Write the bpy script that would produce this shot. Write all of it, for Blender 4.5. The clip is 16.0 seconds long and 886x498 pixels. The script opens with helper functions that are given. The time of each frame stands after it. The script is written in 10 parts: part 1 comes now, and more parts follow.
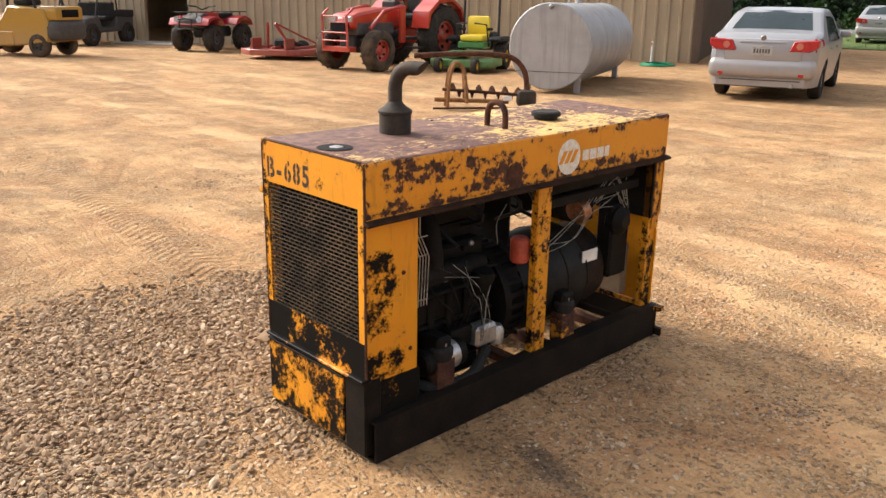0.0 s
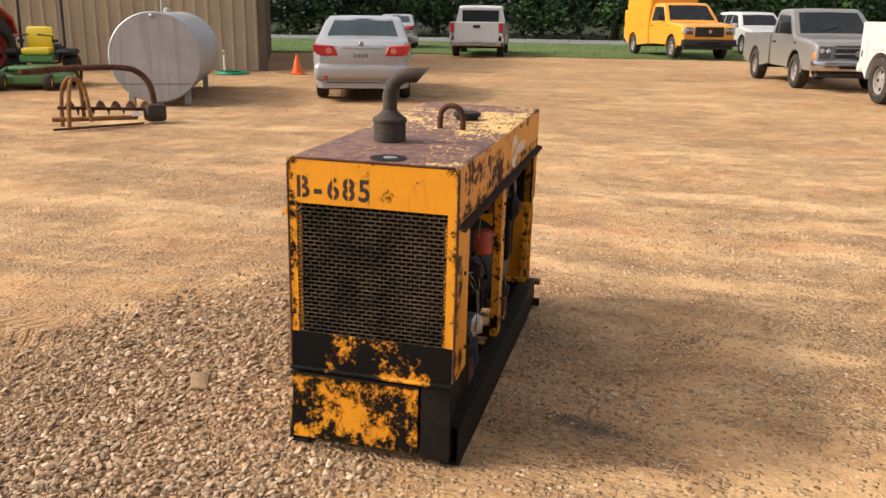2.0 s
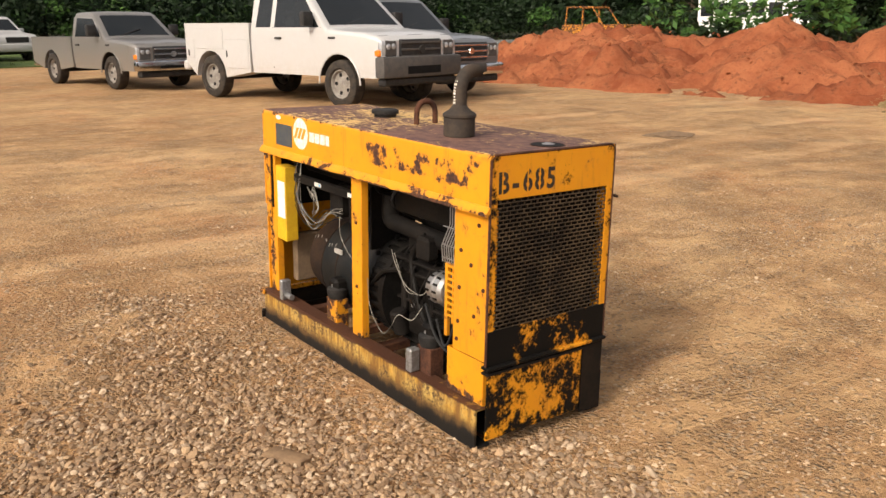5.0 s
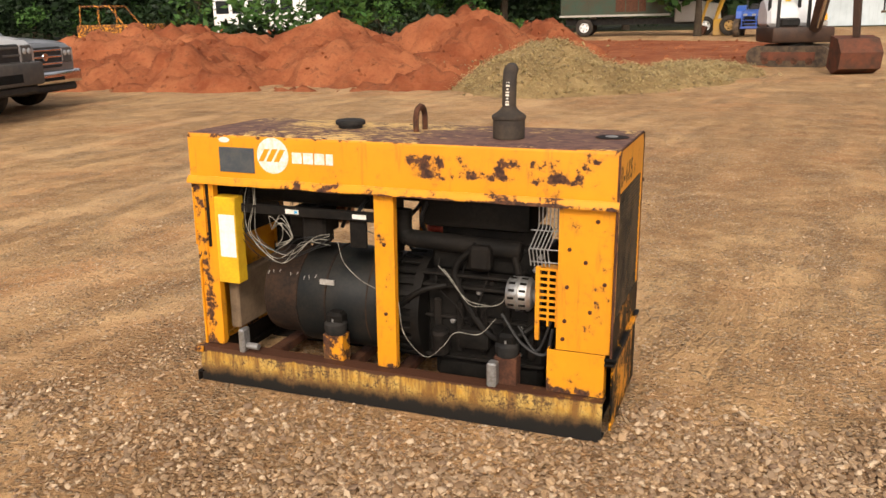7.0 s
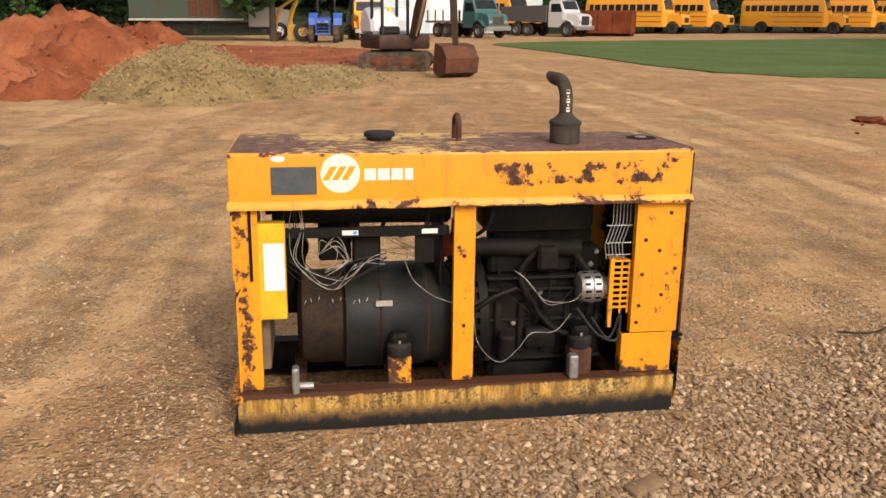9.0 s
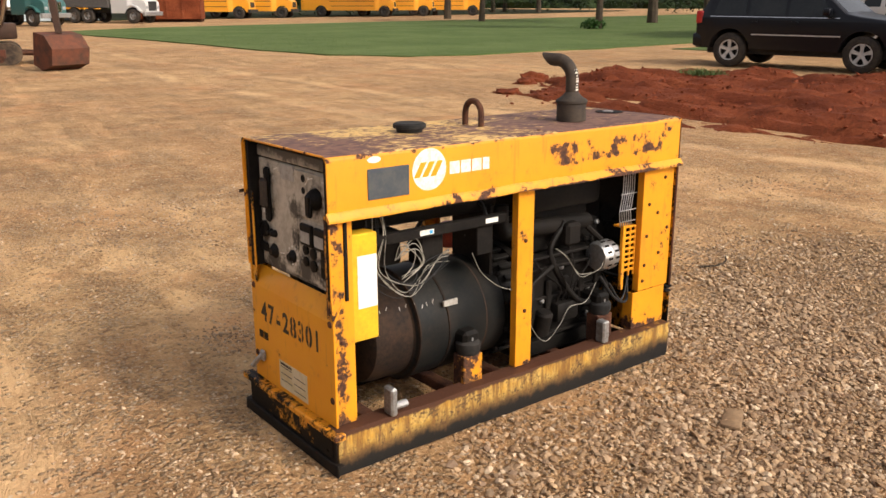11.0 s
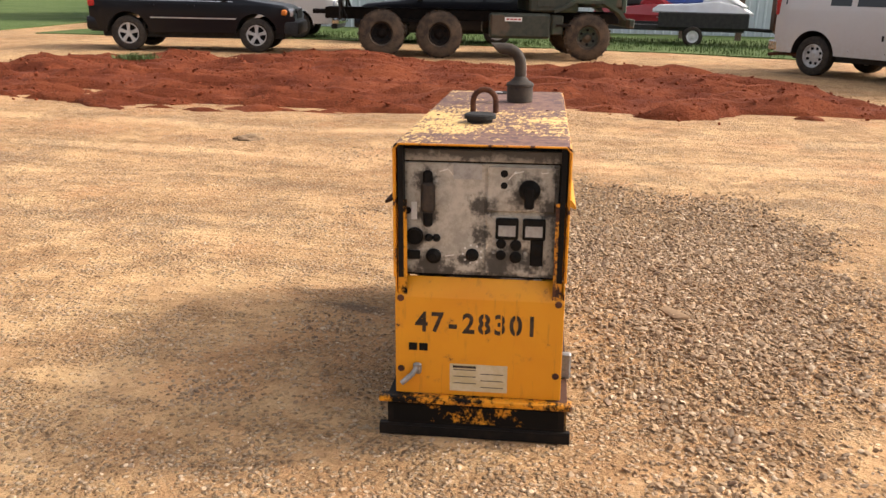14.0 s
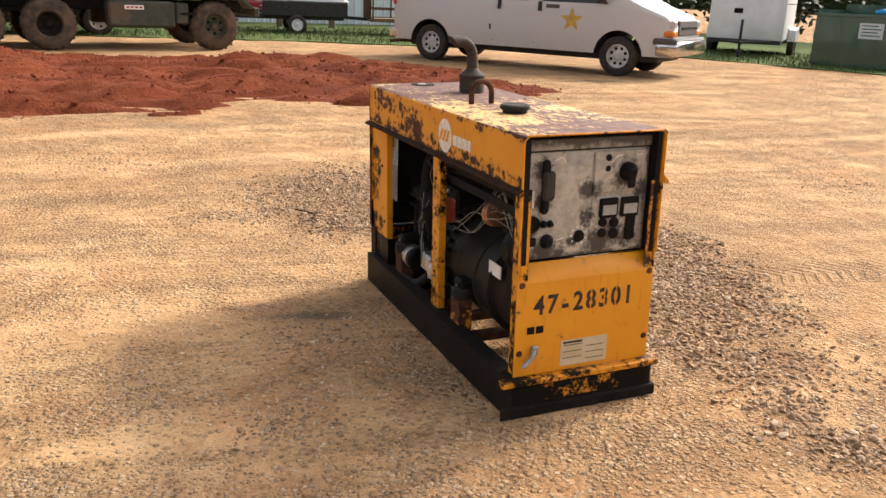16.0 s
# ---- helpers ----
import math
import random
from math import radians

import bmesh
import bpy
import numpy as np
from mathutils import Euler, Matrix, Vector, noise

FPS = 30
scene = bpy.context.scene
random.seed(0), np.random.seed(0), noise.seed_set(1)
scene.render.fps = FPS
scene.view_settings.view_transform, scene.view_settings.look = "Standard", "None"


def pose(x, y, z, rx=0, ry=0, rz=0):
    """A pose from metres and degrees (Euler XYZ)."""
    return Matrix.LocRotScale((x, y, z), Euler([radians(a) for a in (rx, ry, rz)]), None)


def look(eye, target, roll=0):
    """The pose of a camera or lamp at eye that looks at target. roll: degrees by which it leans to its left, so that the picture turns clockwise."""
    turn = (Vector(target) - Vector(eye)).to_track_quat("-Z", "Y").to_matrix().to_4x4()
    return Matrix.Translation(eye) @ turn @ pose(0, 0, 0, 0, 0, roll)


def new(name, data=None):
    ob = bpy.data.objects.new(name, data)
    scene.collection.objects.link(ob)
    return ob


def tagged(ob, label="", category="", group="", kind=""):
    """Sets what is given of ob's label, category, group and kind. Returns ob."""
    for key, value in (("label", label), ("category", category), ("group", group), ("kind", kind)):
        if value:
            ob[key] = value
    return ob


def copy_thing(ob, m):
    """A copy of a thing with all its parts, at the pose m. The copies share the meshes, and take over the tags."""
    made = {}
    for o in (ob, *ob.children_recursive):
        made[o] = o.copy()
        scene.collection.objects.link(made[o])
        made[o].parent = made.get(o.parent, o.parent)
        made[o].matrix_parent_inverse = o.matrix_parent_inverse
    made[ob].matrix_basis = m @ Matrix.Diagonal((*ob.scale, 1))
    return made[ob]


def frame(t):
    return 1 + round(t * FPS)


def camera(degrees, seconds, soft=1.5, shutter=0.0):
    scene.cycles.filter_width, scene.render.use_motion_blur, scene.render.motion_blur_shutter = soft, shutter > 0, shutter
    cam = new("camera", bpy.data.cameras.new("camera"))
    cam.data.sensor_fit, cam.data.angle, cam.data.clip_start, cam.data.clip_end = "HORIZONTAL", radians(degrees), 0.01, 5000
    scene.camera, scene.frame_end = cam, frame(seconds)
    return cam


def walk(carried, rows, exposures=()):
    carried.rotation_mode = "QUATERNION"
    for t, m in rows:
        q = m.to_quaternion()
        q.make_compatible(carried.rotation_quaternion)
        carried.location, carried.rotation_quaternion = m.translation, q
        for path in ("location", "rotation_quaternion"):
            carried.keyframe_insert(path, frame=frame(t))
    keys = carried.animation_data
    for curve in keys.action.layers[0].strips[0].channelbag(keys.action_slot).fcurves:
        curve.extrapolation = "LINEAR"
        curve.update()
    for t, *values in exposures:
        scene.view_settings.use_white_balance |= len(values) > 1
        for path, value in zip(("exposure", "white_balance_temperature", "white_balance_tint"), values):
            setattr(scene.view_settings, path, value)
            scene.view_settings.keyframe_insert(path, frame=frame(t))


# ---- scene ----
cam = camera(55.3, 16.0)
PATH = [
    (0, (-2.303, -2.171, 1.431), (-0.976, -0.785, 0.867), 0.8),
    (0.5, (-2.502, -1.902, 1.398), (-0.994, -0.712, 0.841), 0.4),
    (1, (-2.79, -1.596, 1.396), (-1.125, -0.649, 0.823), 0.5),
    (1.5, (-3.055, -1.254, 1.407), (-1.27, -0.546, 0.848), 0.4),
    (2, (-3.19, -0.826, 1.406), (-1.321, -0.35, 0.875), 0.7),
    (2.5, (-3.323, -0.357, 1.395), (-1.404, -0.192, 0.856), 0.4),
    (3, (-3.356, 0.141, 1.379), (-1.435, 0.037, 0.832), 0.7),
    (3.5, (-3.367, 0.63, 1.387), (-1.475, 0.266, 0.854), 0.2),
    (4, (-3.179, 1.039, 1.372), (-1.358, 0.402, 0.845), -0.3),
    (4.5, (-2.996, 1.498, 1.366), (-1.29, 0.594, 0.846), -0.2),
    (7, (-1.206, 2.915, 1.406), (-0.52, 1.115, 0.871), -1.4),
    (7.5, (-0.772, 3.018, 1.388), (-0.327, 1.144, 0.848), -1.1),
    (8, (-0.326, 3.14, 1.407), (-0.134, 1.224, 0.866), -0.2),
    (8.5, (0.103, 3.187, 1.424), (0.048, 1.263, 0.88), -0.1),
    (9, (0.54, 3.087, 1.44), (0.241, 1.183, 0.904), 0.2),
    (11.5, (2.362, 2.07, 1.427), (0.975, 0.746, 0.857), 0.1),
    (12, (2.702, 1.747, 1.446), (1.132, 0.646, 0.879), 0.0),
    (12.5, (2.89, 1.374, 1.432), (1.197, 0.483, 0.85), -0.7),
    (13, (3.153, 1.004, 1.446), (1.364, 0.333, 0.857), 0.1),
    (13.5, (3.294, 0.61, 1.452), (1.439, 0.155, 0.857), 1.0),
    (14, (3.363, 0.185, 1.452), (1.464, -0.029, 0.863), 1.3),
    (14.5, (3.452, -0.251, 1.478), (1.537, -0.215, 0.903), 1.4),
    (15, (3.381, -0.67, 1.456), (1.485, -0.408, 0.874), 1.8),
    (15.5, (3.345, -1.136, 1.45), (1.509, -0.596, 0.869), 2.2),
    (16, (3.171, -1.538, 1.425), (1.412, -0.788, 0.84), 2.4),
]
# stops, and the white balance that the clip's camera drifts through
EXPOSURES = [(0.0, 0.10, 6150, 10), (1.5, -0.08, 6250, 11), (3.5, -0.36, 6550, 12), (4.7, -0.51, 6650, 12), (7.0, -0.71, 6650, 12), (9.0, -0.71, 6500, 12.5), (11.3, -0.42, 6400, 12.5), (12.5, -0.20, 6150, 12), (14.5, 0.07, 6250, 12), (16.0, 0.10, 6300, 12)]
walk(cam, [(t, look(eye, target, roll)) for t, eye, target, roll in PATH], EXPOSURES)

# ---- light ----
SUN_TO = Vector((0.40, -1.27, -1.0)).normalized()
sun = new("sun", bpy.data.lights.new("sun", "SUN"))
sun.data.energy, sun.data.angle, sun.data.color = 2.35, radians(3.6), (1.0, 0.92, 0.74)
sun.rotation_mode = "QUATERNION"
sun.rotation_quaternion = SUN_TO.to_track_quat("-Z", "Y")
sun.location = (-6, 24, 20)
world = bpy.data.worlds.new("sky")
scene.world = world
world.use_nodes = True
wn = world.node_tree.nodes
sky = wn.new("ShaderNodeTexSky")
sky.sky_type, sky.sun_disc = "NISHITA", False
sky.sun_elevation = math.asin(-SUN_TO.z)
sky.sun_rotation = math.atan2(-SUN_TO.x, -SUN_TO.y)
sky.dust_density, sky.air_density = 4.5, 0.75
wn["Background"].inputs["Strength"].default_value = 0.355
# a bright hazy afternoon: the blue is thinned by warm haze
haze = wn.new("ShaderNodeHueSaturation")
haze.inputs["Saturation"].default_value = 0.35
world.node_tree.links.new(sky.outputs[0], haze.inputs["Color"])
warm = wn.new("ShaderNodeMix")
warm.data_type, warm.blend_type = "RGBA", "MULTIPLY"
warm.inputs[0].default_value = 1.0
warm.inputs[7].default_value = (1.0, 0.94, 0.88, 1)
world.node_tree.links.new(haze.outputs[0], warm.inputs[6])
world.node_tree.links.new(warm.outputs[2], wn["Background"].inputs["Color"])

# ---- material helpers ----
class Nodes:
    """Short hand for the node tree of one material."""
    def __init__(self, name, rough=0.7, metal=0.0):
        self.m = bpy.data.materials.new(name)
        self.m.use_nodes = True
        self.t = self.m.node_tree
        self.b = self.t.nodes["Principled BSDF"]
        self.b.inputs["Roughness"].default_value = rough
        self.b.inputs["Metallic"].default_value = metal
        self._pos = None

    def put(self, socket, value):
        if isinstance(value, bpy.types.NodeSocket):
            self.t.links.new(value, socket)
        elif isinstance(value, (tuple, list)) and len(value) == 3 and socket.type == "RGBA":
            socket.default_value = (*value, 1)
        else:
            socket.default_value = value

    def pos(self, local=False):
        if self._pos is None:
            if local:
                self._pos = self.t.nodes.new("ShaderNodeTexCoord").outputs["Object"]
            else:
                self._pos = self.t.nodes.new("ShaderNodeNewGeometry").outputs["Position"]
        return self._pos

    def xyz(self):
        n = self.t.nodes.new("ShaderNodeSeparateXYZ")
        self.put(n.inputs[0], self.pos())
        return n.outputs[0], n.outputs[1], n.outputs[2]

    def stretch(self, sx, sy, sz):
        n = self.t.nodes.new("ShaderNodeMapping")
        self.put(n.inputs["Vector"], self.pos())
        n.inputs["Scale"].default_value = (sx, sy, sz)
        return n.outputs[0]

    def noise(self, scale, detail=6.0, rough=0.6, vec=None):
        n = self.t.nodes.new("ShaderNodeTexNoise")
        n.inputs["Scale"].default_value, n.inputs["Detail"].default_value, n.inputs["Roughness"].default_value = scale, detail, rough
        self.put(n.inputs["Vector"], vec or self.pos())
        return n.outputs["Fac"]

    def cells(self, scale, vec=None):
        n = self.t.nodes.new("ShaderNodeTexVoronoi")
        n.inputs["Scale"].default_value = scale
        self.put(n.inputs["Vector"], vec or self.pos())
        return n

    def math(self, op, a, b=0.0, clamp=False):
        n = self.t.nodes.new("ShaderNodeMath")
        n.operation, n.use_clamp = op, clamp
        self.put(n.inputs[0], a)
        self.put(n.inputs[1], b)
        return n.outputs[0]

    def band(self, v, lo, hi, soft=0.01):
        """1 where lo < v < hi."""
        return self.math("MULTIPLY", self.step(v, lo, soft), self.math("SUBTRACT", 1.0, self.step(v, hi, soft)))

    def step(self, v, at, soft=0.02):
        n = self.t.nodes.new("ShaderNodeMapRange")
        n.interpolation_type = "SMOOTHSTEP"
        self.put(n.inputs["Value"], v)
        self.put(n.inputs["From Min"], at - soft if not isinstance(at, bpy.types.NodeSocket) else at)
        n.inputs["From Max"].default_value = (at + soft) if not isinstance(at, bpy.types.NodeSocket) else 1.0
        return n.outputs["Result"]

    def mix(self, fac, a, b):
        n = self.t.nodes.new("ShaderNodeMix")
        n.data_type = "RGBA"
        self.put(n.inputs[0], fac)
        self.put(n.inputs[6], a)
        self.put(n.inputs[7], b)
        return n.outputs[2]

    def island(self):
        return self.t.nodes.new("ShaderNodeNewGeometry").outputs["Random Per Island"]

    def one(self):
        return self.t.nodes.new("ShaderNodeObjectInfo").outputs["Random"]

    def bump(self, height, strength=0.3, distance=0.01):
        n = self.t.nodes.new("ShaderNodeBump")
        n.inputs["Strength"].default_value, n.inputs["Distance"].default_value = strength, distance
        self.put(n.inputs["Height"], height)
        self.put(self.b.inputs["Normal"], n.outputs[0])

    def done(self, colour=None, rough=None):
        if colour is not None:
            self.put(self.b.inputs["Base Color"], colour)
        if rough is not None:
            self.put(self.b.inputs["Roughness"], rough)
        return self.m


def plain(name, c1, c2=None, rough=0.6, metal=0.0, scale=6.0, fine=80.0, bump=0.08, local=True, spec=None):
    """A surface that varies between two colours at two sizes, with fine relief."""
    n = Nodes(name, rough, metal)
    n.pos(local)
    c2 = c2 or tuple(v * 0.78 for v in c1)
    big, small = n.noise(scale), n.noise(fine, 3.0)
    f = n.step(n.math("ADD", n.math("MULTIPLY", big, 0.7), n.math("MULTIPLY", small, 0.3)), 0.5, 0.16)
    if bump:
        n.bump(small, bump, 0.004)
    if spec is None and rough >= 0.5:
        spec = 0.22
    if spec is not None:
        n.b.inputs["Specular IOR Level"].default_value = spec
    r = n.math("ADD", n.math("MULTIPLY", big, 0.25), rough - 0.12)
    return n.done(n.mix(f, c1, c2), r)


def car_paint(name, c, dirt=0.35, metal=0.0, dust=0.12):
    n = Nodes(name, 0.3, metal)
    n.pos(True)
    z = n.t.nodes.new("ShaderNodeSeparateXYZ")
    n.put(z.inputs[0], n.pos())
    low = n.math("SUBTRACT", 1.0, n.step(z.outputs[2], 0.55, 0.35))
    grime = n.math("MULTIPLY", n.math("ADD", n.math("MULTIPLY", low, dirt), n.math("MULTIPLY", n.noise(5.0), dust)), n.step(n.noise(14.0), 0.42, 0.25))
    n.b.inputs["Coat Weight"].default_value = 0.35 if sum(c) > 0.05 else 0.12
    n.b.inputs["Specular IOR Level"].default_value = 0.5 if sum(c) > 0.05 else 0.25
    return n.done(n.mix(grime, c, (0.36, 0.25, 0.15)), n.math("ADD", n.math("MULTIPLY", grime, 0.6), 0.3))


RUST = (0.038, 0.017, 0.012)
RUST2 = (0.105, 0.042, 0.02)
YELLOW = (0.72, 0.305, 0.012)
SOOT = (0.009, 0.0083, 0.0075)


def paint(name, rust=0.36, grime=0.0, boxes=(), edges=(), y_colour=YELLOW, streak=True, sides=None, black=(), flank=()):
    """Old yellow enamel that has chipped to rust, and is stained with oil. boxes: (x0, x1, z0, z1, amount) where more has gone; edges: (z, half width, amount)."""
    n = Nodes(name, 0.5)
    x, y, z = n.xyz()
    big = n.noise(11.0, 9.0, 0.62)
    chips = n.noise(34.0, 8.0, 0.68)
    fine = n.noise(150.0, 3.0)
    worn = n.math("ADD", n.math("MULTIPLY", big, 0.55), n.math("MULTIPLY", chips, 0.45))
    for x0, x1, z0, z1, amount in boxes:
        m = n.math("MULTIPLY", n.band(x, x0, x1, 0.02), n.band(z, z0, z1, 0.012))
        worn = n.math("ADD", worn, n.math("MULTIPLY", m, amount))
    shade_side = n.math("SUBTRACT", 1.0, n.step(y, -0.2, 0.02))
    for zc, half, amount in flank:
        worn = n.math("ADD", worn, n.math("MULTIPLY", n.math("MULTIPLY", n.band(z, zc - half, zc + half, half * 0.6), shade_side), amount))
    for zc, half, amount in edges:
        worn = n.math("ADD", worn, n.math("MULTIPLY", n.band(z, zc - half, zc + half, half * 0.7), amount))
    rusty = n.step(worn, 1.0 - rust, 0.018)
    halo = n.step(worn, 0.965 - rust, 0.05)
    tone = n.mix(n.step(n.noise(3.5, 5.0), 0.5, 0.25), y_colour, tuple(v * k for v, k in zip(y_colour, (0.93, 0.84, 1.0))))
    tone = n.mix(n.math("MULTIPLY", halo, 0.55), tone, (0.42, 0.17, 0.03))
    rc = n.mix(n.step(n.noise(60.0, 5.0), 0.52, 0.12), RUST, RUST2)
    col = n.mix(rusty, tone, rc)
    if streak:
        drips = n.noise(1.0, 6.0, 0.65, n.stretch(38.0, 38.0, 5.0))
        col = n.mix(n.math("MULTIPLY", n.step(drips, 0.62, 0.07), 0.28), col, (0.20, 0.10, 0.03))
    if grime or black:
        g = n.math("ADD", n.math("MULTIPLY", n.noise(8.0, 9.0, 0.72), 0.6), n.math("ADD", n.math("MULTIPLY", n.noise(38.0, 6.0, 0.72), 0.25), n.math("MULTIPLY", n.noise(110.0, 4.0, 0.7), 0.15)))
        if sides:
            away = n.math("ABSOLUTE", y)
            g = n.math("ADD", g, n.math("MULTIPLY", n.step(away, sides[0], 0.03), sides[1]))
        for x0, x1, z0, z1, amount in black:
            g = n.math("ADD", g, n.math("MULTIPLY", n.math("MULTIPLY", n.band(x, x0, x1, 0.03), n.band(z, z0, z1, 0.03)), amount))
        sooty = n.step(g, 0.62 - grime, 0.035)
        col = n.mix(sooty, col, SOOT)
        n.put(n.b.inputs["Specular IOR Level"], n.math("SUBTRACT", 0.3, n.math("MULTIPLY", sooty, 0.24)))
    else:
        n.b.inputs["Specular IOR Level"].default_value = 0.3
    n.bump(n.math("ADD", n.math("MULTIPLY", rusty, -0.6), n.math("MULTIPLY", fine, 0.5)), 0.35, 0.002)
    return n.done(col, n.math("ADD", n.math("MULTIPLY", rusty, 0.38), 0.42))


def hood_top_material():
    n = Nodes("rusted_hood_top", 0.8)
    x, y, z = n.xyz()
    a = n.noise(7.0, 10.0, 0.7)
    b = n.noise(45.0, 8.0, 0.7, n.stretch(0.6, 1.6, 1.0))
    keep = n.math("ADD", n.math("MULTIPLY", a, 0.45), n.math("MULTIPLY", b, 0.55))
    keep = n.math("ADD", keep, n.math("MULTIPLY", n.band(x, -0.1, 0.62, 0.25), 0.085))
    keep = n.math("SUBTRACT", keep, n.math("MULTIPLY", n.band(y, -0.06, 0.27, 0.12), 0.05))
    y_on = n.step(keep, 0.558, 0.03)
    rc = n.mix(n.step(n.noise(25.0, 6.0), 0.5, 0.15), (0.085, 0.040, 0.034), (0.18, 0.09, 0.062))
    pale = n.mix(n.step(n.noise(90.0, 4.0), 0.5, 0.2), (0.62, 0.36, 0.08), (0.68, 0.46, 0.18))
    n.bump(n.math("ADD", y_on, n.noise(160.0, 3.0)), 0.3, 0.002)
    return n.done(n.mix(y_on, rc, pale), n.math("SUBTRACT", 0.85, n.math("MULTIPLY", y_on, 0.25)))


def ground_material():
    n = Nodes("packed_sandy_clay", 0.95)
    n.b.inputs["Specular IOR Level"].default_value = 0.15
    x, y, z = n.xyz()
    big = n.noise(0.25, 6.0, 0.6)
    mid = n.noise(1.7, 8.0, 0.68)
    fine = n.noise(13.0, 9.0, 0.75)
    grit = n.cells(85.0)
    pebble = n.cells(38.0)
    chunk = n.cells(17.0)
    # wander the rut coordinates so that no two tracks run parallel
    warp = n.math("MULTIPLY", n.math("SUBTRACT", n.noise(0.35, 3.0, 0.5), 0.5), 5.0)
    rutted = n.t.nodes.new("ShaderNodeCombineXYZ")
    n.put(rutted.inputs[0], n.math("ADD", n.math("MULTIPLY", x, 3.0), warp))
    n.put(rutted.inputs[1], n.math("ADD", n.math("MULTIPLY", y, 0.55), warp))
    along = n.noise(1.0, 7.0, 0.68, rutted.outputs[0])
    across = n.noise(0.9, 7.0, 0.66)
    f = n.math("ADD", n.math("MULTIPLY", big, 0.35), n.math("ADD", n.math("MULTIPLY", mid, 0.35), n.math("MULTIPLY", fine, 0.30)))
    col = n.mix(n.step(f, 0.5, 0.085), (0.365, 0.202, 0.092), (0.59, 0.375, 0.182))
    col = n.mix(n.math("MULTIPLY", n.step(along, 0.56, 0.06), 0.14), col, (0.33, 0.172, 0.074))
    col = n.mix(n.math("MULTIPLY", n.step(across, 0.57, 0.08), 0.22), col, (0.64, 0.42, 0.23))
    col = n.mix(n.math("MULTIPLY", n.step(n.noise(0.55, 7.0, 0.65), 0.58, 0.08), 0.45), col, (0.50, 0.225, 0.095))
    # tread of a wheeled machine that passed beside the gravel
    d = n.math("ADD", n.math("SUBTRACT", x, n.math("MULTIPLY", y, 0.0948)), 0.333)
    d = n.math("ADD", d, n.math("MULTIPLY", n.math("SUBTRACT", n.noise(0.8, 2.0), 0.5), 0.35))
    rut = n.math("MULTIPLY", n.band(d, -0.16, 0.16, 0.05), n.band(y, 1.2, 7.5, 0.6))
    # a second one that swings in beside it, and a third by the panel end
    bend = n.math("SUBTRACT", y, 2.6)
    d2 = n.math("ADD", n.math("SUBTRACT", x, n.math("MULTIPLY", n.math("MULTIPLY", bend, bend), 0.125)), 0.10)
    rut = n.math("MAXIMUM", rut, n.math("MULTIPLY", n.band(d2, -0.12, 0.12, 0.04), n.band(y, 2.5, 5.6, 0.4)))
    rut = n.math("MAXIMUM", rut, n.math("MULTIPLY", n.math("MULTIPLY", n.band(n.math("ADD", x, n.math("MULTIPLY", y, 0.15)), 0.86, 1.10, 0.05), n.band(y, -0.5, 0.45, 0.2)), 0.3))
    lugs = n.step(n.math("SINE", n.math("ADD", n.math("MULTIPLY", y, 78.0), n.math("MULTIPLY", n.math("ABSOLUTE", d), 55.0))), 0.0, 0.5)
    # smooth pale wheel tracks packed hard by cars
    lane = n.math("ADD", x, n.math("MULTIPLY", n.math("SUBTRACT", n.noise(0.22, 2.0), 0.5), 1.6))
    packed_lane = 0.0
    for at, half in ((-5.5, 0.16), (-4.0, 0.14), (2.3, 0.18), (3.9, 0.16), (6.6, 0.2)):
        packed_lane = n.math("ADD", packed_lane, n.band(lane, at - half, at + half, 0.09))
    packed_lane = n.math("MULTIPLY", packed_lane, n.step(n.noise(0.7, 5.0, 0.6), 0.45, 0.12), True)
    col = n.mix(n.math("MULTIPLY", packed_lane, 0.42), col, (0.67, 0.445, 0.235))
    col = n.mix(n.math("MULTIPLY", n.math("MULTIPLY", rut, lugs), 0.5), col, (0.27, 0.145, 0.065))
    # small stones and grit pressed into the surface, in drifts
    few = n.math("ADD", n.math("MULTIPLY", n.noise(1.3, 6.0, 0.65), 0.45), n.math("MULTIPLY", along, 0.58))
    few = n.math("SUBTRACT", few, n.math("MULTIPLY", packed_lane, 0.10))
    sep = n.t.nodes.new("ShaderNodeSeparateColor")
    n.put(sep.inputs[0], pebble.outputs["Color"])
    on = n.step(n.math("ADD", few, n.math("MULTIPLY", sep.outputs[0], 0.5)), 0.745, 0.05)
    sel = n.math("MULTIPLY", n.math("SUBTRACT", 1.0, n.step(pebble.outputs["Distance"], 0.36, 0.12)), on)
    tone = n.mix(sep.outputs[1], (0.25, 0.155, 0.085), (0.70, 0.52, 0.33))
    col = n.mix(n.math("MULTIPLY", sel, 0.85), col, tone)
    sep2 = n.t.nodes.new("ShaderNodeSeparateColor")
    n.put(sep2.inputs[0], chunk.outputs["Color"])
    clod = n.math("MULTIPLY", n.math("SUBTRACT", 1.0, n.step(chunk.outputs["Distance"], 0.22, 0.08)), n.step(n.math("ADD", few, n.math("MULTIPLY", sep2.outputs[0], 0.4)), 0.89, 0.03))
    col = n.mix(n.math("MULTIPLY", clod, 0.8), col, n.mix(sep2.outputs[1], (0.25, 0.145, 0.075), (0.52, 0.33, 0.18)))
    # thin spreads of small stones, grey-brown and pale
    spread = n.math("ADD", n.math("MULTIPLY", n.noise(1.5, 8.0, 0.75), 0.6), n.math("MULTIPLY", along, 0.4))
    chip = n.cells(58.0)
    sep4 = n.t.nodes.new("ShaderNodeSeparateColor")
    n.put(sep4.inputs[0], chip.outputs["Color"])
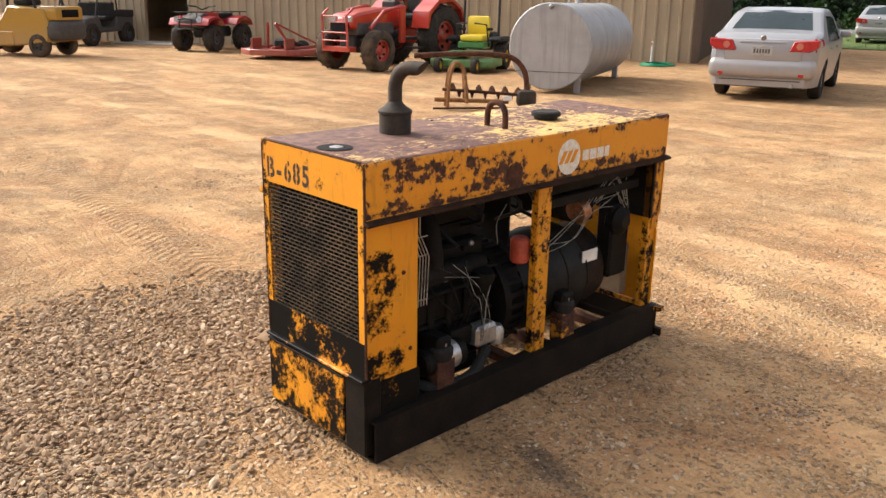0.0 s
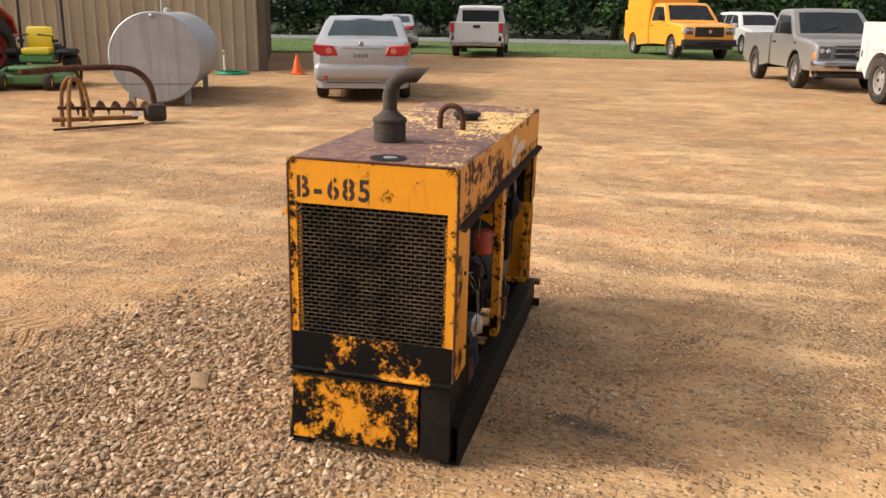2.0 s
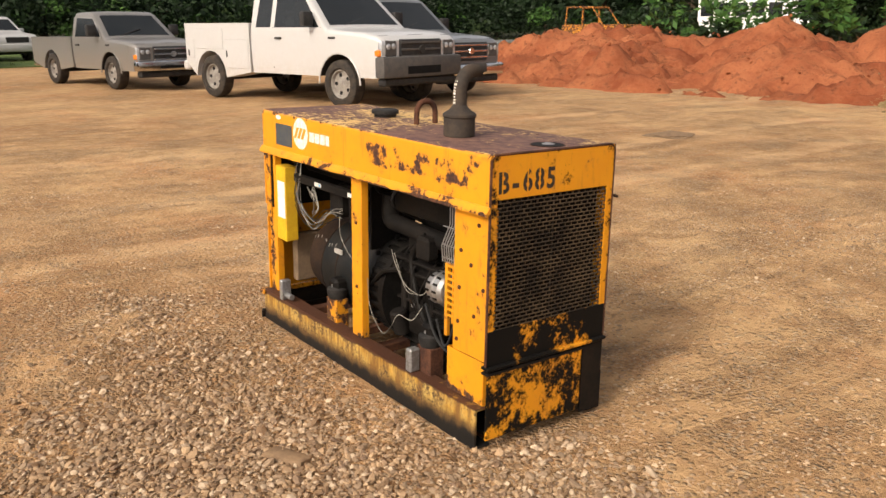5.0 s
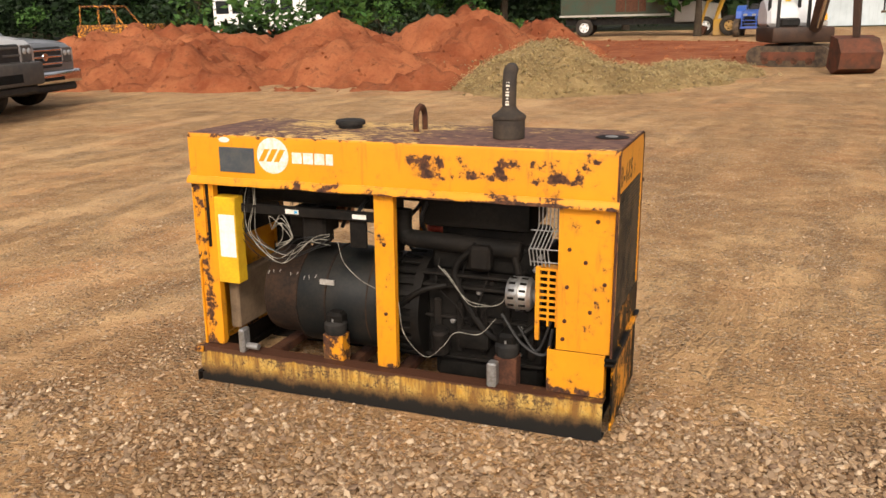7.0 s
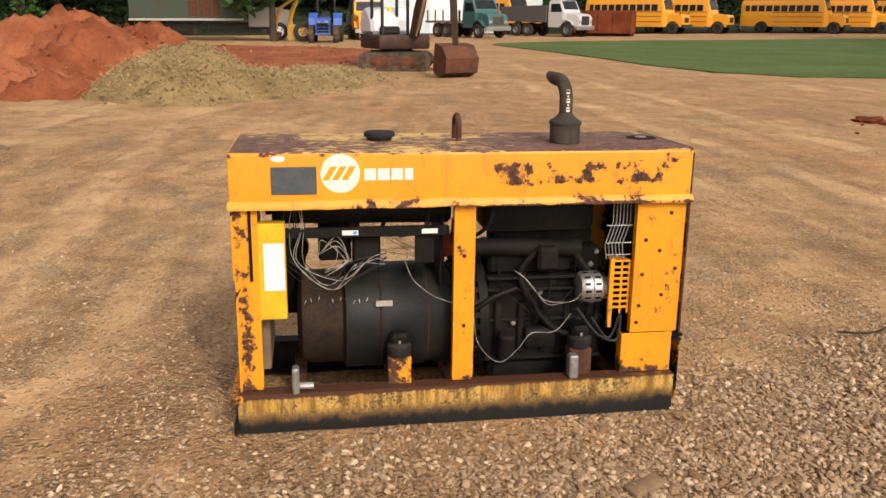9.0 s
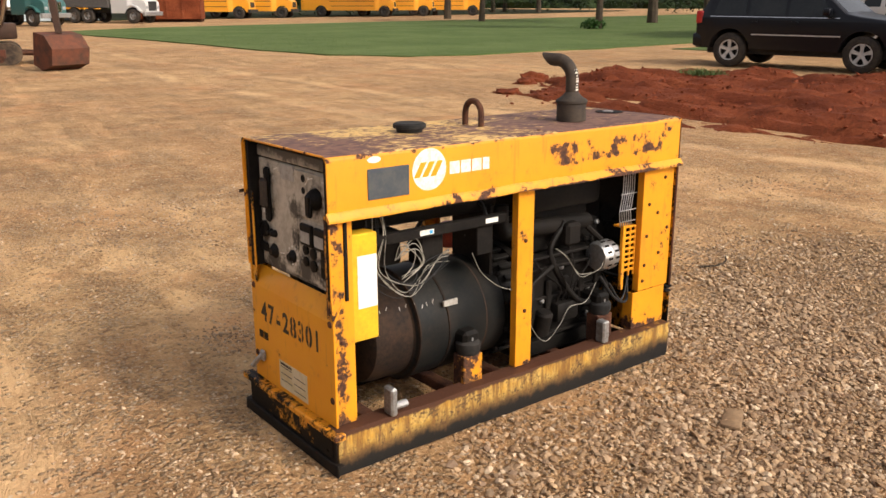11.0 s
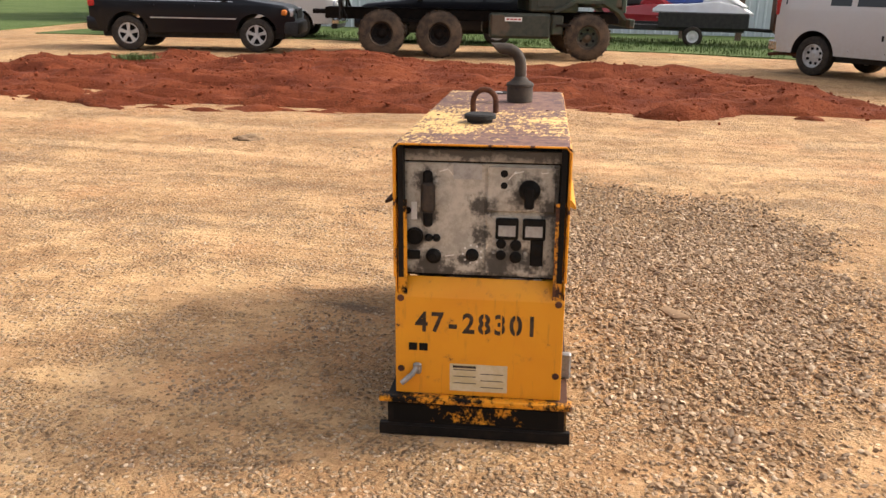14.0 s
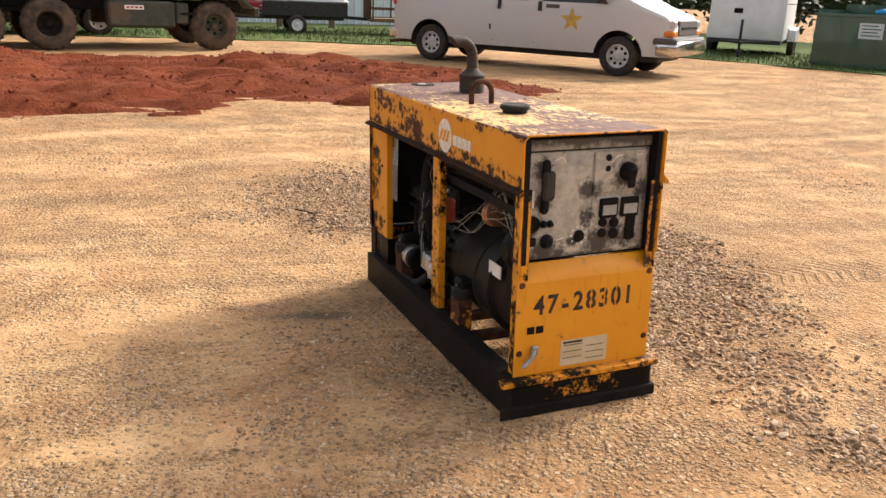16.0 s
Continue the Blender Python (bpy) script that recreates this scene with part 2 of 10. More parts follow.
    chips = n.math("MULTIPLY", n.step(n.math("ADD", spread, n.math("MULTIPLY", sep4.outputs[2], 0.12)), 0.60, 0.035), n.math("SUBTRACT", 1.0, n.step(chip.outputs["Distance"], 0.46, 0.12)))
    col = n.mix(n.math("MULTIPLY", n.step(spread, 0.53, 0.05), 0.20), col, (0.31, 0.19, 0.10))
    col = n.mix(n.math("MULTIPLY", chips, 0.85), col, n.mix(sep4.outputs[0], (0.22, 0.15, 0.09), (0.64, 0.49, 0.33)))
    # scuffed clumps a hand wide
    clump = n.noise(6.5, 7.0, 0.72)
    col = n.mix(n.math("MULTIPLY", n.step(n.math("ADD", clump, n.math("MULTIPLY", n.math("SUBTRACT", few, 0.52), 0.5)), 0.56, 0.035), 0.42), col, (0.30, 0.165, 0.075))
    col = n.mix(n.math("MULTIPLY", n.math("SUBTRACT", 1.0, n.step(clump, 0.42, 0.04)), 0.35), col, (0.70, 0.47, 0.25))
    # flecks: dark damp grit and pale sand grains, thicker where the stones have gathered
    fleck = n.noise(42.0, 5.0, 0.72)
    heavy = n.math("ADD", fleck, n.math("MULTIPLY", n.math("SUBTRACT", few, 0.52), 0.35))
    gathered = n.step(few, 0.50, 0.07)
    col = n.mix(n.math("MULTIPLY", n.step(heavy, 0.575, 0.03), n.math("ADD", n.math("MULTIPLY", gathered, 0.42), 0.10)), col, (0.235, 0.13, 0.062))
    col = n.mix(n.math("MULTIPLY", n.math("SUBTRACT", 1.0, n.step(fleck, 0.415, 0.03)), 0.28), col, (0.74, 0.52, 0.29))
    col = n.mix(n.math("MULTIPLY", n.math("SUBTRACT", 1.0, n.step(grit.outputs["Distance"], 0.30, 0.12)), n.math("MULTIPLY", gathered, 0.26)), col, (0.27, 0.155, 0.08))
    # the bed under the loose gravel: grit packed close, stone by stone
    mask = n.t.nodes.new("ShaderNodeAttribute")
    mask.attribute_name = "gravel_bed"
    there = n.step(n.math("ADD", mask.outputs["Fac"], n.math("MULTIPLY", n.math("SUBTRACT", n.noise(4.0, 8.0, 0.75), 0.5), 1.5)), 0.62, 0.22)
    bed = n.cells(70.0)
    sep3 = n.t.nodes.new("ShaderNodeSeparateColor")
    n.put(sep3.inputs[0], bed.outputs["Color"])
    stone = n.mix(sep3.outputs[0], (0.27, 0.17, 0.092), (0.54, 0.375, 0.225))
    # gaps coloured darker brown for the shadows between the stones
    stone = n.mix(n.step(bed.outputs["Distance"], 0.58, 0.14), stone, (0.24, 0.135, 0.065))
    col = n.mix(n.math("MULTIPLY", there, 0.6), col, stone)
    packed = n.math("MULTIPLY", there, -1.6)
    # an old oil stain beside the machine
    u = n.math("ADD", n.math("ADD", x, 0.36), n.math("MULTIPLY", n.math("ADD", y, 0.64), -0.28))
    v = n.math("ADD", y, 0.64)
    rr = n.math("SQRT", n.math("ADD", n.math("MULTIPLY", n.math("MULTIPLY", u, u), 9.0), n.math("MULTIPLY", v, v)))
    oil = n.math("MULTIPLY", n.math("SUBTRACT", 1.0, n.step(n.math("ADD", rr, n.math("MULTIPLY", n.math("SUBTRACT", mid, 0.5), 0.5)), 0.17, 0.10)), 0.62)
    col = n.mix(oil, col, (0.085, 0.07, 0.06))
    loose = n.math("ADD", n.math("MULTIPLY", gathered, 0.8), 0.2)
    h = n.math("ADD", n.math("ADD", n.math("MULTIPLY", n.math("MULTIPLY", fine, loose), 0.9), n.math("ADD", n.math("MULTIPLY", n.math("MULTIPLY", fleck, loose), 0.35), n.math("MULTIPLY", clump, 1.0))), n.math("ADD", n.math("MULTIPLY", sel, 0.7), n.math("ADD", n.math("MULTIPLY", clod, 0.9), n.math("MULTIPLY", chips, 0.8))))
    h = n.math("ADD", h, n.math("ADD", n.math("MULTIPLY", mid, 2.0), n.math("MULTIPLY", n.math("MULTIPLY", rut, lugs), -0.8)))
    h = n.math("ADD", h, n.math("ADD", n.math("MULTIPLY", along, 1.2), n.math("MULTIPLY", packed, bed.outputs[0])))
    n.bump(h, 1.0, 0.024)
    return n.done(col)


def earth(name, c1, c2, c3, scale=1.2, rough=0.97):
    n = Nodes(name, rough)
    n.b.inputs["Specular IOR Level"].default_value = 0.15
    a, b, c = n.noise(scale, 8.0, 0.65), n.noise(scale * 9, 7.0, 0.7), n.noise(scale * 40, 4.0)
    col = n.mix(n.step(n.math("ADD", n.math("MULTIPLY", a, 0.6), n.math("MULTIPLY", b, 0.4)), 0.5, 0.12), c1, c2)
    col = n.mix(n.math("MULTIPLY", n.step(b, 0.6, 0.08), 0.7), col, c3)
    n.bump(n.math("ADD", b, n.math("MULTIPLY", c, 0.5)), 0.8, 0.05)
    return n.done(col)


def stones_material():
    n = Nodes("river_gravel", 0.85)
    n.pos()
    n.b.inputs["Specular IOR Level"].default_value = 0.25
    i = n.island()
    col = n.mix(n.step(i, 0.5, 0.5), (0.155, 0.095, 0.052), (0.43, 0.295, 0.17))
    col = n.mix(n.math("MULTIPLY", n.step(n.math("FRACT", n.math("MULTIPLY", i, 17.3)), 0.66, 0.1), 0.75), col, (0.26, 0.19, 0.125))
    col = n.mix(n.math("MULTIPLY", n.step(n.math("FRACT", n.math("MULTIPLY", i, 29.1)), 0.86, 0.04), 0.8), col, (0.15, 0.10, 0.07))
    col = n.mix(n.math("MULTIPLY", n.step(n.math("FRACT", n.math("MULTIPLY", i, 43.7)), 0.88, 0.04), 0.85), col, (0.58, 0.455, 0.315))
    n.bump(n.noise(220.0, 3.0), 0.3, 0.002)
    return n.done(n.mix(n.math("MULTIPLY", n.noise(60.0), 0.25), col, (0.46, 0.285, 0.155)))


def pebble_material():
    n = Nodes("pale_and_brown_pebbles", 0.85)
    n.pos()
    n.b.inputs["Specular IOR Level"].default_value = 0.25
    col = n.mix(n.island(), (0.17, 0.105, 0.06), (0.66, 0.50, 0.33))
    return n.done(n.mix(n.math("MULTIPLY", n.noise(60.0), 0.4), col, (0.46, 0.27, 0.14)))


def skid_material():
    """Old yellow channel: rust runs down from the flange and oil creeps up from the ground."""
    n = Nodes("oil_and_rust_stained_channel", 0.6)
    n.b.inputs["Specular IOR Level"].default_value = 0.3
    x, y, z = n.xyz()
    blot, fine = n.noise(14.0, 8.0, 0.66), n.noise(90.0, 5.0, 0.7)
    runs = n.noise(1.0, 7.0, 0.7, n.stretch(26.0, 26.0, 4.0))
    wob = n.math("MULTIPLY", n.math("SUBTRACT", n.math("ADD", n.math("MULTIPLY", blot, 0.7), n.math("MULTIPLY", runs, 0.6)), 0.65), 0.12)
    col = n.mix(n.step(blot, 0.5, 0.2), (0.50, 0.27, 0.035), (0.56, 0.40, 0.13))
    col = n.mix(n.math("MULTIPLY", n.step(runs, 0.49, 0.10), 0.82), col, (0.13, 0.055, 0.018))
    col = n.mix(n.math("MULTIPLY", n.step(n.math("ADD", n.math("MULTIPLY", blot, 0.5), n.math("MULTIPLY", fine, 0.5)), 0.545, 0.05), 0.9), col, (0.05, 0.024, 0.014))
    col = n.mix(n.math("MULTIPLY", n.math("SUBTRACT", 1.0, n.step(n.math("ADD", z, wob), 0.078, 0.02)), 0.9), col, (0.10, 0.055, 0.022))
    col = n.mix(n.math("SUBTRACT", 1.0, n.step(n.math("ADD", z, wob), 0.055, 0.018)), col, SOOT)
    col = n.mix(n.step(n.math("ADD", z, n.math("MULTIPLY", wob, 0.3)), 0.137, 0.004), col, n.mix(fine, RUST, RUST2))
    n.bump(n.math("ADD", blot, fine), 0.3, 0.002)
    return n.done(col)


def leaf_material(name, c1, c2):
    n = Nodes(name, 0.6)
    n.pos()
    n.b.inputs["Specular IOR Level"].default_value = 0.25
    col = n.mix(n.island(), c1, c2)
    return n.done(n.mix(n.math("MULTIPLY", n.step(n.noise(0.35, 4.0), 0.5, 0.2), 0.6), col, tuple(v * 0.55 for v in c1)))


def siding_material(name, c1, c2):
    n = Nodes(name, 0.55)
    n.pos()
    f = n.step(n.noise(0.8, 6.0), 0.5, 0.2)
    streak = n.noise(1.0, 5.0, 0.6, n.stretch(9.0, 9.0, 0.5))
    col = n.mix(f, c1, c2)
    return n.done(n.mix(n.math("MULTIPLY", n.step(streak, 0.58, 0.08), 0.3), col, tuple(v * 0.6 for v in c1)))


M = {
    "ground": ground_material(),
    "stones": stones_material(),
    "pebbles": pebble_material(),
    "crumbs": earth("sandy_clay_crumb", (0.44, 0.245, 0.115), (0.60, 0.37, 0.19), (0.36, 0.19, 0.085), 3.0),
    "hood": paint("chipped_yellow_hood", 0.375, boxes=((-0.83, -0.785, 0.80, 1.0, 0.075), (0.79, 0.83, 0.80, 1.0, 0.075), (-0.74, -0.08, 0.868, 0.952, 0.105),), edges=((0.809, 0.008, 0.07), (0.992, 0.010, 0.09)), flank=((0.835, 0.028, 0.10), (0.98, 0.022, 0.07), (0.90, 0.09, 0.02))),
    "hood_top": hood_top_material(),
    "grille": plain("worn_grille_steel", (0.105, 0.072, 0.04), (0.02, 0.016, 0.012), 0.75, 0.0, 9.0),
    "post": paint("chipped_yellow_frame", 0.40, boxes=((0.765, 0.83, 0.1, 0.82, 0.075), (-0.66, -0.545, 0.12, 0.2, 0.06)), edges=((0.15, 0.02, 0.07), (0.80, 0.015, 0.05))),
    "post_sooty": paint("sooty_yellow_frame", 0.42, 0.10),
    "grimy": paint("oily_yellow_panel", 0.37, 0.03, sides=(0.250, 0.10)),
    "corner_sooty": paint("soot_blotched_corner", 0.36, 0.0, black=((-0.83, -0.665, 0.40, 0.70, 0.13), (-0.83, -0.62, 0.10, 0.37, 0.14))),
    "lower_yellow": paint("oil_spattered_yellow_cover", 0.38, 0.142),
    "black_yellow": paint("blackened_yellow_panel", 0.40, 0.22),
    "front_band": paint("oil_blackened_band", 0.40, 0.155, sides=(0.19, 0.14)),
    "edge_chipped": paint("chipped_sooty_edge", 0.44, 0.105),
    "skid": skid_material(),
    "skid_dark": plain("oil_black_steel", (0.008, 0.0074, 0.0068), (0.021, 0.015, 0.011), 0.6, 0.0, 9.0, spec=0.1),
    "rust": plain("rusted_steel", RUST, (0.12, 0.05, 0.026), 0.85, 0.0, 14.0, 120.0, 0.25),
    "mount_paint": paint("rust_stained_mount", 0.52),
    "soot": plain("sooty_black_metal", (0.006, 0.0056, 0.0052), (0.016, 0.0132, 0.011), 0.7, 0.0, 12.0, spec=0.12),
    "pipe": plain("burnt_exhaust_steel", (0.036, 0.030, 0.025), (0.07, 0.052, 0.038), 0.75, 0.1, 18.0),
    "black": plain("oily_black_iron", (0.0045, 0.0043, 0.004), (0.012, 0.0105, 0.009), 0.55, 0.0, 10.0, spec=0.12),
    "barrel": plain("dusty_dark_generator_paint", (0.007, 0.0085, 0.009), (0.021, 0.0185, 0.0155), 0.5, 0.0, 7.0, spec=0.16),
    "barrel_rust": plain("rust_bloomed_steel", (0.010, 0.0092, 0.009), (0.045, 0.026, 0.016), 0.7, 0.0, 6.0, spec=0.12),
    "rubber": plain("black_rubber", (0.012, 0.012, 0.012), (0.028, 0.025, 0.022), 0.75, 0.0, 10.0),
    "tyre": plain("dusty_tyre_rubber", (0.022, 0.020, 0.019), (0.06, 0.048, 0.036), 0.9, 0.0, 9.0),
    "muddy_tyre": plain("mud_caked_tyre", (0.035, 0.029, 0.024), (0.13, 0.09, 0.058), 0.95, 0.0, 5.0),
    "aluminium": plain("cast_aluminium", (0.55, 0.55, 0.54), (0.35, 0.34, 0.32), 0.4, 0.85, 20.0),
    "steel": plain("zinc_plated_steel", (0.42, 0.42, 0.42), (0.26, 0.25, 0.23), 0.45, 0.7, 20.0),
    "chrome": plain("chrome", (0.62, 0.62, 0.63), (0.5, 0.5, 0.5), 0.16, 1.0, 4.0),
    "rim": plain("brake_dusted_alloy", (0.58, 0.58, 0.57), (0.40, 0.39, 0.37), 0.4, 0.3, 12.0),
    "rim_dull": plain("dusty_steel_wheel", (0.30, 0.28, 0.25), (0.17, 0.15, 0.13), 0.6, 0.0, 12.0),
    "box_green": plain("weathered_green_panel", (0.035, 0.065, 0.045), (0.06, 0.05, 0.032), 0.7, 0.0, 1.2, 9.0),
    "digger_brown": plain("dark_brown_paint", (0.035, 0.021, 0.015), (0.065, 0.035, 0.022), 0.5, 0.0, 4.0),
    "panel_grey": plain("stained_grey_panel", (0.26, 0.245, 0.215), (0.085, 0.075, 0.062), 0.7, 0.0, 8.0, 50.0),
    "panel_face": plain("faded_grey_panel_face", (0.36, 0.34, 0.30), (0.20, 0.18, 0.15), 0.7, 0.0, 8.0, 50.0),
    "panel_light": plain("faded_label", (0.42, 0.40, 0.36), (0.30, 0.28, 0.25), 0.7, 0.0, 20.0),
    "white": plain("white_sticker", (0.80, 0.79, 0.75), (0.66, 0.64, 0.58), 0.5, 0.0, 30.0),
    "faded_label": plain("sun_faded_paper_label", (0.60, 0.52, 0.36), (0.50, 0.40, 0.22), 0.7, 0.0, 14.0),
    "brown_stone": plain("flat_brown_stone", (0.26, 0.17, 0.095), (0.17, 0.11, 0.065), 0.9, 0.0, 20.0),
    "white_paint": plain("chalky_white_paint", (0.78, 0.77, 0.72), (0.64, 0.56, 0.42), 0.6, 0.0, 40.0),
    "slate": plain("slate_grey_plate", (0.055, 0.065, 0.075), (0.08, 0.085, 0.085), 0.5, 0.0, 20.0),
    "stencil": plain("black_stencil_paint", (0.025, 0.02, 0.016), (0.07, 0.045, 0.03), 0.6, 0.0, 40.0),
    "wire_white": plain("dirty_white_wire", (0.36, 0.34, 0.29), (0.13, 0.12, 0.10), 0.5, 0.0, 30.0),
    "wire_black": plain("black_wire", (0.02, 0.02, 0.02), None, 0.5),
    "copper": plain("copper_winding", (0.45, 0.20, 0.09), (0.22, 0.11, 0.06), 0.4, 0.6, 40.0),
    "filter_red": plain("red_oil_filter", (0.48, 0.075, 0.035), (0.30, 0.05, 0.03), 0.45, 0.0, 20.0),
    "box_yellow": plain("bright_yellow_sheet", (0.70, 0.44, 0.02), (0.58, 0.33, 0.02), 0.5, 0.0, 12.0),
    "glass": plain("tinted_glass", (0.010, 0.013, 0.015), (0.018, 0.021, 0.022), 0.14, 0.0, 2.0, 20.0, 0.0, spec=0.32),
    "glass_pale": plain("pale_green_glass", (0.03, 0.045, 0.05), (0.02, 0.03, 0.032), 0.3, 0.0, 2.0, 20.0, 0.0, spec=0.2),
    "trim": plain("black_plastic_trim", (0.02, 0.02, 0.021), (0.04, 0.038, 0.035), 0.6, 0.0, 9.0),
    "trim_grey": plain("dark_grey_bumper_plastic", (0.065, 0.063, 0.062), (0.10, 0.09, 0.08), 0.65, 0.0, 9.0),
    "seam": plain("door_gap_shadow", (0.02, 0.02, 0.02), None, 0.9),
    "lamp_red": plain("red_tail_lamp", (0.45, 0.02, 0.02), (0.30, 0.015, 0.015), 0.2, 0.0, 12.0, spec=0.7),
    "lamp_pink": plain("pale_pink_lens", (0.55, 0.20, 0.14), (0.40, 0.12, 0.08), 0.25, 0.0, 12.0),
    "lamp_amber": plain("amber_lamp", (0.75, 0.22, 0.02), (0.55, 0.15, 0.02), 0.25, 0.0, 12.0),
    "lamp_clear": plain("clear_headlamp", (0.55, 0.57, 0.58), (0.30, 0.31, 0.32), 0.15, 0.3, 14.0),
    "paint_white": car_paint("white_car_paint", (0.50, 0.50, 0.49)),
    "paint_silver": car_paint("silver_car_paint", (0.33, 0.335, 0.345), 0.3, 0.3),
    "paint_grey": car_paint("pewter_grey_paint", (0.185, 0.18, 0.17), 0.3, 0.2),
    "paint_steel": car_paint("steel_grey_paint", (0.095, 0.105, 0.112), 0.25, 0.0),
    "paint_black": car_paint("black_blue_paint", (0.0035, 0.0045, 0.0075), 0.006, 0.0, 0.004),
    "paint_yellow": car_paint("utility_yellow_paint", (0.76, 0.30, 0.012), 0.25),
    "paint_bus": car_paint("school_bus_yellow", (0.78, 0.33, 0.015), 0.2),
    "paint_lift": car_paint("forklift_yellow", (0.42, 0.235, 0.025), 0.45),
    "paint_orange": car_paint("tractor_orange", (0.40, 0.024, 0.010), 0.12, 0.0, 0.06),
    "paint_red": car_paint("quad_red", (0.34, 0.006, 0.016), 0.08, 0.0, 0.05),
    "paint_deck": car_paint("faded_implement_red", (0.27, 0.016, 0.016), 0.25, 0.0, 0.08),
    "paint_green": car_paint("mower_green", (0.03, 0.20, 0.045), 0.2),
    "paint_seat": car_paint("yellow_vinyl", (0.78, 0.58, 0.02), 0.1),
    "paint_army": None,
    "paint_teal": car_paint("dark_teal_paint", (0.02, 0.10, 0.10), 0.3),
    "paint_blue": car_paint("tractor_blue", (0.015, 0.09, 0.42), 0.2),
    "paint_dump": car_paint("dumpster_green", (0.006, 0.055, 0.033), 0.06, 0.0, 0.05),
    "lid_blue": plain("blue_plastic_lid", (0.05, 0.38, 0.72), (0.04, 0.30, 0.60), 0.5, 0.0, 4.0),
    "white_plain": plain("white_sheet_panel", (0.76, 0.77, 0.78), (0.62, 0.62, 0.61), 0.4, 0.0, 2.0),
    "galv": None,
    "siding": siding_material("tan_ribbed_steel", (0.40, 0.315, 0.20), (0.33, 0.255, 0.16)),
    "siding_blue": siding_material("pale_blue_ribbed_steel", (0.56, 0.62, 0.64), (0.44, 0.50, 0.52)),
    "siding_brown": siding_material("brown_steel_trim", (0.10, 0.065, 0.04), (0.08, 0.05, 0.03)),
    "roof": siding_material("grey_steel_roof", (0.35, 0.35, 0.34), (0.26, 0.25, 0.24)),
    # for openings built solid: the shade inside them is this near-black colour
    "dark": plain("unlit_interior", (0.006, 0.006, 0.006), None, 0.9),
    "concrete": earth("worn_concrete", (0.42, 0.39, 0.34), (0.34, 0.31, 0.27), (0.28, 0.25, 0.21), 0.9),
    "red_clay": earth("red_clay", (0.20, 0.054, 0.022), (0.36, 0.13, 0.057), (0.085, 0.024, 0.012), 0.6),
    "red_clay_wet": earth("damp_red_clay", (0.115, 0.026, 0.010), (0.215, 0.058, 0.022), (0.05, 0.014, 0.007), 1.1),
    "straw_clay": earth("straw_covered_clay", (0.24, 0.165, 0.075), (0.40, 0.285, 0.135), (0.14, 0.10, 0.05), 1.6),
    "clay_lump": plain("damp_clay_lump", (0.22, 0.052, 0.019), (0.14, 0.033, 0.013), 0.95, 0.0, 9.0),
    "lip": paint("chipped_lip", 0.44, edges=((0.800, 0.007, 0.12),)),
    "lip_dark": plain("blackened_rusty_edge", (0.018, 0.011, 0.008), (0.05, 0.026, 0.015), 0.85, 0.0, 16.0, 120.0, 0.25, spec=0.1),
    "straw_lump": leaf_material("straw_bound_lump", (0.42, 0.30, 0.135), (0.16, 0.12, 0.07)),
    "stand_pipe": plain("rust_brown_pipe", (0.16, 0.07, 0.03), (0.30, 0.15, 0.05), 0.8, 0.0, 14.0),
    "digger_steel": plain("clay_stained_steel", (0.15, 0.05, 0.026), (0.06, 0.035, 0.025), 0.8, 0.0, 4.0),
    "straw": leaf_material("dry_straw", (0.62, 0.48, 0.22), (0.42, 0.33, 0.14)),
    "asphalt": earth("grey_road", (0.20, 0.20, 0.195), (0.16, 0.16, 0.155), (0.24, 0.235, 0.22), 0.7),
    "lawn": earth("lawn_soil", (0.065, 0.105, 0.028), (0.115, 0.15, 0.05), (0.05, 0.078, 0.022), 0.35),
    # leaf litter coloured near black for the shade under the trees
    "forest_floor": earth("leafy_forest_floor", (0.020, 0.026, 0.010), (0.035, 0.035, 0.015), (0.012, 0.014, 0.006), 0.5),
    "grass": leaf_material("grass_blades", (0.06, 0.11, 0.022), (0.14, 0.18, 0.055)),
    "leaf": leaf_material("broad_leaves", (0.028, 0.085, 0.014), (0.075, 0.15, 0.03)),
    # darker leaf and far edge: shade inside the woods is in the colour
    "leaf_shaded": leaf_material("shaded_woodland_leaves", (0.006, 0.017, 0.005), (0.018, 0.039, 0.010)),
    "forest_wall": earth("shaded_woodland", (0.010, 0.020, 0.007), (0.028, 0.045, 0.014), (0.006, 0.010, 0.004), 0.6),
    "bark": earth("tree_bark", (0.055, 0.042, 0.03), (0.085, 0.065, 0.045), (0.03, 0.023, 0.017), 3.0),
    "hose": plain("green_garden_hose", (0.02, 0.25, 0.12), None, 0.5),
    "cone": plain("orange_cone_plastic", (0.75, 0.13, 0.03), None, 0.6),
    "gold": plain("gold_star_decal", (0.55, 0.36, 0.07), (0.40, 0.25, 0.05), 0.4, 0.2, 10.0),
    "wood": plain("weathered_plank", (0.22, 0.15, 0.09), (0.13, 0.09, 0.06), 0.85, 0.0, 8.0),
}


def camouflage():
    n = Nodes("green_camouflage", 0.75)
    n.pos(True)
    a, b = n.noise(1.1, 2.0), n.noise(1.6, 2.0, 0.5, n.stretch(1.0, 1.3, 0.8))
    col = n.mix(n.step(a, 0.5, 0.015), (0.032, 0.055, 0.030), (0.028, 0.036, 0.024))
    col = n.mix(n.step(b, 0.6, 0.015), col, (0.085, 0.06, 0.035))
    return n.done(n.mix(n.math("MULTIPLY", n.step(n.noise(9.0), 0.5, 0.2), 0.3), col, (0.12, 0.10, 0.07)))


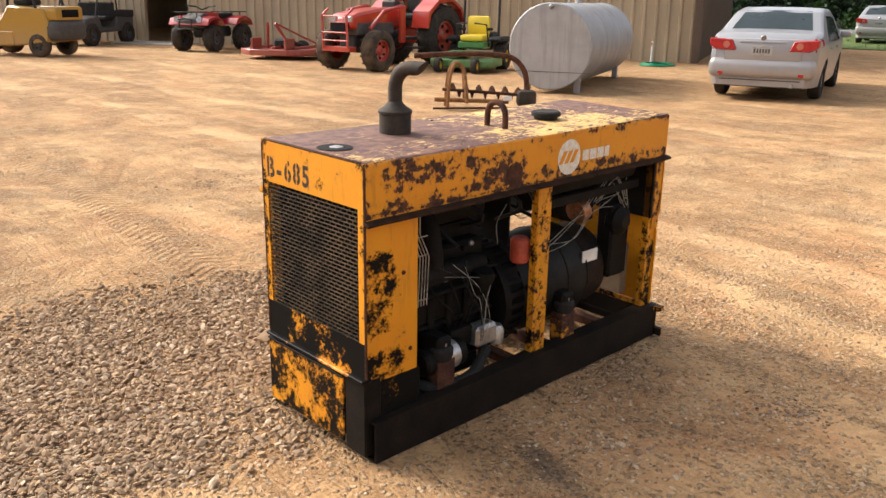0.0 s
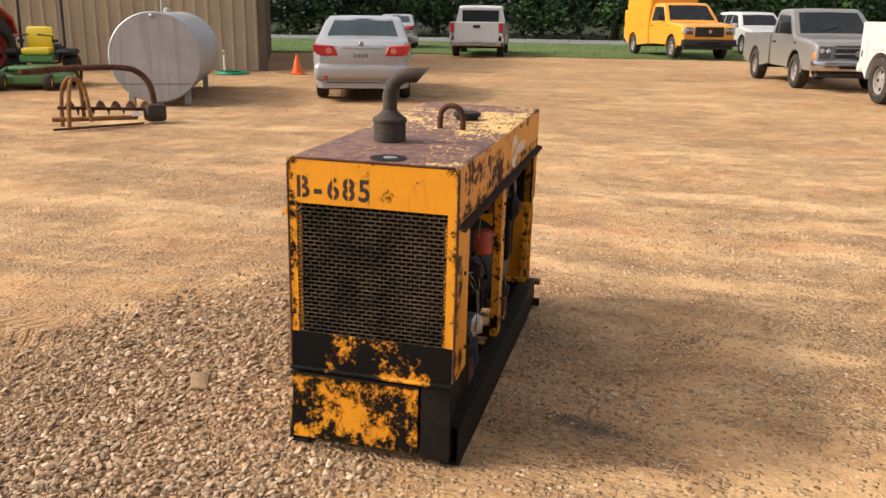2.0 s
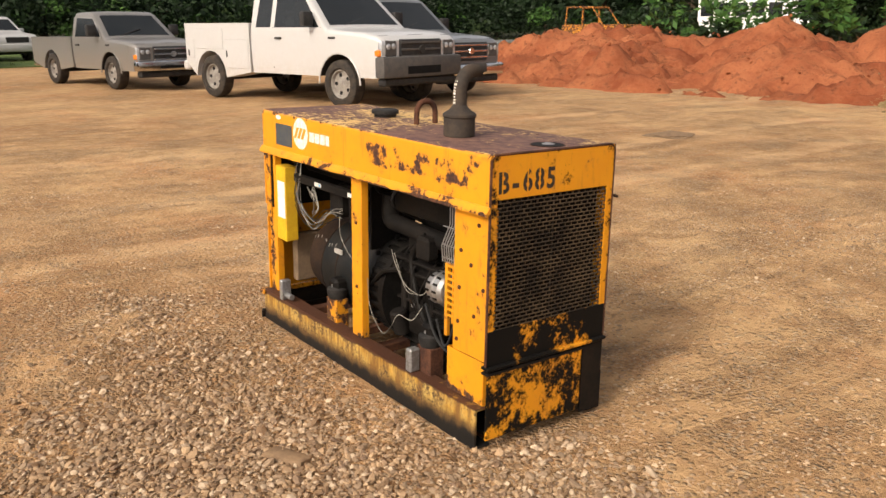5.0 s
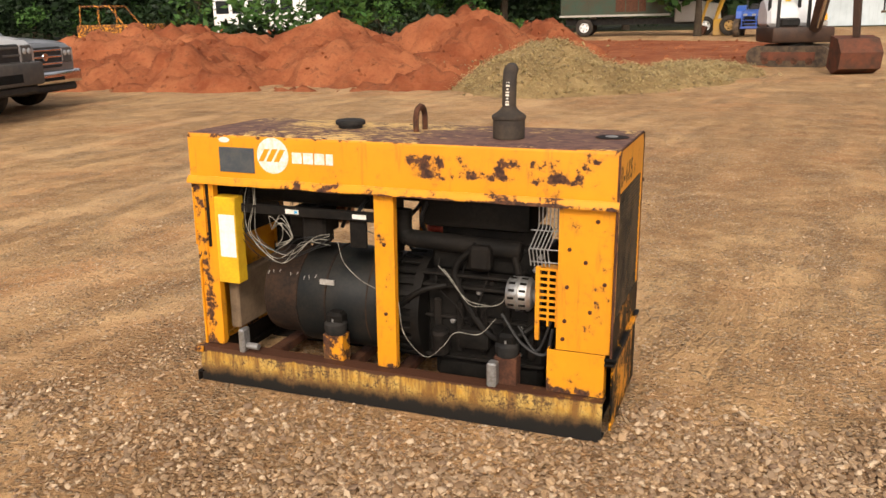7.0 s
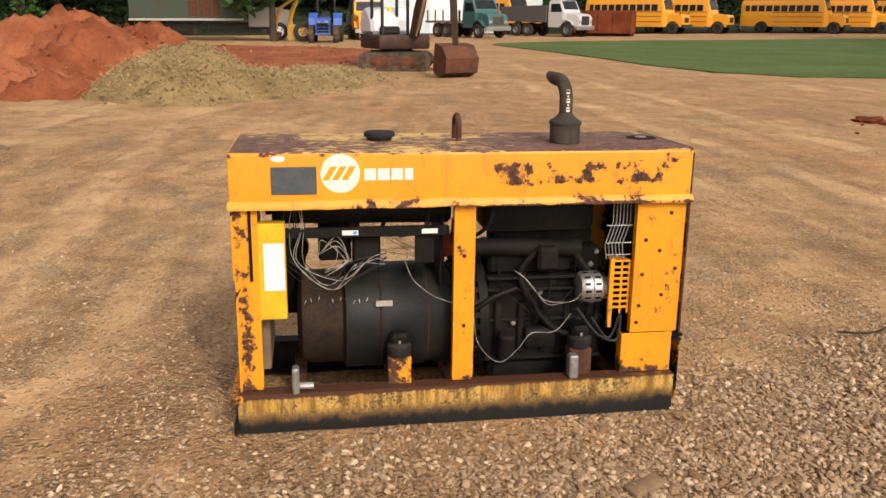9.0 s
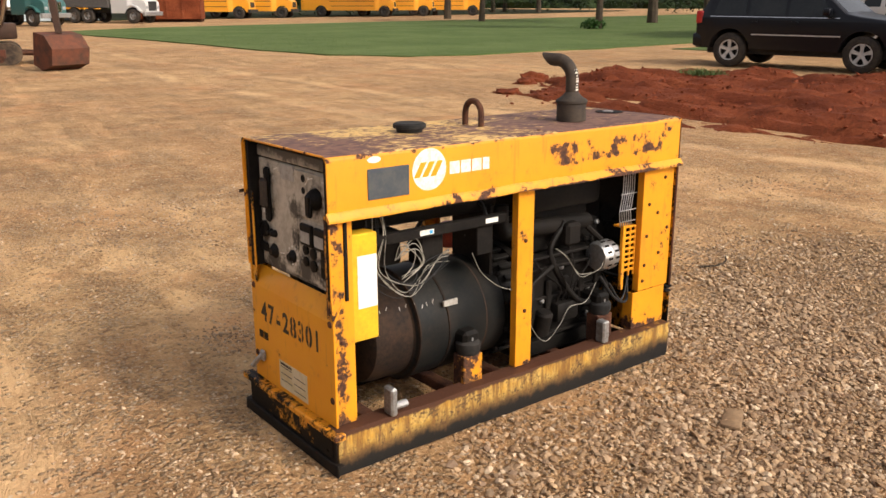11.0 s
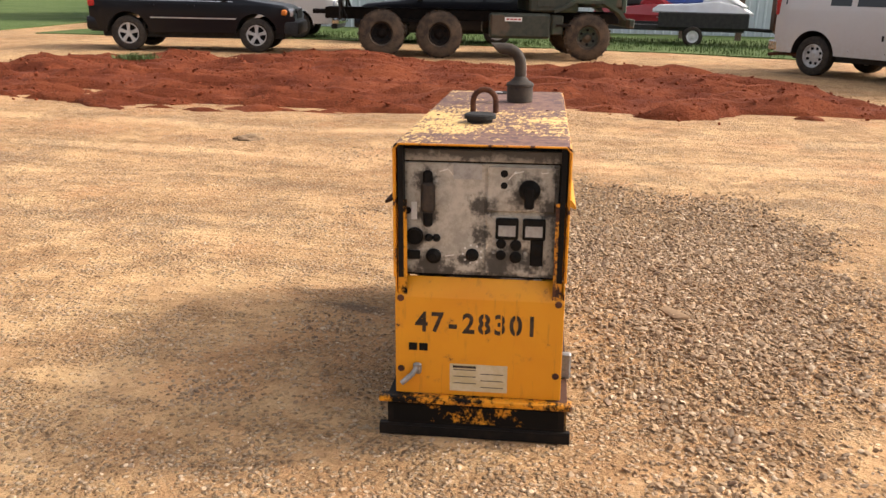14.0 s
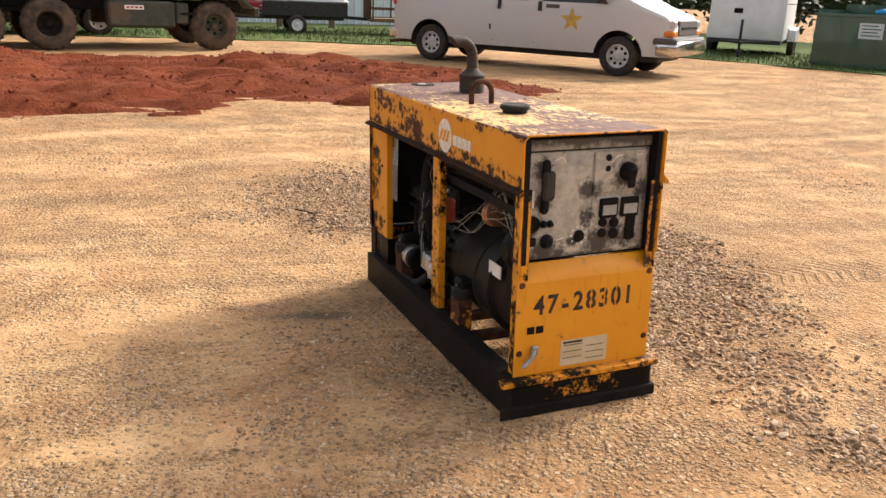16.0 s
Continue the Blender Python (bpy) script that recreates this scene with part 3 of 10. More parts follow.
def galvanised():
    n = Nodes("weathered_silver_tank_paint", 0.5, 0.25)
    n.pos(True)
    f = n.step(n.noise(2.2, 7.0), 0.5, 0.2)
    drip = n.noise(1.0, 6.0, 0.7, n.stretch(10.0, 10.0, 0.55))
    col = n.mix(f, (0.39, 0.39, 0.39), (0.31, 0.31, 0.30))
    return n.done(n.mix(n.math("MULTIPLY", n.step(drip, 0.56, 0.06), 0.45), col, (0.24, 0.235, 0.225)))



def panel_material():
    """Grey instrument panel with greasy black smudges worn round its handles, outlets and edges."""
    n = Nodes("greasy_grey_panel", 0.65)
    n.b.inputs["Specular IOR Level"].default_value = 0.3
    x, y, z = n.xyz()
    a, b = n.noise(9.0, 8.0, 0.7), n.noise(45.0, 5.0, 0.7)
    col = n.mix(n.step(n.math("ADD", n.math("MULTIPLY", a, 0.6), n.math("MULTIPLY", b, 0.4)), 0.5, 0.1), (0.34, 0.305, 0.245), (0.51, 0.465, 0.38))
    wob = n.math("MULTIPLY", n.math("SUBTRACT", n.math("ADD", a, b), 1.0), 0.09)
    smudge = n.math("MAXIMUM", n.step(n.math("ADD", n.math("ABSOLUTE", y), wob), 0.238, 0.018), n.math("SUBTRACT", 1.0, n.step(n.math("ADD", z, wob), 0.578, 0.016)))
    smudge = n.math("MAXIMUM", smudge, n.step(n.math("ADD", z, wob), 0.945, 0.02))
    for cy, cz, r in ((-0.17, 0.87, 0.04), (-0.165, 0.76, 0.035), (-0.20, 0.68, 0.05), (-0.15, 0.60, 0.045), (0.012, 0.80, 0.045), (0.012, 0.70, 0.03), (0.15, 0.845, 0.06), (0.07, 0.61, 0.06), (0.12, 0.64, 0.06), (0.18, 0.62, 0.05), (-0.027, 0.615, 0.03), (-0.09, 0.575, 0.04), (0.225, 0.79, 0.04)):
        u, v = n.math("SUBTRACT", y, cy), n.math("SUBTRACT", z, cz)
        d = n.math("ADD", n.math("SQRT", n.math("ADD", n.math("MULTIPLY", u, u), n.math("MULTIPLY", v, v))), wob)
        smudge = n.math("MAXIMUM", smudge, n.math("SUBTRACT", 1.0, n.step(d, r * 0.8, r * 0.4)))
    return n.done(n.mix(n.math("MULTIPLY", smudge, 0.88), col, (0.03, 0.026, 0.022)))


M["panel_grey"] = M["panel_face"] = panel_material()
M["paint_army"], M["galv"] = camouflage(), galvanised()

# ---- mesh helpers ----
def link(name, bm, material, parent=None, label="", smooth=None):
    me = bpy.data.meshes.new(name)
    bm.normal_update()
    bm.to_mesh(me)
    bm.free()
    mats = material if isinstance(material, (list, tuple)) else [material]
    for k in mats:
        me.materials.append(M[k] if isinstance(k, str) else k)
    if smooth:
        me.shade_smooth()
        me.set_sharp_from_angle(angle=radians(smooth))
    ob = new(name, me)
    if parent is not None:
        ob.parent = parent
    if label:
        ob["label"] = label
    return ob


def part(name, bm, material, parent, label="", smooth=35):
    return link(name, bm, material, parent, label, smooth)


def thing(name, label, category, at=None, group="", kind=""):
    ob = new(name)
    ob.empty_display_size = 0.2
    if at is not None:
        ob.matrix_basis = at
    return tagged(ob, label, category, group, kind)


def box(lo, hi, bevel=0.0, bm=None, m=None, seg=1):
    b = bmesh.new()
    bmesh.ops.create_cube(b, size=1.0)
    for v in b.verts:
        v.co = Vector([lo[i] + (hi[i] - lo[i]) * (v.co[i] + 0.5) for i in range(3)])
    if bevel:
        bmesh.ops.bevel(b, geom=b.edges[:], offset=bevel, segments=seg, profile=0.5, affect="EDGES")
    if m is not None:
        b.transform(m)
    return merge(bm, b)


def merge(bm, b):
    if bm is None:
        return b
    me = bpy.data.meshes.new("tmp")
    b.to_mesh(me)
    b.free()
    bm.from_mesh(me)
    bpy.data.meshes.remove(me)
    return bm


def frame_of(d):
    d = Vector(d).normalized()
    u = d.cross(Vector((0, 0, 1)))
    if u.length < 1e-3:
        u = Vector((1, 0, 0))
    u.normalize()
    return u, d.cross(u).normalized(), d


def lathe(profile, p0=(0, 0, 0), axis=(0, 0, 1), seg=24, bm=None, caps=True):
    """profile: (distance along the axis, radius)."""
    b = bmesh.new()
    u, v, d = frame_of(axis)
    rings = []
    for h, r in profile:
        rings.append([b.verts.new(Vector(p0) + d * h + (u * math.cos(2 * math.pi * i / seg) + v * math.sin(2 * math.pi * i / seg)) * max(r, 1e-4)) for i in range(seg)])
    for a, c in zip(rings, rings[1:]):
        for i in range(seg):
            b.faces.new((a[i], a[(i + 1) % seg], c[(i + 1) % seg], c[i]))
    if caps:
        b.faces.new(rings[0][::-1])
        b.faces.new(rings[-1])
    bmesh.ops.recalc_face_normals(b, faces=b.faces[:])
    return merge(bm, b)


def rod(p0, p1, r, seg=12, bm=None, edge=0.0):
    d = Vector(p1) - Vector(p0)
    n = d.length
    prof = [(0, r), (n, r)] if not edge else [(0, r - edge), (edge, r), (n - edge, r), (n, r - edge)]
    return lathe(prof, p0, d, seg, bm)


def tube(points, r, seg=8, bm=None, smooth_steps=0):
    """A round bar or wire along a line of points, with an optional smooth curve through them."""
    pts = [Vector(p) for p in points]
    if smooth_steps and len(pts) > 2:
        out = []
        ext = [2 * pts[0] - pts[1]] + pts + [2 * pts[-1] - pts[-2]]
        for i in range(1, len(ext) - 2):
            a, b_, c, d = ext[i - 1:i + 3]
            for k in range(smooth_steps):
                t = k / smooth_steps
                out.append(0.5 * (2 * b_ + (c - a) * t + (2 * a - 5 * b_ + 4 * c - d) * t * t + (3 * b_ - a - 3 * c + d) * t ** 3))
        pts = out + [pts[-1]]
    b = bmesh.new()
    rings, u = [], None
    for i, p in enumerate(pts):
        d = (pts[min(i + 1, len(pts) - 1)] - pts[max(i - 1, 0)]).normalized()
        if u is None:
            u = frame_of(d)[0]
        u = (u - d * u.dot(d)).normalized()
        w = d.cross(u)
        rr = r[i] if isinstance(r, (list, tuple)) else r
        rings.append([b.verts.new(p + (u * math.cos(2 * math.pi * k / seg) + w * math.sin(2 * math.pi * k / seg)) * rr) for k in range(seg)])
    for a, c in zip(rings, rings[1:]):
        for i in range(seg):
            b.faces.new((a[i], a[(i + 1) % seg], c[(i + 1) % seg], c[i]))
    b.faces.new(rings[0][::-1])
    b.faces.new(rings[-1])
    bmesh.ops.recalc_face_normals(b, faces=b.faces[:])
    return merge(bm, b)


def prism(outline, axis, lo, hi, bevel=0.0, bm=None, m=None):
    """A flat outline pushed along an axis: 'x' takes (y, z), 'y' takes (x, z), 'z' takes (x, y)."""
    b = bmesh.new()
    place = {"x": lambda p, h: (h, p[0], p[1]), "y": lambda p, h: (p[0], h, p[1]), "z": lambda p, h: (p[0], p[1], h)}[axis]
    lows = [b.verts.new(place(p, lo)) for p in outline]
    highs = [b.verts.new(place(p, hi)) for p in outline]
    n = len(outline)
    for i in range(n):
        b.faces.new((lows[i], lows[(i + 1) % n], highs[(i + 1) % n], highs[i]))
    b.faces.new(lows[::-1])
    b.faces.new(highs)
    bmesh.ops.recalc_face_normals(b, faces=b.faces[:])
    if bevel:
        bmesh.ops.bevel(b, geom=b.edges[:], offset=bevel, segments=1, profile=0.5, affect="EDGES")
    if m is not None:
        b.transform(m)
    return merge(bm, b)


def text_mesh(words, size, material, m, parent=None, name="lettering", label="", depth=0.0006, stretch=1.0, offset=0.0):
    cu = bpy.data.curves.new("words", "FONT")
    cu.body, cu.size, cu.extrude, cu.align_x, cu.align_y, cu.offset = words, size, depth, "CENTER", "CENTER", offset
    tmp = new("words", cu)
    me = bpy.data.meshes.new_from_object(tmp.evaluated_get(bpy.context.evaluated_depsgraph_get()))
    bpy.data.objects.remove(tmp)
    bpy.data.curves.remove(cu)
    me.transform(m @ Matrix.Diagonal((stretch, 1, 1, 1)))
    me.materials.clear()
    me.materials.append(M[material])
    ob = new(name, me)
    if parent is not None:
        ob.parent = parent
    if label:
        ob["label"] = label
    return ob


def lerp(table, x):
    return float(np.interp(x, [p[0] for p in table], [p[1] for p in table]))

# ---- ground ----
def in_poly(p, poly):
    inside, n = False, len(poly)
    for i in range(n):
        (x0, y0), (x1, y1) = poly[i], poly[(i + 1) % n]
        if (y0 > p[1]) != (y1 > p[1]) and p[0] < (x1 - x0) * (p[1] - y0) / (y1 - y0) + x0:
            inside = not inside
    return inside


def edge_distance(p, poly):
    best, n = 1e9, len(poly)
    for i in range(n):
        a, b = Vector(poly[i]), Vector(poly[(i + 1) % n])
        d = b - a
        k = max(0.0, min(1.0, (Vector(p) - a).dot(d) / d.length_squared))
        best = min(best, (Vector(p) - a - d * k).length)
    return best if in_poly(p, poly) else -best


def ground_height(x, y):
    r = math.hypot(x, y)
    k = min(1.0, max(0.0, (r - 0.9) / 1.5)) * (1.0 if r < 30 else max(0.0, 1 - (r - 30) / 20))
    v = noise.noise((x * 0.9, y * 0.9, 0.3)) * 0.014 + noise.noise((x * 0.35 + 9, y * 1.9, 2.0)) * 0.012 + noise.noise((x * 4.0, y * 4.0, 5.0)) * 0.006 + noise.noise((x * 2.6, y * 0.8, 7.0)) * 0.006
    near = 1.0 - min(1.0, max(0.0, (r - 0.9) / 1.5))
    return v * k - 0.004 + near * (0.0113 * x + 0.0175 * (y - 0.026))


def drift(x, y, k):
    """Long wandering bands in which loose stuff has gathered."""
    w = 1.6 * noise.noise((x * 0.25, y * 0.25, 11.0 + k))
    return noise.noise((x * 2.0 + w, y * 0.45 + w, k)) + 0.55 * noise.noise((x * 3.5, y * 2.2, k + 2.0))


# the spread of gravel along the sunny side of the machine, thinning outward
GRAVEL = [(1.9, 0.85), (1.28, 0.60), (0.89, 0.54), (0.48, 0.43), (-0.13, 0.36), (-0.79, 0.30), (-0.82, 0.06), (-1.05, -0.07), (-1.33, -0.13), (-1.60, -0.42), (-2.25, -0.55), (-3.2, -0.72), (-3.6, 0.2), (-3.2, 1.2), (-3.05, 2.1), (-1.8, 2.2), (-1.2, 1.9), (-0.4, 1.95), (0.0, 1.65), (0.5, 1.5), (0.9, 1.2), (1.1, 0.92), (1.5, 0.97)]
# thin spills of the same gravel: x, y, half width, count
SPILLS = ((0.1, -3.3, 0.75, 2600), (-2.2, -0.66, 0.5, 1500), (0.62, -1.0, 0.16, 260), (-0.1, -0.75, 0.22, 260), (2.6, -1.9, 0.5, 500), (3.6, 3.4, 0.7, 900), (-4.3, -1.2, 0.6, 900), (-1.6, 4.4, 0.5, 600), (1.0, 3.9, 0.3, 500), (2.4, 1.0, 0.4, 500))


def grid_lines(limit):
    out, v, s = [0.0], 0.0, 0.09
    while v < limit:
        v += s
        out.append(v)
        s *= 1.0 if v < 3.2 else 1.055
    return [-a for a in out[:0:-1]] + out


def build_ground():
    g = grid_lines(900.0)
    n = len(g)
    verts = [(x, y, ground_height(x, y)) for y in g for x in g]
    faces = [(j * n + i, j * n + i + 1, (j + 1) * n + i + 1, (j + 1) * n + i) for j in range(n - 1) for i in range(n - 1)]
    me = bpy.data.meshes.new("ground")
    me.from_pydata(verts, [], faces)
    me.materials.append(M["ground"])
    bed = [max(0.0, min(1.0, 0.42 + edge_distance((x, y), GRAVEL) * 0.55)) if -5 < x < 3.6 and -2 < y < 4.4 else 0.0 for x, y, z in verts]
    me.attributes.new("gravel_bed", "FLOAT", "POINT").data.foreach_set("value", bed)
    me.shade_smooth()
    tagged(new("ground", me), "tan sandy clay yard with ruts and small stones", "ground", kind="structure")


build_ground()

ICO = None


def ico(low=False):
    b = bmesh.new()
    if low:
        bmesh.ops.create_cone(b, cap_ends=True, segments=5, radius1=1.0, radius2=0.55, depth=1.3)
        bmesh.ops.triangulate(b, faces=b.faces[:])
    else:
        bmesh.ops.create_icosphere(b, subdivisions=1, radius=1.0)
    b.verts.index_update()
    v = np.array([p.co[:] for p in b.verts])
    f = np.array([[q.index for q in p.verts] for p in b.faces])
    b.free()
    return v, f


def scatter(name, places, material, label, category, flat=0.6, low=False):
    """One mesh of many small stones or clods: places are (x, y, z, size)."""
    v0, f0 = ico(low)
    rng = np.random.default_rng(7)
    n = len(places)
    p = np.array(places)
    k = len(v0)
    v = np.repeat(v0[None], n, 0) * rng.uniform(0.72, 1.25, (n, k, 1))
    v *= rng.uniform(0.65, 1.35, (n, 1, 3)) * np.array([1, 1, flat])
    a = rng.uniform(0, 6.283, n)
    c, s = np.cos(a)[:, None], np.sin(a)[:, None]
    x, y = v[..., 0] * c - v[..., 1] * s, v[..., 0] * s + v[..., 1] * c
    tx, ty = rng.normal(0, 0.3, (2, n, 1))
    z = v[..., 2] + x * tx + y * ty
    out = np.stack([x, y, z], -1) * p[:, None, 3:4] + p[:, None, :3]
    faces = (f0[None] + (np.arange(n) * k)[:, None, None]).reshape(-1, 3)
    me = bpy.data.meshes.new(name)
    me.from_pydata(out.reshape(-1, 3).tolist(), [], faces.tolist())
    me.materials.append(M[material])
    return tagged(new(name, me), label, category, kind="stuff")




def build_gravel():
    rng = random.Random(3)
    out, loose = [], []
    tries, dens = 0, {}
    while len(out) < 54000 and tries < 300000:
        tries += 1
        x, y = rng.uniform(-4.3, 3.4), rng.uniform(-2.2, 3.7)
        if abs(x) < 0.80 and abs(y) < 0.30:
            continue
        key = (int(x * 20), int(y * 20))
        if key not in dens:
            d = edge_distance((x, y), GRAVEL) + noise.noise((x * 1.7, y * 1.7, 0)) * 0.30 + noise.noise((x * 6, y * 6, 4)) * 0.20
            v = max(0.0, min(1.0, 0.12 + d * 2.4))
            dens[key] = (1.0 if x > -1.5 else max(0.3, 1.0 + (x + 1.5) * 0.5)) * v * (0.15 + 0.85 * max(0, min(1, 0.85 + noise.noise((x * 1.1 + 5, y * 1.1, 1)) * 2.0)))
        if rng.random() < dens[key]:
            s = 0.0043 + 0.0052 * rng.random() + 0.0085 * rng.random() ** 5
            out.append((x, y, ground_height(x, y) + s * rng.uniform(0.0, 0.55), s))
    for cx, cy, half, count in SPILLS:
        for _ in range(count):
            x, y = rng.gauss(cx, half * 0.55), rng.gauss(cy, half * 0.55)
            if abs(x) < 0.84 and abs(y) < 0.34 or noise.noise((x * 3.2, y * 3.2, cx)) < rng.uniform(-0.5, 0.35):
                continue
            s = 0.0040 + 0.0075 * rng.random() ** 2
            out.append((x, y, ground_height(x, y) + s * 0.1, s))
    scatter("gravel", out, "stones", "grey and tan river gravel lying loose on the clay", "gravel", 0.55)
    # small stones lie in thousands of little drifts, pulled out along the ruts
    while len(loose) < 36000:
        r, a = 0.4 + 8.5 * rng.random() ** 1.05, rng.uniform(0, 6.283)
        cx, cy = r * math.cos(a), r * math.sin(a)
        if drift(cx, cy, 8.0) < rng.uniform(-0.45, 0.45):
            continue
        wide = rng.uniform(0.03, 0.10) + 0.008 * r
        long = wide * rng.uniform(1.0, 2.6)
        for _ in range(int(rng.uniform(5, 34))):
            x, y = rng.gauss(cx, wide), rng.gauss(cy, long)
            if abs(x) < 0.84 and abs(y) < 0.34:
                continue
            s = 0.0030 + 0.0055 * rng.random() ** 2 + 0.007 * rng.random() ** 7
            loose.append((x, y, ground_height(x, y) + s * 0.15, s))
    crumbs = []
    while len(crumbs) < 9000:
        r = 0.5 + 10.0 * rng.random() ** 1.15
        a = rng.uniform(0, 6.283)
        x, y = r * math.cos(a), r * math.sin(a)
        if abs(x) < 0.84 and abs(y) < 0.34 or drift(x, y, 3.0) < rng.uniform(-0.1, 0.7):
            continue
        s = 0.003 + 0.010 * rng.random() ** 4
        crumbs.append((x, y, ground_height(x, y) - s * 0.1, s))
    scatter("clay_crumbs", crumbs, "crumbs", "crumbs of dry clay lying on the packed yard", "clay crumbs", 0.34, True)
    scatter("loose_stones", loose, "pebbles", "small stones scattered over the packed clay", "stones", 0.36, True)


build_gravel()
b = box((-0.075, -0.035, -0.005), (0.075, 0.035, 0.022), 0.012, seg=2)
for v in b.verts:
    v.co += Vector((noise.noise(v.co * 30), noise.noise(v.co * 31), noise.noise(v.co * 33))) * 0.008
flat = link("flat_stone", b, "brown_stone", smooth=40)
flat.matrix_basis = pose(-0.46, 0.85, 0.0, 0, 0, 25)
tagged(flat, "flat brown stone lying in the gravel", "stone")

twig = link("twig", tube([(-1.86, -0.30, 0.012), (-1.95, -0.25, 0.016), (-2.06, -0.27, 0.014), (-2.15, -0.33, 0.012)], 0.005, 6, None, 4), "bark", smooth=40)
tagged(twig, "thin dark twig lying on the gravel", "twig")


def soil_lump(x, y, r, h, mat, label):
    """A crumbled lump of soil with a ragged foot."""
    b = bmesh.new()
    bmesh.ops.create_icosphere(b, subdivisions=4, radius=1.0)
    for v in b.verts:
        k = 1.0 + 0.45 * noise.noise(v.co * 1.6 + Vector((x, y, 0))) + 0.2 * noise.noise(v.co * 5.0)
        v.co = Vector((v.co.x * r * k, v.co.y * r * k, max(-0.02, v.co.z * h * k)))
    ob = link("soil_lump", b, mat, smooth=60)
    ob.matrix_basis = pose(x, y, -0.005)
    return tagged(ob, label, "soil lump")


soil_lump(-4.62, -2.65, 0.13, 0.045, "brown_stone", "small brown lump of soil on the packed clay")
soil_lump(4.1, -6.76, 0.30, 0.03, "brown_stone", "flattened dark patch of soil on the yard")
soil_lump(-8.96, -9.0, 0.30, 0.15, "red_clay_wet", "crumbled lump of dark red clay beside the spread")
soil_lump(-8.5, -8.75, 0.20, 0.10, "red_clay_wet", "crumbled lump of dark red clay beside the spread")
soil_lump(-7.25, -7.8, 0.22, 0.07, "red_clay_wet", "low lump of dark red clay beside the spread")

# ---- the welding generator ----
welder = thing("welding_generator", "rusty yellow engine-driven welding generator on a steel skid", "welder generator")
X0, X1, W, TOP, LIP = -0.81, 0.81, 0.2755, 0.995, 0.815


def wparts():
    P = lambda name, bm, mat, label="", smooth=35, parent=welder: part(name, bm, mat, parent, label, smooth)
    # hood: one bent sheet, its rim turned out at the sides
    def hood_line(o, r=0.016):
        pts = [(-W - o, LIP)]
        for k in range(6):
            a = math.pi - k * math.pi / 10
            pts.append((-W - o + r + (r) * math.cos(a), TOP + o - r + r * math.sin(a)))
        return pts + [(-y, z) for y, z in pts[::-1]]
    outer, inner = hood_line(0.0), hood_line(-0.004)
    b = bmesh.new()
    xs = [X0 + (X1 - X0) * i / 12 for i in range(13)]
    hole = (-0.742, -0.035, 0.055, 0.05)
    for line, flip in ((outer, False), (inner, True)):
        rows = [[b.verts.new((x + 0.0, y, z - (0.004 * math.sin(math.pi * (i / 12))) * (1 if z > 0.99 else 0))) for y, z in line] for i, x in enumerate(xs)]
        for a, c in zip(rows, rows[1:]):
            for k in range(len(line) - 1):
                q = (a[k], a[k + 1], c[k + 1], c[k])
                b.faces.new(q[::-1] if flip else q)
    bmesh.ops.recalc_face_normals(b, faces=b.faces[:])
    for f in b.faces:
        f.material_index = 1 if f.normal.z > 0.85 and f.calc_center_median().z > 0.97 else 0
    hood = P("hood", b, ["hood", "hood_top"], "yellow sheet-steel hood, its top rusted brown", 40)
    # the turned-out drip lips
    for s in (-1, 1):
        o = 0.018 if s > 0 else 0.024
        up = 0.016 if s > 0 else 0.003
        line = [(s * W, LIP + up), (s * (W + 0.004), LIP + up), (s * (W + o), LIP - 0.004), (s * (W + o), LIP - 0.012), (s * (W + o - 0.006), LIP - 0.012), (s * W, LIP - 0.004)]
        b = bmesh.new()
        rows = []
        for i in range(41):
            x = -0.818 + 1.636 * i / 40
            wob = noise.noise((x * 7, s, 0)) * 0.004 + noise.noise((x * 25, s, 3)) * 0.002
            rows.append([b.verts.new((x, y, z + wob)) for y, z in line])
        for a, c in zip(rows, rows[1:]):
            for k in range(len(line)):
                b.faces.new((a[k], a[(k + 1) % 6], c[(k + 1) % 6], c[k]))
        b.faces.new(rows[0]), b.faces.new(rows[-1][::-1])
        bmesh.ops.recalc_face_normals(b, faces=b.faces[:])
        P("drip_lip", b, "lip" if s > 0 else "lip_dark", "", 50)
    # filler recess drawn flat on the hood top: near-black discs for its shade, rim ring, radiator cap
    P("filler_recess", lathe([(0, 0.056), (0.0055, 0.056)], (-0.735, -0.03, TOP - 0.003), (0, 0, 1), 32), "dark", "near-black disc for the shade in the filler recess")
    P("filler_hole", lathe([(0, 0.058), (0.004, 0.06), (0.0045, 0.046), (0.0012, 0.045)], (-0.735, -0.03, TOP - 0.003), (0, 0, 1), 32, caps=False), "rust")
    P("filler_well", lathe([(0, 0.001), (0.0005, 0.046)], (-0.735, -0.03, TOP + 0.0005), (0, 0, 1), 32, caps=False), "black")
    P("radiator_cap", lathe([(0, 0.018), (0.003, 0.022), (0.006, 0.022), (0.008, 0.014)], (-0.733, -0.035, TOP - 0.002), (0, 0, 1), 20), "steel", "dull metal radiator cap")
    # posts and corner panels; sheet folded at the edges
    def folded(x0, x1, z0, z1, s, mat, label="", name="post", deep=0.03):
        y = s * (W - 0.012)
        b = box((x0, min(y, y - s * 0.003), z0), (x1, max(y, y - s * 0.003), z1), 0.001)
        for x in (x0, x1 - 0.003):
            box((x, min(y - s * 0.003, y - s * deep), z0), (x + 0.003, max(y - s * 0.003, y - s * deep), z1), 0.0, b)
        return P(name, b, mat, label)
    folded(0.724, 0.802, 0.15, 0.815, 1, "post")
    folded(-0.027, 0.049, 0.15, 0.815, 1, "post")
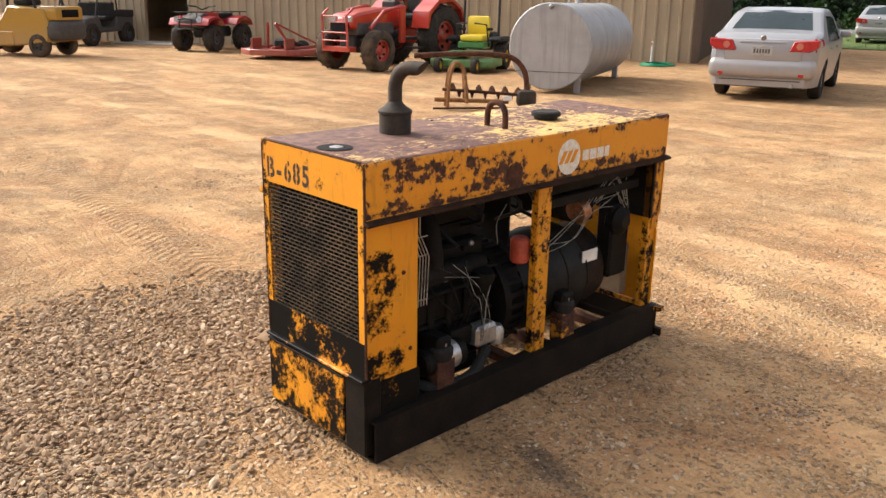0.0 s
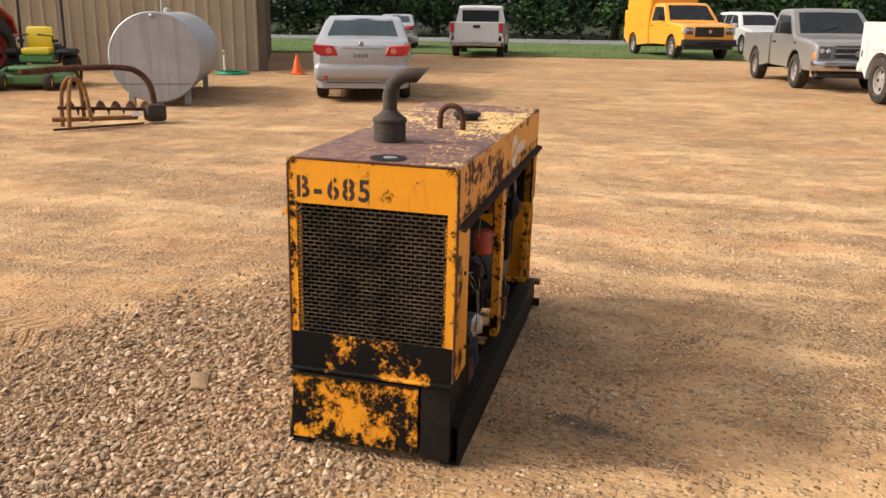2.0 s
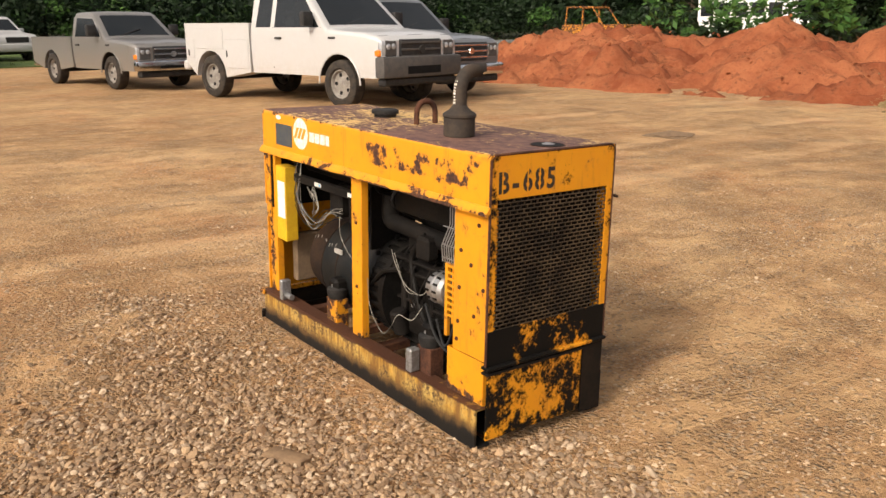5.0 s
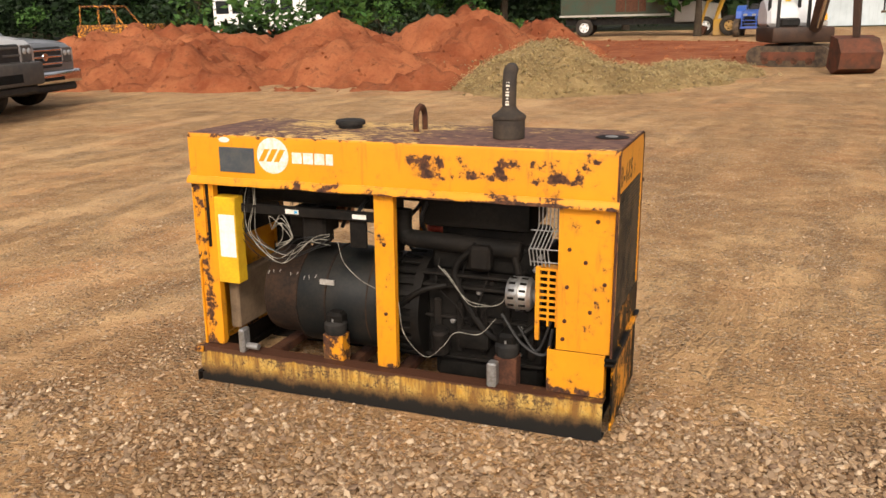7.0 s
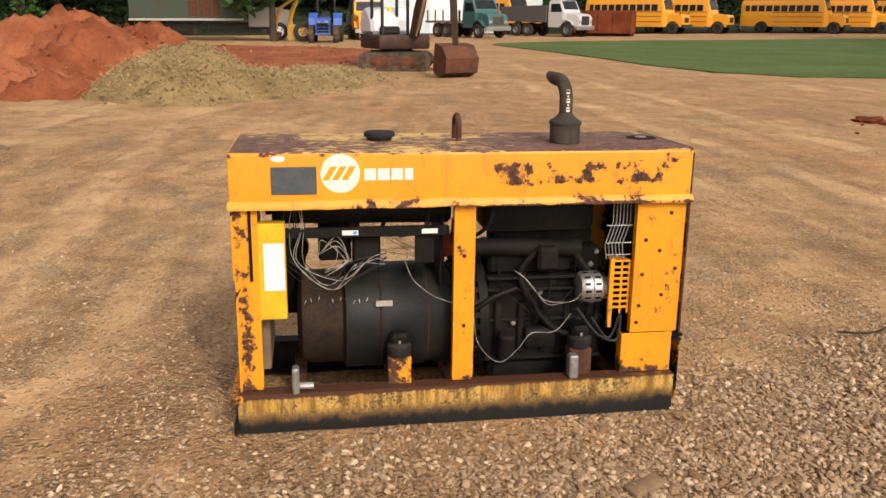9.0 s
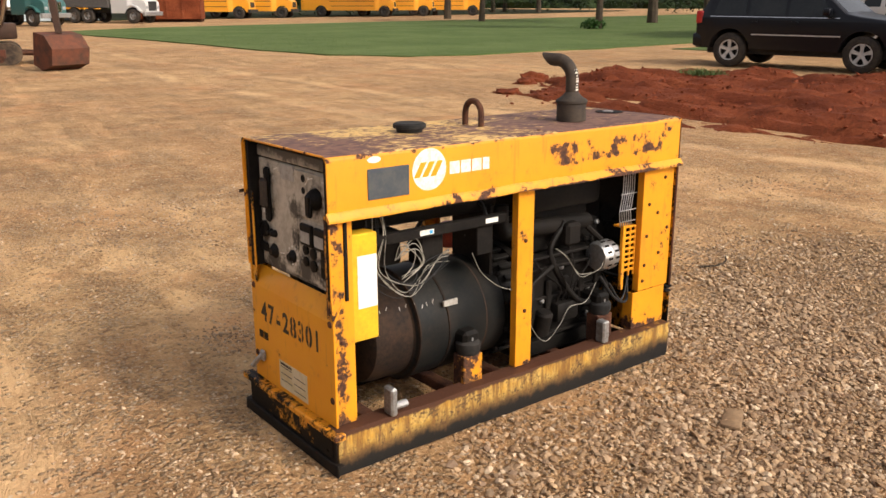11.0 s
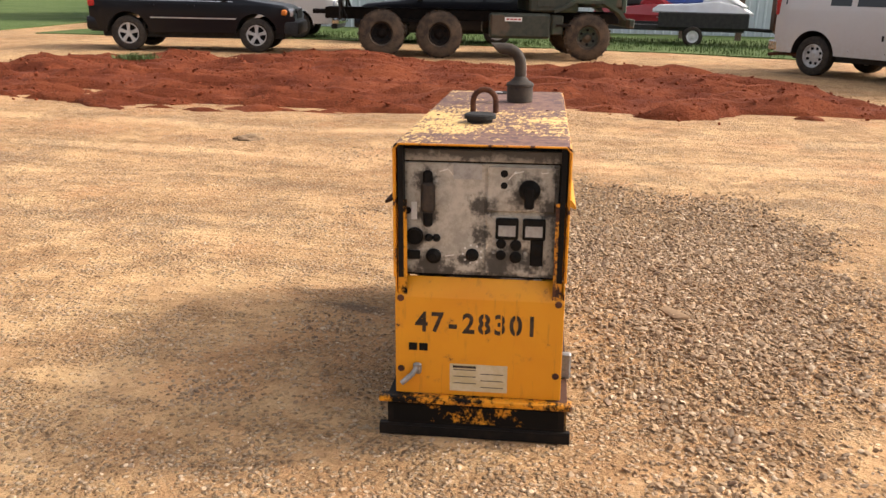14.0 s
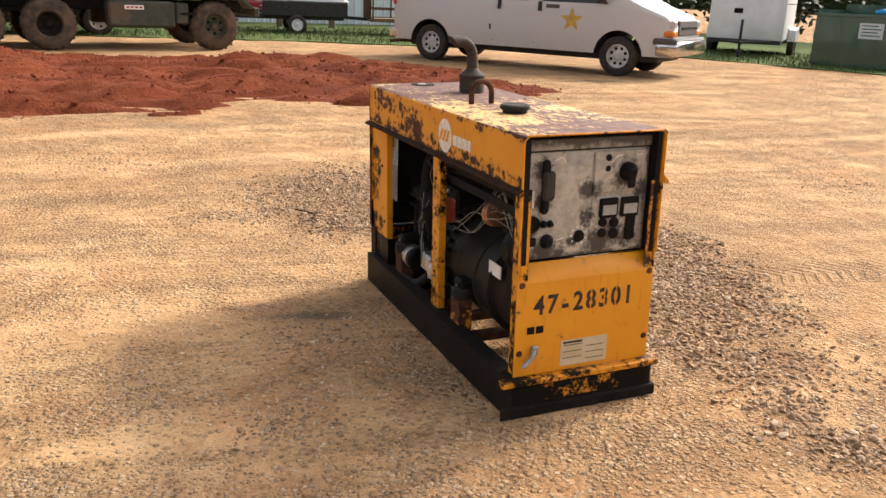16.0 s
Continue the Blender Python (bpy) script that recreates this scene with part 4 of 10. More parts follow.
    folded(-0.806, -0.622, 0.305, 0.815, 1, "post", "yellow corner panel", "corner_panel")
    folded(-0.79, -0.592, 0.148, 0.302, 1, "post", "", "lower_plate", 0.05)
    folded(-0.806, -0.588, 0.27, 0.815, -1, "corner_sooty", "soot-stained yellow corner panel", "corner_panel")
    folded(-0.80, -0.575, 0.12, 0.268, -1, "black_yellow", "", "lower_plate", 0.05)
    folded(0.003, 0.079, 0.14, 0.815, -1, "post_sooty")
    folded(0.745, 0.802, 0.14, 0.815, -1, "post_sooty")
    # bolt heads on posts and panels
    bolt = lathe([(0, 0.0075), (0.004, 0.0075), (0.006, 0.005)], (0, 0, 0), (0, 1, 0), 6)
    proto = part("bolt", bolt, "rust", welder)
    spots = [(-0.66, 0.66), (-0.715, 0.62), (-0.78, 0.55), (-0.655, 0.53), (-0.735, 0.45), (-0.65, 0.41), (-0.645, 0.345), (0.762, 0.70), (0.765, 0.60), (0.77, 0.42), (0.785, 0.33), (0.01, 0.36), (0.012, 0.62), (-0.75, 0.76)]
    for i, (x, z) in enumerate(spots):
        o = proto if i == 0 else proto.copy()
        if i:
            scene.collection.objects.link(o)
        o.location = (x, W - 0.012, z)
    for x, z in ((0.04, 0.70), (0.045, 0.55), (0.04, 0.30), (0.775, 0.6), (0.775, 0.35), (-0.65, 0.62), (-0.62, 0.35)):
        o = proto.copy()
        scene.collection.objects.link(o)
        o.location, o.rotation_euler = (x, -W + 0.012, z), (0, 0, math.pi)
    # radiator end: frame of sheet round the grille, one mesh with a real opening
    gy0, gy1, gz0, gz1 = -0.243, 0.246, 0.418, 0.850
    b = box((X0 - 0.004, -W, gz1), (X0, W, TOP - 0.004), 0.0)
    P("front_stile", box((X0 - 0.004, -W, gz0), (X0, gy0, gz1), 0.0), "grimy")
    P("front_stile", box((X0 - 0.004, gy1, gz0), (X0, W, gz1), 0.0), "grimy")
    P("front_sheet", b, "grimy", "yellow radiator-end sheet, chipped and sooty")
    P("bonnet_rim", tube([(X0 - 0.002, -W + 0.002, 0.30), (X0 - 0.002, -W + 0.002, TOP - 0.02), (X0 - 0.002, -W + 0.018, TOP - 0.003), (X0 - 0.002, W - 0.018, TOP - 0.003), (X0 - 0.002, W - 0.002, TOP - 0.02), (X0 - 0.002, W - 0.002, 0.30)], 0.0045, 6), "rust", "rusty rolled edge")
    b = box((X0 - 0.004, -W, 0.292), (X0, W, gz0), 0.0)
    box((X0 - 0.02, -W, 0.285), (X0 + 0.02, W, 0.297), 0.003, b)
    P("front_band", b, "front_band", "oil-blackened lower sheet")
    # expanded-metal grille: rows of bars with staggered uprights
    b = bmesh.new()
    rows, cols = 32, 17
    dz, dy = (gz1 - gz0) / rows, (gy1 - gy0) / cols
    gx0, gx1 = X0 - 0.002, X0 + 0.002
    for i in range(rows + 1):
        z = gz0 + i * dz
        box((gx0, gy0, z - 0.0016), (gx1, gy1, z + 0.0016), 0.0, b)
        if i < rows:
            for k in range(cols + 1):
                y = gy0 + (k + (0.5 if i % 2 else 0.0)) * dy
                if y < gy1:
                    box((gx0 + 0.0004, y - 0.0017, z), (gx1 - 0.0004, y + 0.0017, z + dz), 0.0, b)
    P("grille", b, "grille", "dirty expanded-metal radiator grille", None)
    P("grille_rib", box((X0 + 0.001, -0.004, gz0), (X0 + 0.007, 0.004, gz1)), "black")
    # radiator core and shroud behind it
    b = box((X0 + 0.045, -0.25, 0.36), (X0 + 0.12, 0.25, 0.93), 0.006)
    P("radiator", b, "black", "black radiator core")
    b = bmesh.new()
    for i in range(52):
        y = -0.24 + i * 0.0094
        box((X0 + 0.038, y, 0.40), (X0 + 0.045, y + 0.0022, 0.86), 0.0, b)
    tagged(P("radiator_finning", b, "black", "", None), kind="stuff")
    # lower end: battery cover plate, dark column
    P("lower_cover", box((X0 - 0.012, -0.163, 0.035), (X0 - 0.004, 0.272, 0.272), 0.003), "lower_yellow", "oil-stained yellow lower cover")
    P("lower_cover_edge", box((X0 - 0.016, -0.166, 0.268), (X0 + 0.02, 0.275, 0.276), 0.002), "skid_dark")
    b = box((X0 - 0.008, -0.27, 0.02), (X0 + 0.0, -0.170, 0.285), 0.002)
    box((X0, -0.27, 0.02), (X0 + 0.06, -0.262, 0.285), 0.002, b)
    P("end_column", b, "skid_dark", "oil-black steel column")
    # skid: two C channels and cross members
    for s in (-1, 1):
        t, h = 0.008, 0.145
        o = 0.298
        line = [(s * o, 0.0), (s * o, h), (s * 0.232, h), (s * 0.232, h - t), (s * (o - t), h - t), (s * (o - t), t), (s * 0.232, t), (s * 0.232, 0.0)]
        b = bmesh.new()
        rws = []
        for i in range(33):
            x = -0.795 + 1.61 * i / 32
            rws.append([b.verts.new((x, y + noise.noise((x * 5, y, z)) * 0.002, z + noise.noise((x * 6, s, 1)) * 0.002)) for y, z in line])
        for a, c in zip(rws, rws[1:]):
            for k in range(8):
                b.faces.new((a[k], a[(k + 1) % 8], c[(k + 1) % 8], c[k]))
        b.faces.new(rws[0]), b.faces.new(rws[-1][::-1])
        bmesh.ops.recalc_face_normals(b, faces=b.faces[:])
        P("skid_rail", b, "skid" if s > 0 else "skid_dark", "yellow skid channel, oil-black along the ground" if s > 0 else "oil-black skid channel", 30)
    for x in (-0.62, -0.30, 0.02, 0.24, 0.60):
        P("cross_member", box((x - 0.025, -0.288, 0.05), (x + 0.025, 0.288, 0.085), 0.003), "rust")
    b = box((0.822, -0.328, 0.0), (0.83, 0.31, 0.035), 0.002)
    box((0.806, -0.328, 0.035), (0.83, 0.31, 0.042), 0.002, b)
    box((0.815, -0.30, 0.042), (0.820, 0.29, 0.120), 0.0, b)
    P("end_channel", b, "skid_dark", "")
    P("end_strip", box((0.8205, -0.28, 0.052), (0.8225, 0.27, 0.112)), "front_band", "blackened yellow strip")
    P("end_channel_top", box((0.795, -0.328, 0.122), (0.836, 0.312, 0.145), 0.004), "edge_chipped", "rust-black top flange")
    P("floor_pan", box((-0.78, -0.24, 0.03), (-0.42, 0.24, 0.04)), "soot")
    # tabs beside the rails
    P("side_tab", box((0.60, 0.262, 0.145), (0.625, 0.312, 0.24), 0.006), "steel", "bent galvanised bracket")
    P("side_tab", box((-0.42, 0.255, 0.145), (-0.385, 0.30, 0.235), 0.006), "steel", "bent galvanised bracket")
    P("tab_bolt", rod((0.55, 0.285, 0.168), (0.60, 0.285, 0.168), 0.013, 10), "steel")
    # panel end: lower yellow door with a sloped top, recessed control panel
    line = [(0.806, 0.148), (0.806, 0.49), (0.772, 0.552), (0.768, 0.552), (0.798, 0.488), (0.798, 0.148)]
    P("lower_door", prism(line, "y", -W + 0.002, W - 0.002, 0.0015), "hood", "yellow lower end door with a sloped top")
    px = 0.765
    # black plate round the panel stands for the shadow inside the hood
    P("panel_shade_plate", box((px - 0.02, -0.270, 0.552), (px - 0.010, 0.270, 0.99)), "black")
    P("control_panel", box((px - 0.010, -0.250, 0.560), (px, 0.242, 0.928), 0.002), "panel_grey", "grey control panel, stained and faded")
    P("panel_header", box((px - 0.010, -0.255, 0.934), (px + 0.004, 0.248, 0.972), 0.003), "panel_grey", "sooty grey header strip")
    P("hood_edge", tube([(X1 - 0.002, -W + 0.002, 0.56), (X1 - 0.002, -W + 0.002, TOP - 0.02), (X1 - 0.002, -W + 0.018, TOP - 0.003), (X1 - 0.002, W - 0.018, TOP - 0.003), (X1 - 0.002, W - 0.002, TOP - 0.02), (X1 - 0.002, W - 0.002, 0.56)], 0.0036, 6), "lip", "chipped rolled hood edge")
    # black side strips carry on that hood shadow in their colour
    for s in (-1, 1):
        P("panel_reveal", box((0.755, s * 0.2535 - 0.009, 0.555), (0.803, s * 0.2535 + 0.009, 0.985), 0.001), "soot", "black inner edge, coloured for the hood's shade")
    for k, (y, z, a, n) in enumerate(((-0.12, 0.905, 20, 0.03), (-0.095, 0.895, -50, 0.03), (0.095, 0.895, 50, 0.035), (0.115, 0.905, 15, 0.03), (-0.10, 0.625, 10, 0.03), (0.02, 0.66, 70, 0.02), (0.195, 0.905, 5, 0.02))):
        P("chalk_stroke", box((-0.0003, -n / 2, -0.0015), (0.0006, n / 2, 0.0015), 0.0, None, Matrix.Translation((px + 0.0095 if y > 0.02 else px + 0.0035, y, z)) @ Matrix.Rotation(math.radians(a), 4, "X")), "white_paint", "white paint-pen stroke")
    P("panel_plate", box((px, -0.238, 0.572), (px + 0.003, 0.010, 0.915), 0.001), "panel_face")
    P("meter_plate", box((px, 0.018, 0.572), (px + 0.004, 0.235, 0.765), 0.001), "panel_grey")
    P("rheostat_plate", box((px, 0.018, 0.778), (px + 0.009, 0.230, 0.922), 0.003), "panel_face", "raised grey switch plate")
    P("rheostat_knob", lathe([(0, 0.034), (0.014, 0.032), (0.03, 0.02)], (px + 0.009, 0.15, 0.848), (1, 0, 0), 24), "black", "round black control knob")
    P("knob_bar", box((px + 0.03, 0.135, 0.795), (px + 0.045, 0.165, 0.865), 0.006), "black")
    for y in (0.083, 0.168):
        m = P("meter", box((px + 0.004, y - 0.036, 0.688), (px + 0.018, y + 0.036, 0.758), 0.004), "black", "square meter with a clear face")
        P("meter_face", box((px + 0.018, y - 0.027, 0.700), (px + 0.0195, y + 0.027, 0.735), 0.0), "panel_light", "", 35, m)
    for y, z, r in ((0.065, 0.672, 0.016), (0.065, 0.634, 0.016), (0.112, 0.668, 0.018), (0.112, 0.628, 0.019), (0.178, 0.655, 0.02)):
        P("outlet", lathe([(0, r), (0.006, r), (0.008, r * 0.7)], (px + 0.004, y, z), (1, 0, 0), 18), "black")
    P("outlet_cover", box((px + 0.004, 0.158, 0.600), (px + 0.01, 0.198, 0.69), 0.004), "soot")
    for y, z in ((0.042, 0.642), (0.142, 0.642), (0.162, 0.598), (0.192, 0.598)):
        P("screw", lathe([(0, 0.006), (0.003, 0.004)], (px + 0.006, y, z), (1, 0, 0), 8), "wire_white")
    P("selector_slot", box((px + 0.002, -0.185, 0.72), (px + 0.02, -0.155, 0.905), 0.008), "soot", "long dark selector handle")
    P("selector_grip", box((px + 0.02, -0.19, 0.77), (px + 0.035, -0.145, 0.87), 0.01), "pipe")
    P("round_meter", lathe([(0, 0.028), (0.012, 0.028), (0.014, 0.024), (0.010, 0.022)], (px + 0.002, -0.213, 0.688), (1, 0, 0), 24), "black", "round hour meter")
    P("socket_box", box((px + 0.002, -0.243, 0.610), (px + 0.014, -0.195, 0.640), 0.004), "black")
    for y, z, r in ((-0.168, 0.683, 0.011), (-0.143, 0.683, 0.011), (-0.152, 0.622, 0.021), (-0.027, 0.63, 0.018)):
        P("switch", lathe([(0, r * 1.2), (0.004, r * 1.2), (0.012, r * 0.8), (0.02, r * 0.6)], (px + 0.003, y, z), (1, 0, 0), 16), "black")
    for k in range(9):
        a = math.radians(20 + k * 40)
        P("dial_mark", box((px + 0.003, -0.027 + 0.03 * math.cos(a) - 0.003, 0.632 + 0.03 * math.sin(a) - 0.003), (px + 0.004, -0.027 + 0.03 * math.cos(a) + 0.003, 0.632 + 0.03 * math.sin(a) + 0.003)), "white")
    P("panel_label", box((px + 0.003, -0.09, 0.878), (px + 0.0042, 0.0, 0.926)), "panel_light")
    P("panel_tag", box((px + 0.003, -0.224, 0.742), (px + 0.0042, -0.206, 0.80)), "white", "small white tag")
    for y, z, r in ((-0.235, 0.772, 0.011), (0.07, 0.90, 0.012), (0.07, 0.862, 0.011)):
        P("button", lathe([(0, r), (0.006, r)], (px + 0.004, y, z), (1, 0, 0), 14), "soot")
    # side cheeks of the recess
    for s in (-1, 1):
        P("cheek", box((0.762, s * (W - 0.006) - 0.002, 0.50), (0.806, s * (W - 0.006) + 0.002, TOP - 0.02)), "post", "")
    # door furniture
    P("warning_label", box((0.806, -0.092, 0.165), (0.8072, 0.098, 0.262)), "faded_label", "peeling sun-faded warning label")
    for k in range(6):
        P("label_line", box((0.8072, -0.08 if k % 2 else 0.01, 0.18 + k * 0.012), (0.8076, -0.005 if k % 2 else 0.085, 0.183 + k * 0.012)), "panel_grey")
    P("label_heading", box((0.8072, -0.082, 0.248), (0.8076, -0.005, 0.256)), "stencil")
    for y in (-0.215, -0.180):
        P("latch_window", box((0.806, y - 0.014, 0.304), (0.808, y + 0.014, 0.33)), "black", "small square black opening")
    b = box((0.806, -0.214, 0.222), (0.822, -0.186, 0.262), 0.006)
    tube([(0.816, -0.20, 0.245), (0.828, -0.215, 0.225), (0.83, -0.25, 0.192)], 0.009, 8, b)
    P("door_latch", b, "steel", "grey metal twist latch")
    for s in (-1, 1):
        for z in (0.485, 0.235):
            P("door_screw", lathe([(0, 0.012), (0.003, 0.010)], (0.806, s * 0.255, z), (1, 0, 0), 10), "rust")
    side = lambda x, z: Matrix.Translation((x, W, z)) @ pose(0, 0, 0, 90, 0, 180)
    aside = lambda x, z: Matrix.Translation((x, -W, z)) @ pose(0, 0, 0, 90, 0, 0)
    # stencilled fleet numbers, one letter at a time, each with the stencil's bridge
    def stencil(words, first, pitch, z, place, mat):
        for i, ch in enumerate(words):
            u = first + i * pitch
            text_mesh(ch, 0.095 if ch != "-" else 0.11, "stencil", place(u, z), welder, "stencil_letter", "black stencilled letter", 0.0004, 0.86, 0.0026)
            if ch in "0869B3":
                P("stencil_bridge", box((-0.0022, -0.05, 0.0002), (0.0022, 0.05, 0.0009), 0.0, None, place(u + (0.004 if ch in "3B" else 0.0), z)), mat)
    stencil("47-28301", -0.186, 0.0512, 0.402, lambda u, z: Matrix.Translation((0.8062, u, z)) @ pose(0, 0, 0, 90, 0, 90), "hood")
    stencil("B-685", 0.224, -0.0505, 0.899, lambda u, z: Matrix.Translation((X0 - 0.0042, u, z)) @ pose(0, 0, 0, 90, 0, -90), "grimy")
    # maker's roundel with slanted bars, and a plain bar where its name stands
    for place, x, z, sx in ((side, 0.443, 0.921, -1), (aside, 0.151, 0.893, 1)):
        m = place(x, z)
        b = bmesh.new()
        bmesh.ops.create_circle(b, cap_ends=True, segments=40, radius=0.066)
        bmesh.ops.translate(b, verts=b.verts[:], vec=(0, 0, 0.0006))
        b.transform(m)
        disc = P("roundel", b, "white_paint", "chalky white round maker's mark", None)
        for k in range(3):
            cx = -0.034 + k * 0.032
            b = prism([(cx - 0.027, -0.022), (cx - 0.005, -0.022), (cx + 0.023, 0.024), (cx + 0.001, 0.024)], "z", 0.0006, 0.0013, 0.0, None, m)
            P("slanted_bar", b, "hood", "yellow slanted bar", None, disc)
        # worn white name band drawn as plain bars
        for k, (u, wd, h) in enumerate(((0.10, 0.040, 0.04), (0.146, 0.040, 0.04), (0.192, 0.040, 0.04), (0.232, 0.028, 0.04))):
            P("name_bar", prism([(u - wd / 2, -0.024), (u + wd / 2, -0.024), (u + wd / 2, -0.024 + h), (u - wd / 2, -0.024 + h)], "z", 0.0006, 0.0011, 0.0, None, m), "white_paint", "", None)
    P("data_plate", box((0.522, W, 0.852), (0.673, W + 0.003, 0.945), 0.001), "slate", "dark slate data plate")
    b = bmesh.new()
    bmesh.ops.create_circle(b, cap_ends=True, segments=16, radius=0.024)
    b.transform(Matrix.Translation((0.648, W + 0.001, 0.972)) @ pose(0, 0, 0, 90, 0, 180) @ Matrix.Diagonal((1, 0.42, 1, 1)))
    P("torn_sticker", b, "white", "torn white sticker", None)
    P("white_badge", box((-0.20, -W - 0.001, 0.85), (-0.19, -W, 0.855)), "rust")
    # exhaust: squat can, rising pipe, elbow cut slantwise
    ex, ey = -0.392, 0.077
    exhaust = P("exhaust_can", lathe([(0, 0.052), (0.002, 0.056), (0.066, 0.056), (0.069, 0.060), (0.078, 0.060), (0.083, 0.055), (0.092, 0.040), (0.102, 0.030), (0.110, 0.0245)], (ex, ey, TOP - 0.002), (0, 0, 1), 32), "pipe", "round blackened muffler outlet")
    pts, rad = [(ex, ey, TOP + 0.08), (ex, ey, TOP + 0.15)], 0.0245
    d = Vector((0.22, -0.975, 0))
    for k in range(1, 9):
        a = k / 8 * math.radians(86)
        pts.append(tuple(Vector((ex, ey, TOP + 0.15)) + d * (0.065 * (1 - math.cos(a))) + Vector((0, 0, 0.075 * math.sin(a)))))
    end = Vector(pts[-1])
    pts += [tuple(end + d * 0.025 + Vector((0, 0, 0.001))), tuple(end + d * 0.05 + Vector((0, 0, 0.002)))]
    b = tube(pts, rad, 20)
    tip = end + d * 0.05
    for v in b.verts:
        if (v.co - tip).dot(d) > -0.012:
            v.co += d * ((v.co.z - tip.z) * 0.9)
    P("exhaust_pipe", b, "pipe", "bent blackened exhaust pipe", 40, exhaust)
    # chalked digits down the pipe are kept as short strokes
    for k in range(8):
        z = TOP + 0.113 + k * 0.0105
        bulge = 0.0245 + (0.0004 if z < TOP + 0.15 else -0.55 * (z - TOP - 0.15) ** 2 * 12)
        wide = 0.0035 if k in (2, 5) else 0.0065
        P("chalk_mark", box((ex - wide, ey + bulge - 0.0006, z), (ex + wide, ey + bulge + 0.0006, z + 0.005 + 0.002 * (k % 3 == 0)), 0.0004), "white_paint", "", None, exhaust)
    # lifting eye
    pts = [(-0.008, -0.095, TOP - 0.004), (-0.008, -0.095, TOP + 0.04)]
    for k in range(1, 8):
        a = math.pi - k * math.pi / 8
        pts.append((-0.008, -0.05 + 0.045 * math.cos(a), TOP + 0.042 + 0.045 * math.sin(a)))
    pts += [(-0.008, -0.005, TOP + 0.04), (-0.008, -0.005, TOP - 0.004)]
    P("lifting_eye", tube(pts, 0.0115, 10), "rust", "rusty lifting loop")
    # fuel cap
    b = lathe([(0, 0.046), (0.012, 0.048), (0.014, 0.058), (0.027, 0.058), (0.032, 0.05), (0.030, 0.03)], (0.285, -0.045, TOP - 0.002), (0, 0, 1), 32)
    P("fuel_cap", b, "rubber", "round black fuel cap")
    for x, y in ((-0.5, -0.2), (-0.1, 0.2), (0.5, 0.15), (0.7, -0.1), (0.1, -0.22)):
        P("hood_screw", lathe([(0, 0.008), (0.003, 0.006)], (x, y, TOP - 0.004), (0, 0, 1), 8), "rust")
    # generator: end bell, stator shell, adapter with vents
    gz = 0.33
    b = lathe([(0, 0.08), (0.008, 0.15), (0.02, 0.172), (0.05, 0.178), (0.165, 0.178), (0.17, 0.184)], (0.605, 0, gz), (-1, 0, 0), 40)
    P("end_bell", b, "barrel_rust", "rust-bloomed generator end bell", 40)
    b = lathe([(0, 0.185), (0.012, 0.20), (0.30, 0.20), (0.31, 0.192), (0.40, 0.192)], (0.435, 0, gz), (-1, 0, 0), 40)
    gen = P("stator_shell", b, "barrel", "dark grey generator barrel", 40)
    b = bmesh.new()
    for k in range(28):
        a = 2 * math.pi * k / 28
        m = Matrix.Rotation(a, 4, "X")
        box((-0.075, 0.20, -0.011), (0.015, 0.212, 0.011), 0.002, b, Matrix.Translation((0, 0, gz)) @ m)
    P("vent_ring", b, "black", "cast ring of cooling slots", None)
    P("flywheel_housing", lathe([(0, 0.19), (0.09, 0.19), (0.092, 0.215), (0.125, 0.215), (0.127, 0.17)], (0.03, 0, gz), (-1, 0, 0), 40), "black")
    for k, x in enumerate((0.425, 0.30, 0.13)):
        P("weld_seam", lathe([(0, 0.196), (0.003, 0.204 if k < 2 else 0.196), (0.009, 0.204 if k < 2 else 0.196), (0.012, 0.196)], (x + 0.006, 0, gz), (-1, 0, 0), 40, caps=False), "barrel_rust")
    for k in range(12):
        a = 0.25 + k * 0.5236
        P("housing_bolt", lathe([(0, 0.010), (0.009, 0.010), (0.012, 0.006)], (0.034, 0.207 * math.cos(a), gz + 0.207 * math.sin(a)), (1, 0, 0), 6), "soot")
    # chalk scrawl, worn past reading
    for k in range(9):
        x, zz = 0.575 - 0.024 * k - (0.03 if k > 2 else 0), 0.432 + 0.004 * ((k * 7) % 3)
        yy = math.sqrt(0.1795 ** 2 - (zz - gz) ** 2) if x > 0.437 else math.sqrt(0.2015 ** 2 - (zz - gz) ** 2)
        P("chalk_mark", rod((x, yy, zz - 0.006), (x - 0.006 + 0.008 * (k % 2), yy - 0.003, zz + 0.008), 0.0014, 5), "panel_light", "worn chalk stroke")
    P("maker_plate", box((0.26, 0.185, 0.42), (0.32, 0.192, 0.44)), "panel_light")
    P("paper_label", box((0.40, -0.186, 0.40), (0.50, -0.181, 0.45), 0, None, None), "white", "white paper label on the generator")
    # engine
    eng = P("engine_block", box((-0.56, -0.13, 0.16), (-0.09, 0.13, 0.50), 0.02), "black", "oily black engine block")
    P("cylinder_head", box((-0.55, -0.105, 0.50), (-0.11, 0.105, 0.60), 0.012), "black")
    P("rocker_cover", box((-0.53, -0.06, 0.60), (-0.13, 0.06, 0.665), 0.018, seg=2), "soot")
    P("oil_pan", box((-0.54, -0.11, 0.07), (-0.12, 0.11, 0.16), 0.02), "black")
    for k in range(5):
        x = -0.52 + k * 0.09
        P("block_rib", box((x, 0.13, 0.20), (x + 0.03, 0.15, 0.40), 0.006), "soot")
        P("block_rib", box((x, -0.15, 0.20), (x + 0.03, -0.13, 0.44), 0.006), "soot")
    # bolts, ledges, fuel lines and a pump along the block
    q = random.Random(77)
